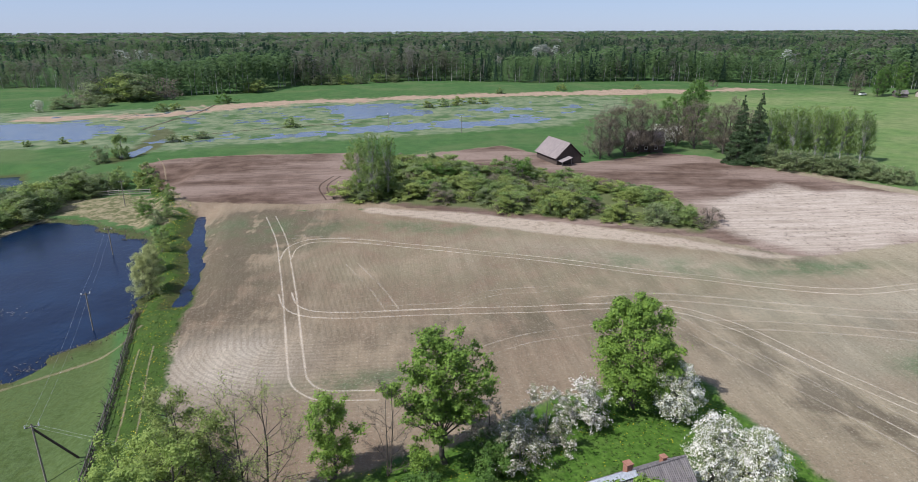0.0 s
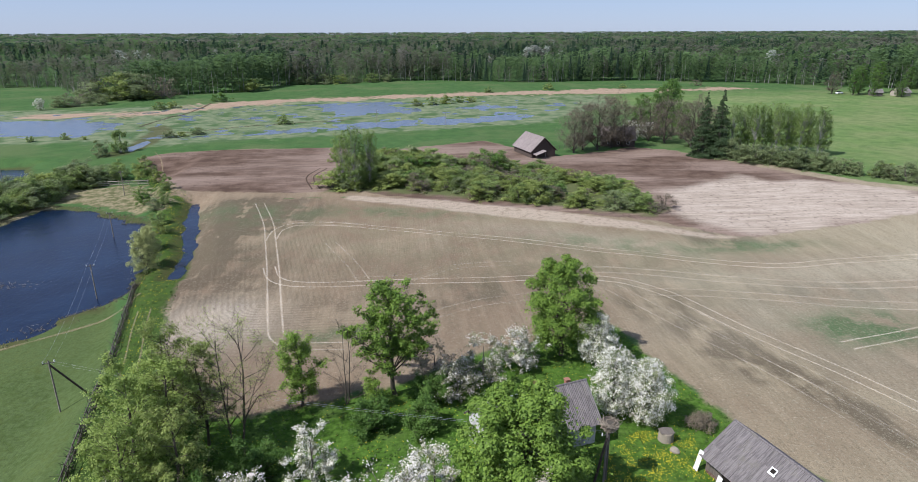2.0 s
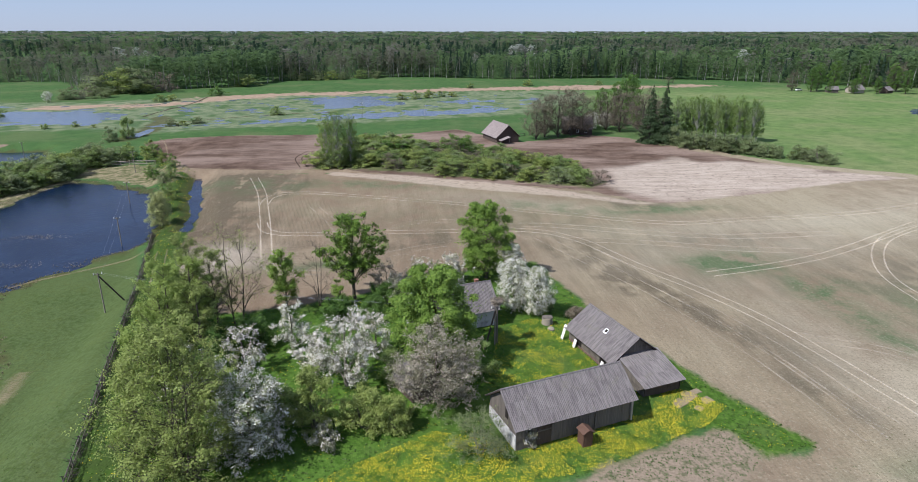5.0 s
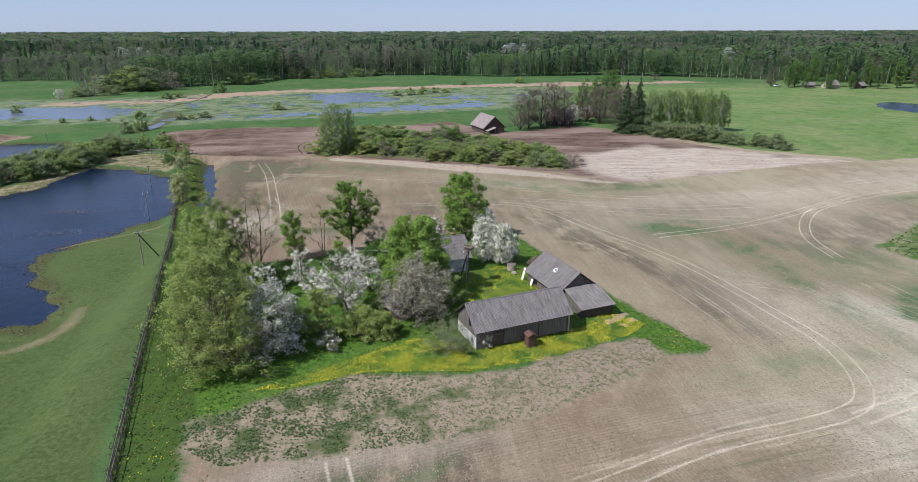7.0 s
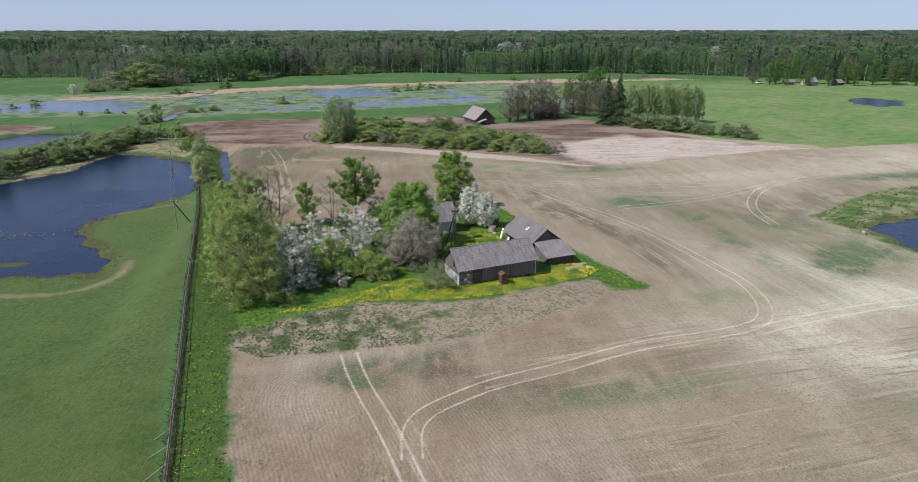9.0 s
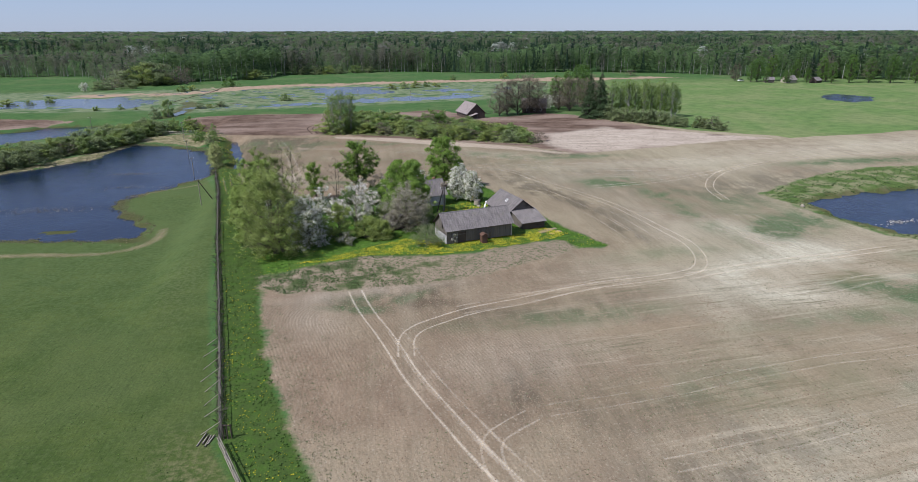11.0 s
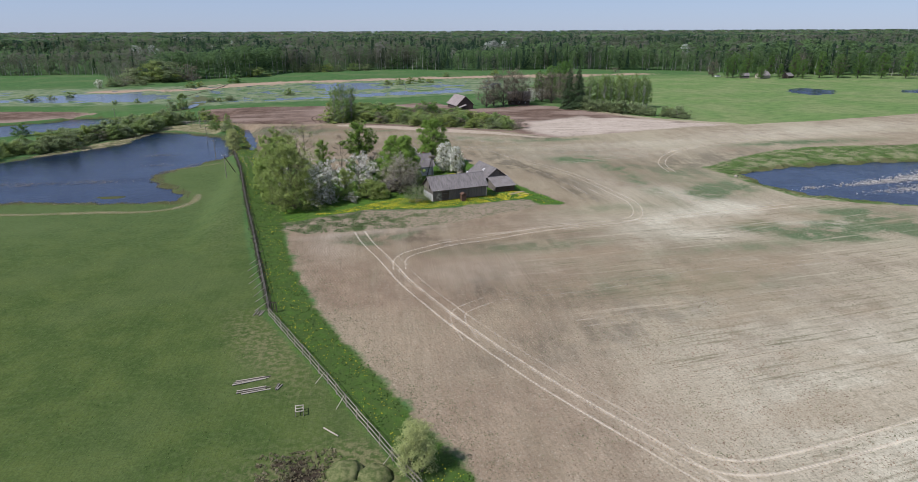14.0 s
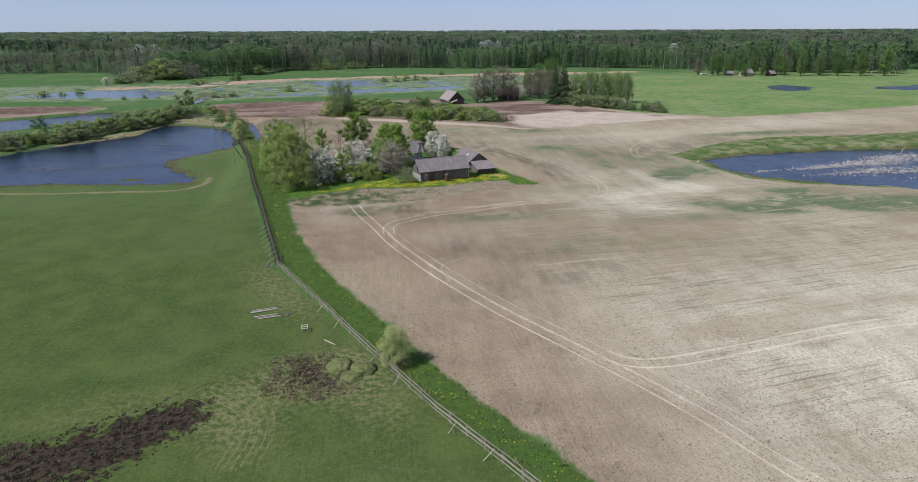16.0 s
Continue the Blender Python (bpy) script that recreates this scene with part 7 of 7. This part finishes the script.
def smooth_line(points, step=1.0):
    p = np.array(points, float)
    p = np.concatenate([[2 * p[0] - p[1]], p, [2 * p[-1] - p[-2]]])
    out = []
    for k in range(1, len(p) - 2):
        n = max(2, int(np.linalg.norm(p[k + 1] - p[k]) / step))
        for t in np.arange(n) / n:
            out.append(0.5 * (2 * p[k] + (p[k + 1] - p[k - 1]) * t + (2 * p[k - 1] - 5 * p[k] + 4 * p[k + 1] - p[k + 2]) * t**2 + (3 * p[k] - p[k - 1] - 3 * p[k + 1] + p[k + 2]) * t**3))
    return np.array(out + [p[-2]])


LIFT = [0.045]


def wheel_track(points, material="track", gauge=1.85, width=0.68, label="pale tractor wheel track pressed into dry soil", step=0.8):
    c = smooth_line(points, step)
    d = np.gradient(c, axis=0)
    d /= np.linalg.norm(d, axis=1, keepdims=True)
    nrm = np.column_stack([-d[:, 1], d[:, 0]])
    run = np.concatenate([[0], np.cumsum(np.linalg.norm(np.diff(c, axis=0), axis=1))])
    LIFT[0] += 0.0015
    for side in ((-1, 1) if gauge else (0,)):
        V, A, L = [], [], []
        for u in (-1, -0.5, 0, 0.5, 1):
            q = c + nrm * (side * gauge / 2 + u * width / 2)
            V.append(np.column_stack([q, [ground_z(x, y) + LIFT[0] for x, y in q]]))
            A.append(np.full(len(q), float(u)))
            L.append(run)
        n = len(c)
        i = np.arange(n - 1)
        quads = np.concatenate([np.column_stack([i + k * n, i + k * n + 1, i + (k + 1) * n + 1, i + (k + 1) * n]) for k in range(4)])
        ob = structure("wheel_track", mesh_of("wheel_track", np.concatenate(V), quads, attrs={"across": np.concatenate(A), "along": np.concatenate(L)}), M[material], label, "track")
        ob.visible_shadow = False


MAIN_RUN = [(1.9, 33.0), (2.9, 28.5), (4.3, 23.8), (5.7, 19.8), (7.0, 15.4), (8.6, 9.4), (10.9, 3.1), (13.4, -3.3), (15.7, -8.3), (18.6, -14.3), (21.7, -20.4), (24.4, -25.4), (27, -29.8), (29.3, -33.7), (31.4, -37.2), (33.3, -40.6), (35, -43.9), (36.5, -46.9), (38.9, -52.4), (41.2, -57.5), (46.5, -68), (57, -88)]
wheel_track(MAIN_RUN, width=0.75)
wheel_track([(x + 1.3, y + 0.9) for x, y in MAIN_RUN[3:]], "track_faint", 1.85, 0.9)
wheel_track([(x + 2.6, y - 1.6) for x, y in MAIN_RUN[12:]], "track_faint", 3.0, 1.2)
wheel_track([(8.3, 13.5), (8.5, 17.5), (9.5, 19.8), (11.4, 21.6), (15.6, 24.1), (19.6, 25.7), (26.9, 28.2), (36, 31.5), (46.5, 33.7), (51.5, 35.0), (55.7, 37.2), (58.6, 41.5), (60.2, 47), (60.5, 52.6), (59.5, 60), (58.2, 68), (56, 77.5), (52.5, 86), (48.8, 93), (46.3, 97.5), (44, 103), (41.5, 108.3), (38, 112.4), (35, 114.6), (29, 116.3), (23.2, 116.7), (15, 116.6), (7, 116.9), (-0.9, 117.2), (-8.7, 117.2), (-14.3, 118.3), (-17.2, 121), (-18.8, 126)])
wheel_track([(16, 25.3), (22, 27.2), (30, 29.9), (38, 32.6), (47, 34.9)], "track_faint", 2.4, 1.0)
wheel_track([(-28.2, 167.4), (-23.8, 152.9), (-21, 139.8), (-17.8, 124), (-16, 114.3), (-14.3, 105.2), (-13.2, 100.6), (-11, 98.1), (-8.7, 97.7), (-4.5, 97.4)])
wheel_track([(-21.2, 141), (-20.9, 147.5), (-17.6, 151), (-10.7, 149.7), (-0.2, 145), (9.7, 140.5), (19.1, 136.7), (28, 132.6), (36.1, 128.3), (44.2, 125.2), (51.9, 122.1), (63.7, 118.8), (75.3, 119.5), (100, 121), (130, 127), (170, 134), (230, 143)])
wheel_track([(-24, 154.5), (-19, 153), (-12, 150.8), (-4, 147.4)], "track_faint")
wheel_track([(53, 34.2), (56, 35.2), (64.3, 37.8), (75.2, 40.5), (82.5, 41.9), (96, 44.5)], width=0.95)
wheel_track([(31.2, -34.2), (33.5, -36.3), (37.1, -36.9), (42.8, -36), (50, -34.5), (59, -32.5), (68, -31.1), (74, -30.6), (98, -28)], width=0.85)
wheel_track([(84, 79), (85.6, 89), (91.5, 99), (100.5, 107.2), (114.6, 113.2), (130, 117.5), (150.5, 119.5), (200, 121)])
wheel_track([(57, 92.5), (70.3, 95.5), (84, 100.2), (100, 108), (112, 114)])
wheel_track([(30, -8.4), (40, -6.9), (51, -4.6), (62.5, -2.3), (73, -0.2), (86, 1.5), (110, 5)], "track_faint")
wheel_track([(21.5, 0.9), (37, 3.4), (44, 4.9), (56.5, 7.2), (68.5, 8.4), (80, 10), (93, 12), (112, 16)], "track_faint")
wheel_track([(15.8, -10.8), (15.3, -8.1), (15, -5.1), (15.6, -2.9), (17.5, -1.2), (20, 0.4)], "track_faint")
wheel_track([(56.8, 72), (62, 69.5), (67.6, 66), (73, 57), (76, 48)], "track_faint", width=0.9)
for x0, x1 in ((71, 77), (75, 81), (79, 85.5), (83, 90)):
    wheel_track([(x0, 68), (x0 + 1.2, 58), (x1 - 1, 48), (x1 + 3.5, 41.5)], "track_faint", width=0.9)
wheel_track([(57, 33.5), (62, 29), (70, 27.5), (84, 31.5), (96, 28)], "track_faint", 2.6, 1.4)
wheel_track([(-10.0, 137.8), (-5.9, 126.9), (-3.3, 118.3)], "track_faint", width=0.9)
wheel_track([(-4.9, 118.7), (3.9, 118.9), (7.4, 120.5), (11.9, 122.7), (20.7, 123.0)], "track_faint", width=0.7)
wheel_track([(5.5, 104.5), (13.2, 108.2), (21.2, 109.8), (31, 112)], "track_faint", 2.2, 0.9)
wheel_track([(24, 118.5), (36, 118.6), (52, 114), (70, 110), (92, 110)], "track_faint", 2.4, 1.6)
wheel_track([(38, 110), (52, 108), (66, 104), (82, 101)], "track_faint", 2.4, 1.1)
wheel_track([(40.3, 105), (44.0, 96), (46.4, 89), (50.0, 79), (53.4, 66), (55, 52)], "track_faint", 2.6, 0.9)
wheel_track([(33.5, 112), (38.6, 100), (42.9, 90.6), (46, 82), (50, 66), (52, 50)], "track_faint", 2.6, 0.9)
wheel_track([(60, -14), (80, -9), (110, -4)], "track_faint", 1.9, 0.7)
wheel_track([(52, -47), (66, -44), (84, -41), (104, -38)], "track_faint", 1.9, 0.7)
wheel_track([(-32.8, 111), (-31.2, 104.4), (-29.2, 97.3), (-27.9, 92)], "path_sand", 1.6, 0.4, "worn wheel ruts of the grassy lane")
wheel_track([(-17, 178), (-19.4, 187), (-19.6, 193), (-17.4, 201)], "track_dark", 1.8, 0.6, "dark curved wheel track in the ploughed field")
wheel_track([(-90, 63.6), (-70, 61.5), (-55, 60.8), (-44, 60.0), (-38.5, 62.8), (-36.2, 68), (-36.8, 74)], "path_sand", 0, 4.2, "narrow sandy cattle path along the pond shore")
wheel_track([(-56, 100), (-47, 106), (-38, 113), (-36, 118)], "path_sand", 0, 1.4, "faint bare cattle path in the pasture")
wheel_track([(-72.5, 232), (-67.5, 222), (-61, 204), (-57, 196)], "path_sand", 0, 0.8, "narrow sandy footpath by the ploughed field")

for k in range(6):
    o = 0.75 * k
    wheel_track([(-10.5 - o * 0.3, -34.0 - o), (-6.6 - o * 0.7, -37.2 - o * 0.7), (-4.2 - o * 0.9, -40.6 - o * 0.3), (-3.6 - o * 0.9, -44.4), (-4.4 - o * 0.9, -48.5)], "path_grass", 0, 0.42, "trodden pale line of cattle steps in the pasture")
wheel_track([(-98, 290), (-96, 315), (-92, 335), (-92, 372)], "track_dark", 0, 2.2, "dark reedy drainage ditch across the marsh meadow")
wheel_track([(-80, 268), (-62, 282), (-40, 293), (-14, 300)], "track_dark", 0, 2.0, "dark reedy drainage ditch across the marsh meadow")

# ---- flowers, tufts and garden plants ----
s = Shader("dandelion")
M["dandelion"] = s.done(s.mix(s.add("ShaderNodeNewGeometry").outputs["Random Per Island"], (0.60, 0.49, 0.012), (0.74, 0.63, 0.035)), 0.8)
M["blade"] = leaf_material("blade", (0.04, 0.085, 0.012), (0.105, 0.165, 0.03), sheer=0.3)
M["sedge"] = leaf_material("sedge", (0.16, 0.145, 0.075), (0.36, 0.31, 0.20), sheer=0.3)
M["weed"] = leaf_material("weed", (0.075, 0.085, 0.04), (0.17, 0.17, 0.085), sheer=0.2)
M["herb"] = leaf_material("herb", (0.055, 0.10, 0.028), (0.13, 0.185, 0.06), sheer=0.3)


def grid_z(x, y):
    """Heights of the ground sheet at many places."""
    i = np.clip(np.searchsorted(GX, x) - 1, 0, len(GX) - 2)
    j = np.clip(np.searchsorted(GY, y) - 1, 0, len(GY) - 2)
    u, v = (x - GX[i]) / (GX[i + 1] - GX[i]), (y - GY[j]) / (GY[j + 1] - GY[j])
    return (GZ[j, i] * (1 - u) + GZ[j, i + 1] * u) * (1 - v) + (GZ[j + 1, i] * (1 - u) + GZ[j + 1, i + 1] * u) * v


def scatter(polys, n, seed, margin=0.0, patch=None, thresh=-9.0, cut=()):
    """Random places inside outlines, in patches where asked."""
    rng = np.random.default_rng(seed)
    xs, ys = [], []
    lo = np.min([np.min(p, axis=0) for p in polys], axis=0)
    hi = np.max([np.max(p, axis=0) for p in polys], axis=0)
    have = 0
    for _ in range(60):
        x, y = rng.uniform(lo[0], hi[0], n), rng.uniform(lo[1], hi[1], n)
        keep = np.maximum.reduce([inside_by(p, x, y) for p in polys]) > margin
        for p in cut:
            keep &= inside_by(p, x, y) < 0
        if patch:
            keep &= waves(x, y, patch, seed) + 0.5 * waves(x, y, patch / 3, seed + 1) > thresh + rng.normal(size=n) * 0.55
        xs.append(x[keep]), ys.append(y[keep])
        have += keep.sum()
        if have >= n:
            break
    return np.concatenate(xs)[:n], np.concatenate(ys)[:n], rng


def sprinkle(name, label, category, x, y, rng, size, lift, material, flat=True, each=1):
    x, y = np.repeat(x, each), np.repeat(y, each)
    x, y = x + rng.normal(size=len(x)) * (0.0 if each == 1 else size * 0.6), y + rng.normal(size=len(y)) * (0.0 if each == 1 else size * 0.6)
    c = np.column_stack([x, y, grid_z(x, y) + lift * rng.uniform(0.5, 1.3, len(x))])
    nor = rng.normal(size=(len(x), 3)) * 0.35 + (0, 0, 1) if flat else rng.normal(size=(len(x), 3)) * (1, 1, 0.25)
    v, f = leaf_quads(c, nor, size, rng, 0.9 if flat else 0.45)
    ob = tagged(new(name, mesh_of(name, v, f)), label, category, kind="stuff")
    ob.data.materials.append(M[material])


x, y, rng = scatter([GOLD_Y], 5200, 102, 0.0, 5.0, 0.0)
sprinkle("dandelions", "yellow dandelions scattered over the yard grass", "flowers", x, y, rng, 0.036, 0.09, "dandelion")
x, y, rng = scatter([GOLD_S], 17000, 101, 0.0, 7.0, -0.3)
sprinkle("dandelions", "dense yellow dandelions in the grass before the barn", "flowers", x, y, rng, 0.036, 0.09, "dandelion")
x, y, rng = scatter([GOLD_N, FARM], 5000, 103, 0.5, 7.0, 0.2)
sprinkle("dandelions", "scattered yellow dandelions under the orchard trees", "flowers", x, y, rng, 0.04, 0.09, "dandelion")
x, y, rng = scatter([LANE], 4200, 105, 0.8, 5.0, 0.1, cut=(FARM,))
sprinkle("dandelions", "scattered yellow dandelions along the grassy lane", "flowers", x, y, rng, 0.048, 0.08, "dandelion")
x, y, rng = scatter([FARM, LANE], 16000, 107, 0.2, 4.0, -0.5)
sprinkle("grass_tufts", "lush spring grass tufts in the yard and lane", "grass", x, y, rng, 0.085, 0.05, "blade", True, 3)
x, y, rng = scatter([PLOT], 6500, 109, 0.2, 5.0, -0.1)
thick = (x < 7 + 3 * rng.normal(size=len(x)))
sprinkle("garden_plants", "low green plants in a dense bed of the kitchen plot", "plants", x[thick], y[thick], rng, 0.075, 0.07, "herb", True, 3)
thin = ~thick & (rng.random(len(x)) < 0.45)
sprinkle("garden_plants", "small scattered plants on the bare part of the plot", "plants", x[thin], y[thin], rng, 0.05, 0.05, "herb", True, 3)
x, y, rng = scatter([[(4, -75), (70, -75), (115, 30), (60, 60), (-4, 32)]], 6500, 111, 0.4, 16.0, 0.75, cut=(FARM, BANK_E, LANE))
near = (y < 60) & (x < 110) & (x > -20)
sprinkle("field_weeds", "small green weeds sprouting in the harrowed soil", "weeds", x[near], y[near], rng, 0.055, 0.02, "weed", True, 3)
EDGE_STRIP = [(-11.0, 31), (-9.1, 22.5), (-5.3, 8), (-0.4, -6), (6.7, -21.4), (12.9, -34.8), (19.3, -46.3), (24.6, -56), (29.5, -56), (23, -44), (16, -31), (9.5, -18), (3, -4), (-2, 10), (-6.5, 24), (-9, 33)]
x, y, rng = scatter([EDGE_STRIP], 2600, 119, 0.0, 3.0, 0.2)
sprinkle("field_weeds", "scattered weeds creeping from the lane into the soil", "weeds", x, y, rng, 0.042, 0.02, "weed", True, 3)
# drilled rows of young weeds across the field
rng = np.random.default_rng(123)
u, k = rng.uniform(16, 110, 16000), rng.integers(-40, 26, 16000) * 1.15
x, y = u, -8 + k + 0.167 * (u - 30) + rng.normal(size=len(u)) * 0.13
keep = (x + 0.31 * (y - 24) > 16) & (y - 0.22 * x < 22) & (waves(x * 0.4, y, 9, 41) + 0.7 * waves(x * 0.5, y, 3, 42) > 0.45 + rng.normal(size=len(x)) * 0.3)
sprinkle("field_weeds", "thin rows of young weeds along the drill lines", "weeds", x[keep], y[keep], rng, 0.05, 0.02, "weed", True, 3)
# clods of dry soil near the lane
rng = np.random.default_rng(124)
x, y = rng.uniform(-11, 52, 60000), rng.uniform(-62, 34, 60000)
keep = (x + 0.31 * (y - 24) > -7.2 + np.abs(rng.normal(size=len(x))) * 0.4) & (y - 0.22 * (x - 1.5) < 31) & (waves(x, y, 11, 43) > -0.6 + rng.normal(size=len(x)) * 0.5) & (inside_by(MAIN, x, y) > 0.3)
x, y = x[keep][:26000], y[keep][:26000]
r = rng.uniform(0.025, 0.065, len(x)) * rng.uniform(0.8, 1.7, len(x))
a = rng.uniform(0, 6.28, len(x))
z = grid_z(x, y)
rim = [np.column_stack([x + r * np.cos(a + q) * f, y + r * np.sin(a + q) * f, z - 0.01]) for q, f in ((0, 1.0), (1.7, 1.3), (3.2, 0.9), (4.7, 1.2))]
tip = np.column_stack([x + r * 0.2, y, z + r * 1.1])
V = np.stack(rim + [tip], 1).reshape(-1, 3)
b = np.arange(len(x))[:, None] * 5
F = np.concatenate([np.column_stack([b + q, b + (q + 1) % 4, b + 4]) for q in range(4)])
s = Shader("soil_clod")
M["soil_clod"] = s.done(s.mix(s.add("ShaderNodeNewGeometry").outputs["Random Per Island"], (0.13, 0.095, 0.066), (0.27, 0.205, 0.145)), 1.0, 0.05)
ob = tagged(new("soil_clods", mesh_of("soil_clods", V, None, F)), "dry tan clods lying on the harrowed soil", "earth", kind="stuff")
ob.data.materials.append(M["soil_clod"])
x, y, rng = scatter([BANK_E], 5000, 113, 0.3, 8.0, -0.4, cut=(POND_E,))
sprinkle("bank_grass", "tussocky grass on the pond bank", "grass", x, y, rng, 0.15, 0.08, "herb", True, 3)
x, y, rng = scatter([PASTURE], 30000, 115, 1.0, 14.0, -0.2, cut=(POND_W, MUD, HOLE))
near = (y < 70) & (y > -70) & (x > -75)
sprinkle("pasture_tufts", "short uneven tufts of pasture grass", "grass", x[near], y[near], rng, 0.055, 0.03, "blade", True, 2)
# pale dead grass and sedge fringing the ponds
rng = np.random.default_rng(117)
x, y = rng.uniform(-125, -36, 60000), rng.uniform(62, 182, 60000)
d = inside_by(POND_W, x, y) + 0.99 * waves(x, y, 16, 4) + 0.5 * waves(x, y, 5, 5)
keep = (d > -2.4) & (d < 0.9) & (waves(x, y, 14, 33) + 0.6 * waves(x, y, 4, 34) > rng.normal(size=len(x)) * 0.5 - 0.1)
x, y = x[keep], y[keep]
sprinkle("shore_sedge", "pale dead sedge fringing the pond shore", "reeds", x, y, rng, 0.13, 0.16, "sedge", False, 2)
# tan tussocks and low grassy heaps beside the dug hole
x, y, rng = scatter([[(-5.5, -29.5), (1.0, -29.5), (4, -38), (-1, -39.5), (-6, -37.5)]], 900, 126, 0.0, 1.6, 0.1)
sprinkle("tussocks", "dry tan tussocks round the dug hole", "grass", x, y, rng, 0.12, 0.12, "sedge", False, 4)
x, y, rng = scatter([MUD], 700, 127, -0.6, 1.8, 0.5)
sprinkle("tussocks", "dark trampled tussocks in the mud", "grass", x, y, rng, 0.11, 0.08, "weed", False, 4)
s = Shader("moss_heap")
M["moss_heap"] = s.done(s.mix(s.step(s.noise(2.2, 5, 0.7), 0.35, 0.68), (0.062, 0.082, 0.026), (0.155, 0.155, 0.07)), 1.0, 0.05)
for k, (x0, y0, r0, h0) in enumerate(((1.9, -33.0, 1.55, 0.95), (4.3, -33.7, 1.45, 0.9), (3.1, -35.2, 1.2, 0.55))):
    bm = bmesh.new()
    bmesh.ops.create_icosphere(bm, subdivisions=4, radius=1.0)
    for v in bm.verts:
        q = 1 + 0.16 * noise.noise(v.co * 2.0 + Vector((k * 7, 0, 0))) + 0.06 * noise.noise(v.co * 7)
        v.co = Vector((v.co.x * r0 * q, v.co.y * r0 * q, max(v.co.z, -0.25) * h0 * q))
    ob = tagged(new("earth_mound", as_mesh(bm, "earth_mound")), "rounded mound of earth overgrown with short grass", "mound", "earth mounds")
    ob.data.polygons.foreach_set("use_smooth", np.ones(len(ob.data.polygons), bool))
    ob.data.materials.append(M["moss_heap"])
    ob.matrix_world = pose(x0, y0, ground_z(x0, y0) - 0.1)
# clods of turned earth round the dug holes
rng = np.random.default_rng(120)
bm = bmesh.new()
bmesh.ops.create_icosphere(bm, subdivisions=1, radius=1.0)
for v in bm.verts:
    v.co *= 1 + 0.35 * noise.noise(v.co * 1.7)
clod = np.array([v.co[:] for v in bm.verts])
faces = np.array([[v.index for v in f.verts] for f in bm.faces])
bm.free()
V, F, base = [], [], 0
for poly, n in ((HOLE, 260), (MUD, 320)):
    px, py, rg = scatter([poly], n, 121 + n, -0.9)
    for x0, y0 in zip(px, py):
        sz = rg.uniform(0.03, 0.12)
        V.append(clod * sz * (1, 1, 0.6) * rg.uniform(0.7, 1.3, 3) + (x0, y0, ground_z(x0, y0) + 0.02))
        F.append(faces + base)
        base += len(clod)
s = Shader("clod")
M["clod"] = s.done(s.mix(s.add("ShaderNodeNewGeometry").outputs["Random Per Island"], (0.008, 0.006, 0.005), (0.06, 0.05, 0.03)), 0.95)
ob = tagged(new("earth_clods", mesh_of("earth_clods", np.concatenate(V), None, np.concatenate(F))), "dark clods of dug peaty earth on the pasture", "earth", kind="stuff")
ob.data.materials.append(M["clod"])
# bare sandy slabs in the yard corner
s = Shader("sand_slab")
M["sand_slab"] = s.done(s.mix(s.noise(3, 5, 0.7), (0.17, 0.135, 0.085), (0.30, 0.25, 0.17)), 0.95, 0.1)
for x, y, rz, w, l in ((35.2, 56.8, 30, 1.6, 1.2), (36.6, 58.0, 35, 1.9, 1.5), (38.0, 58.9, 20, 1.2, 0.8), (36.9, 55.9, 40, 0.9, 0.8), (38.4, 57.3, 25, 1.4, 1.0)):
    ob = tagged(new("concrete_slab", as_mesh(box(w, l, 0.12, bevel=0.02), "concrete_slab")), "sandy old concrete slab sunk among dandelions", "slab", "yard slabs")
    ob.data.materials.append(M["sand_slab"])
    ob.matrix_world = pose(x, y, ground_z(x, y) - 0.08, 0, 0, rz)
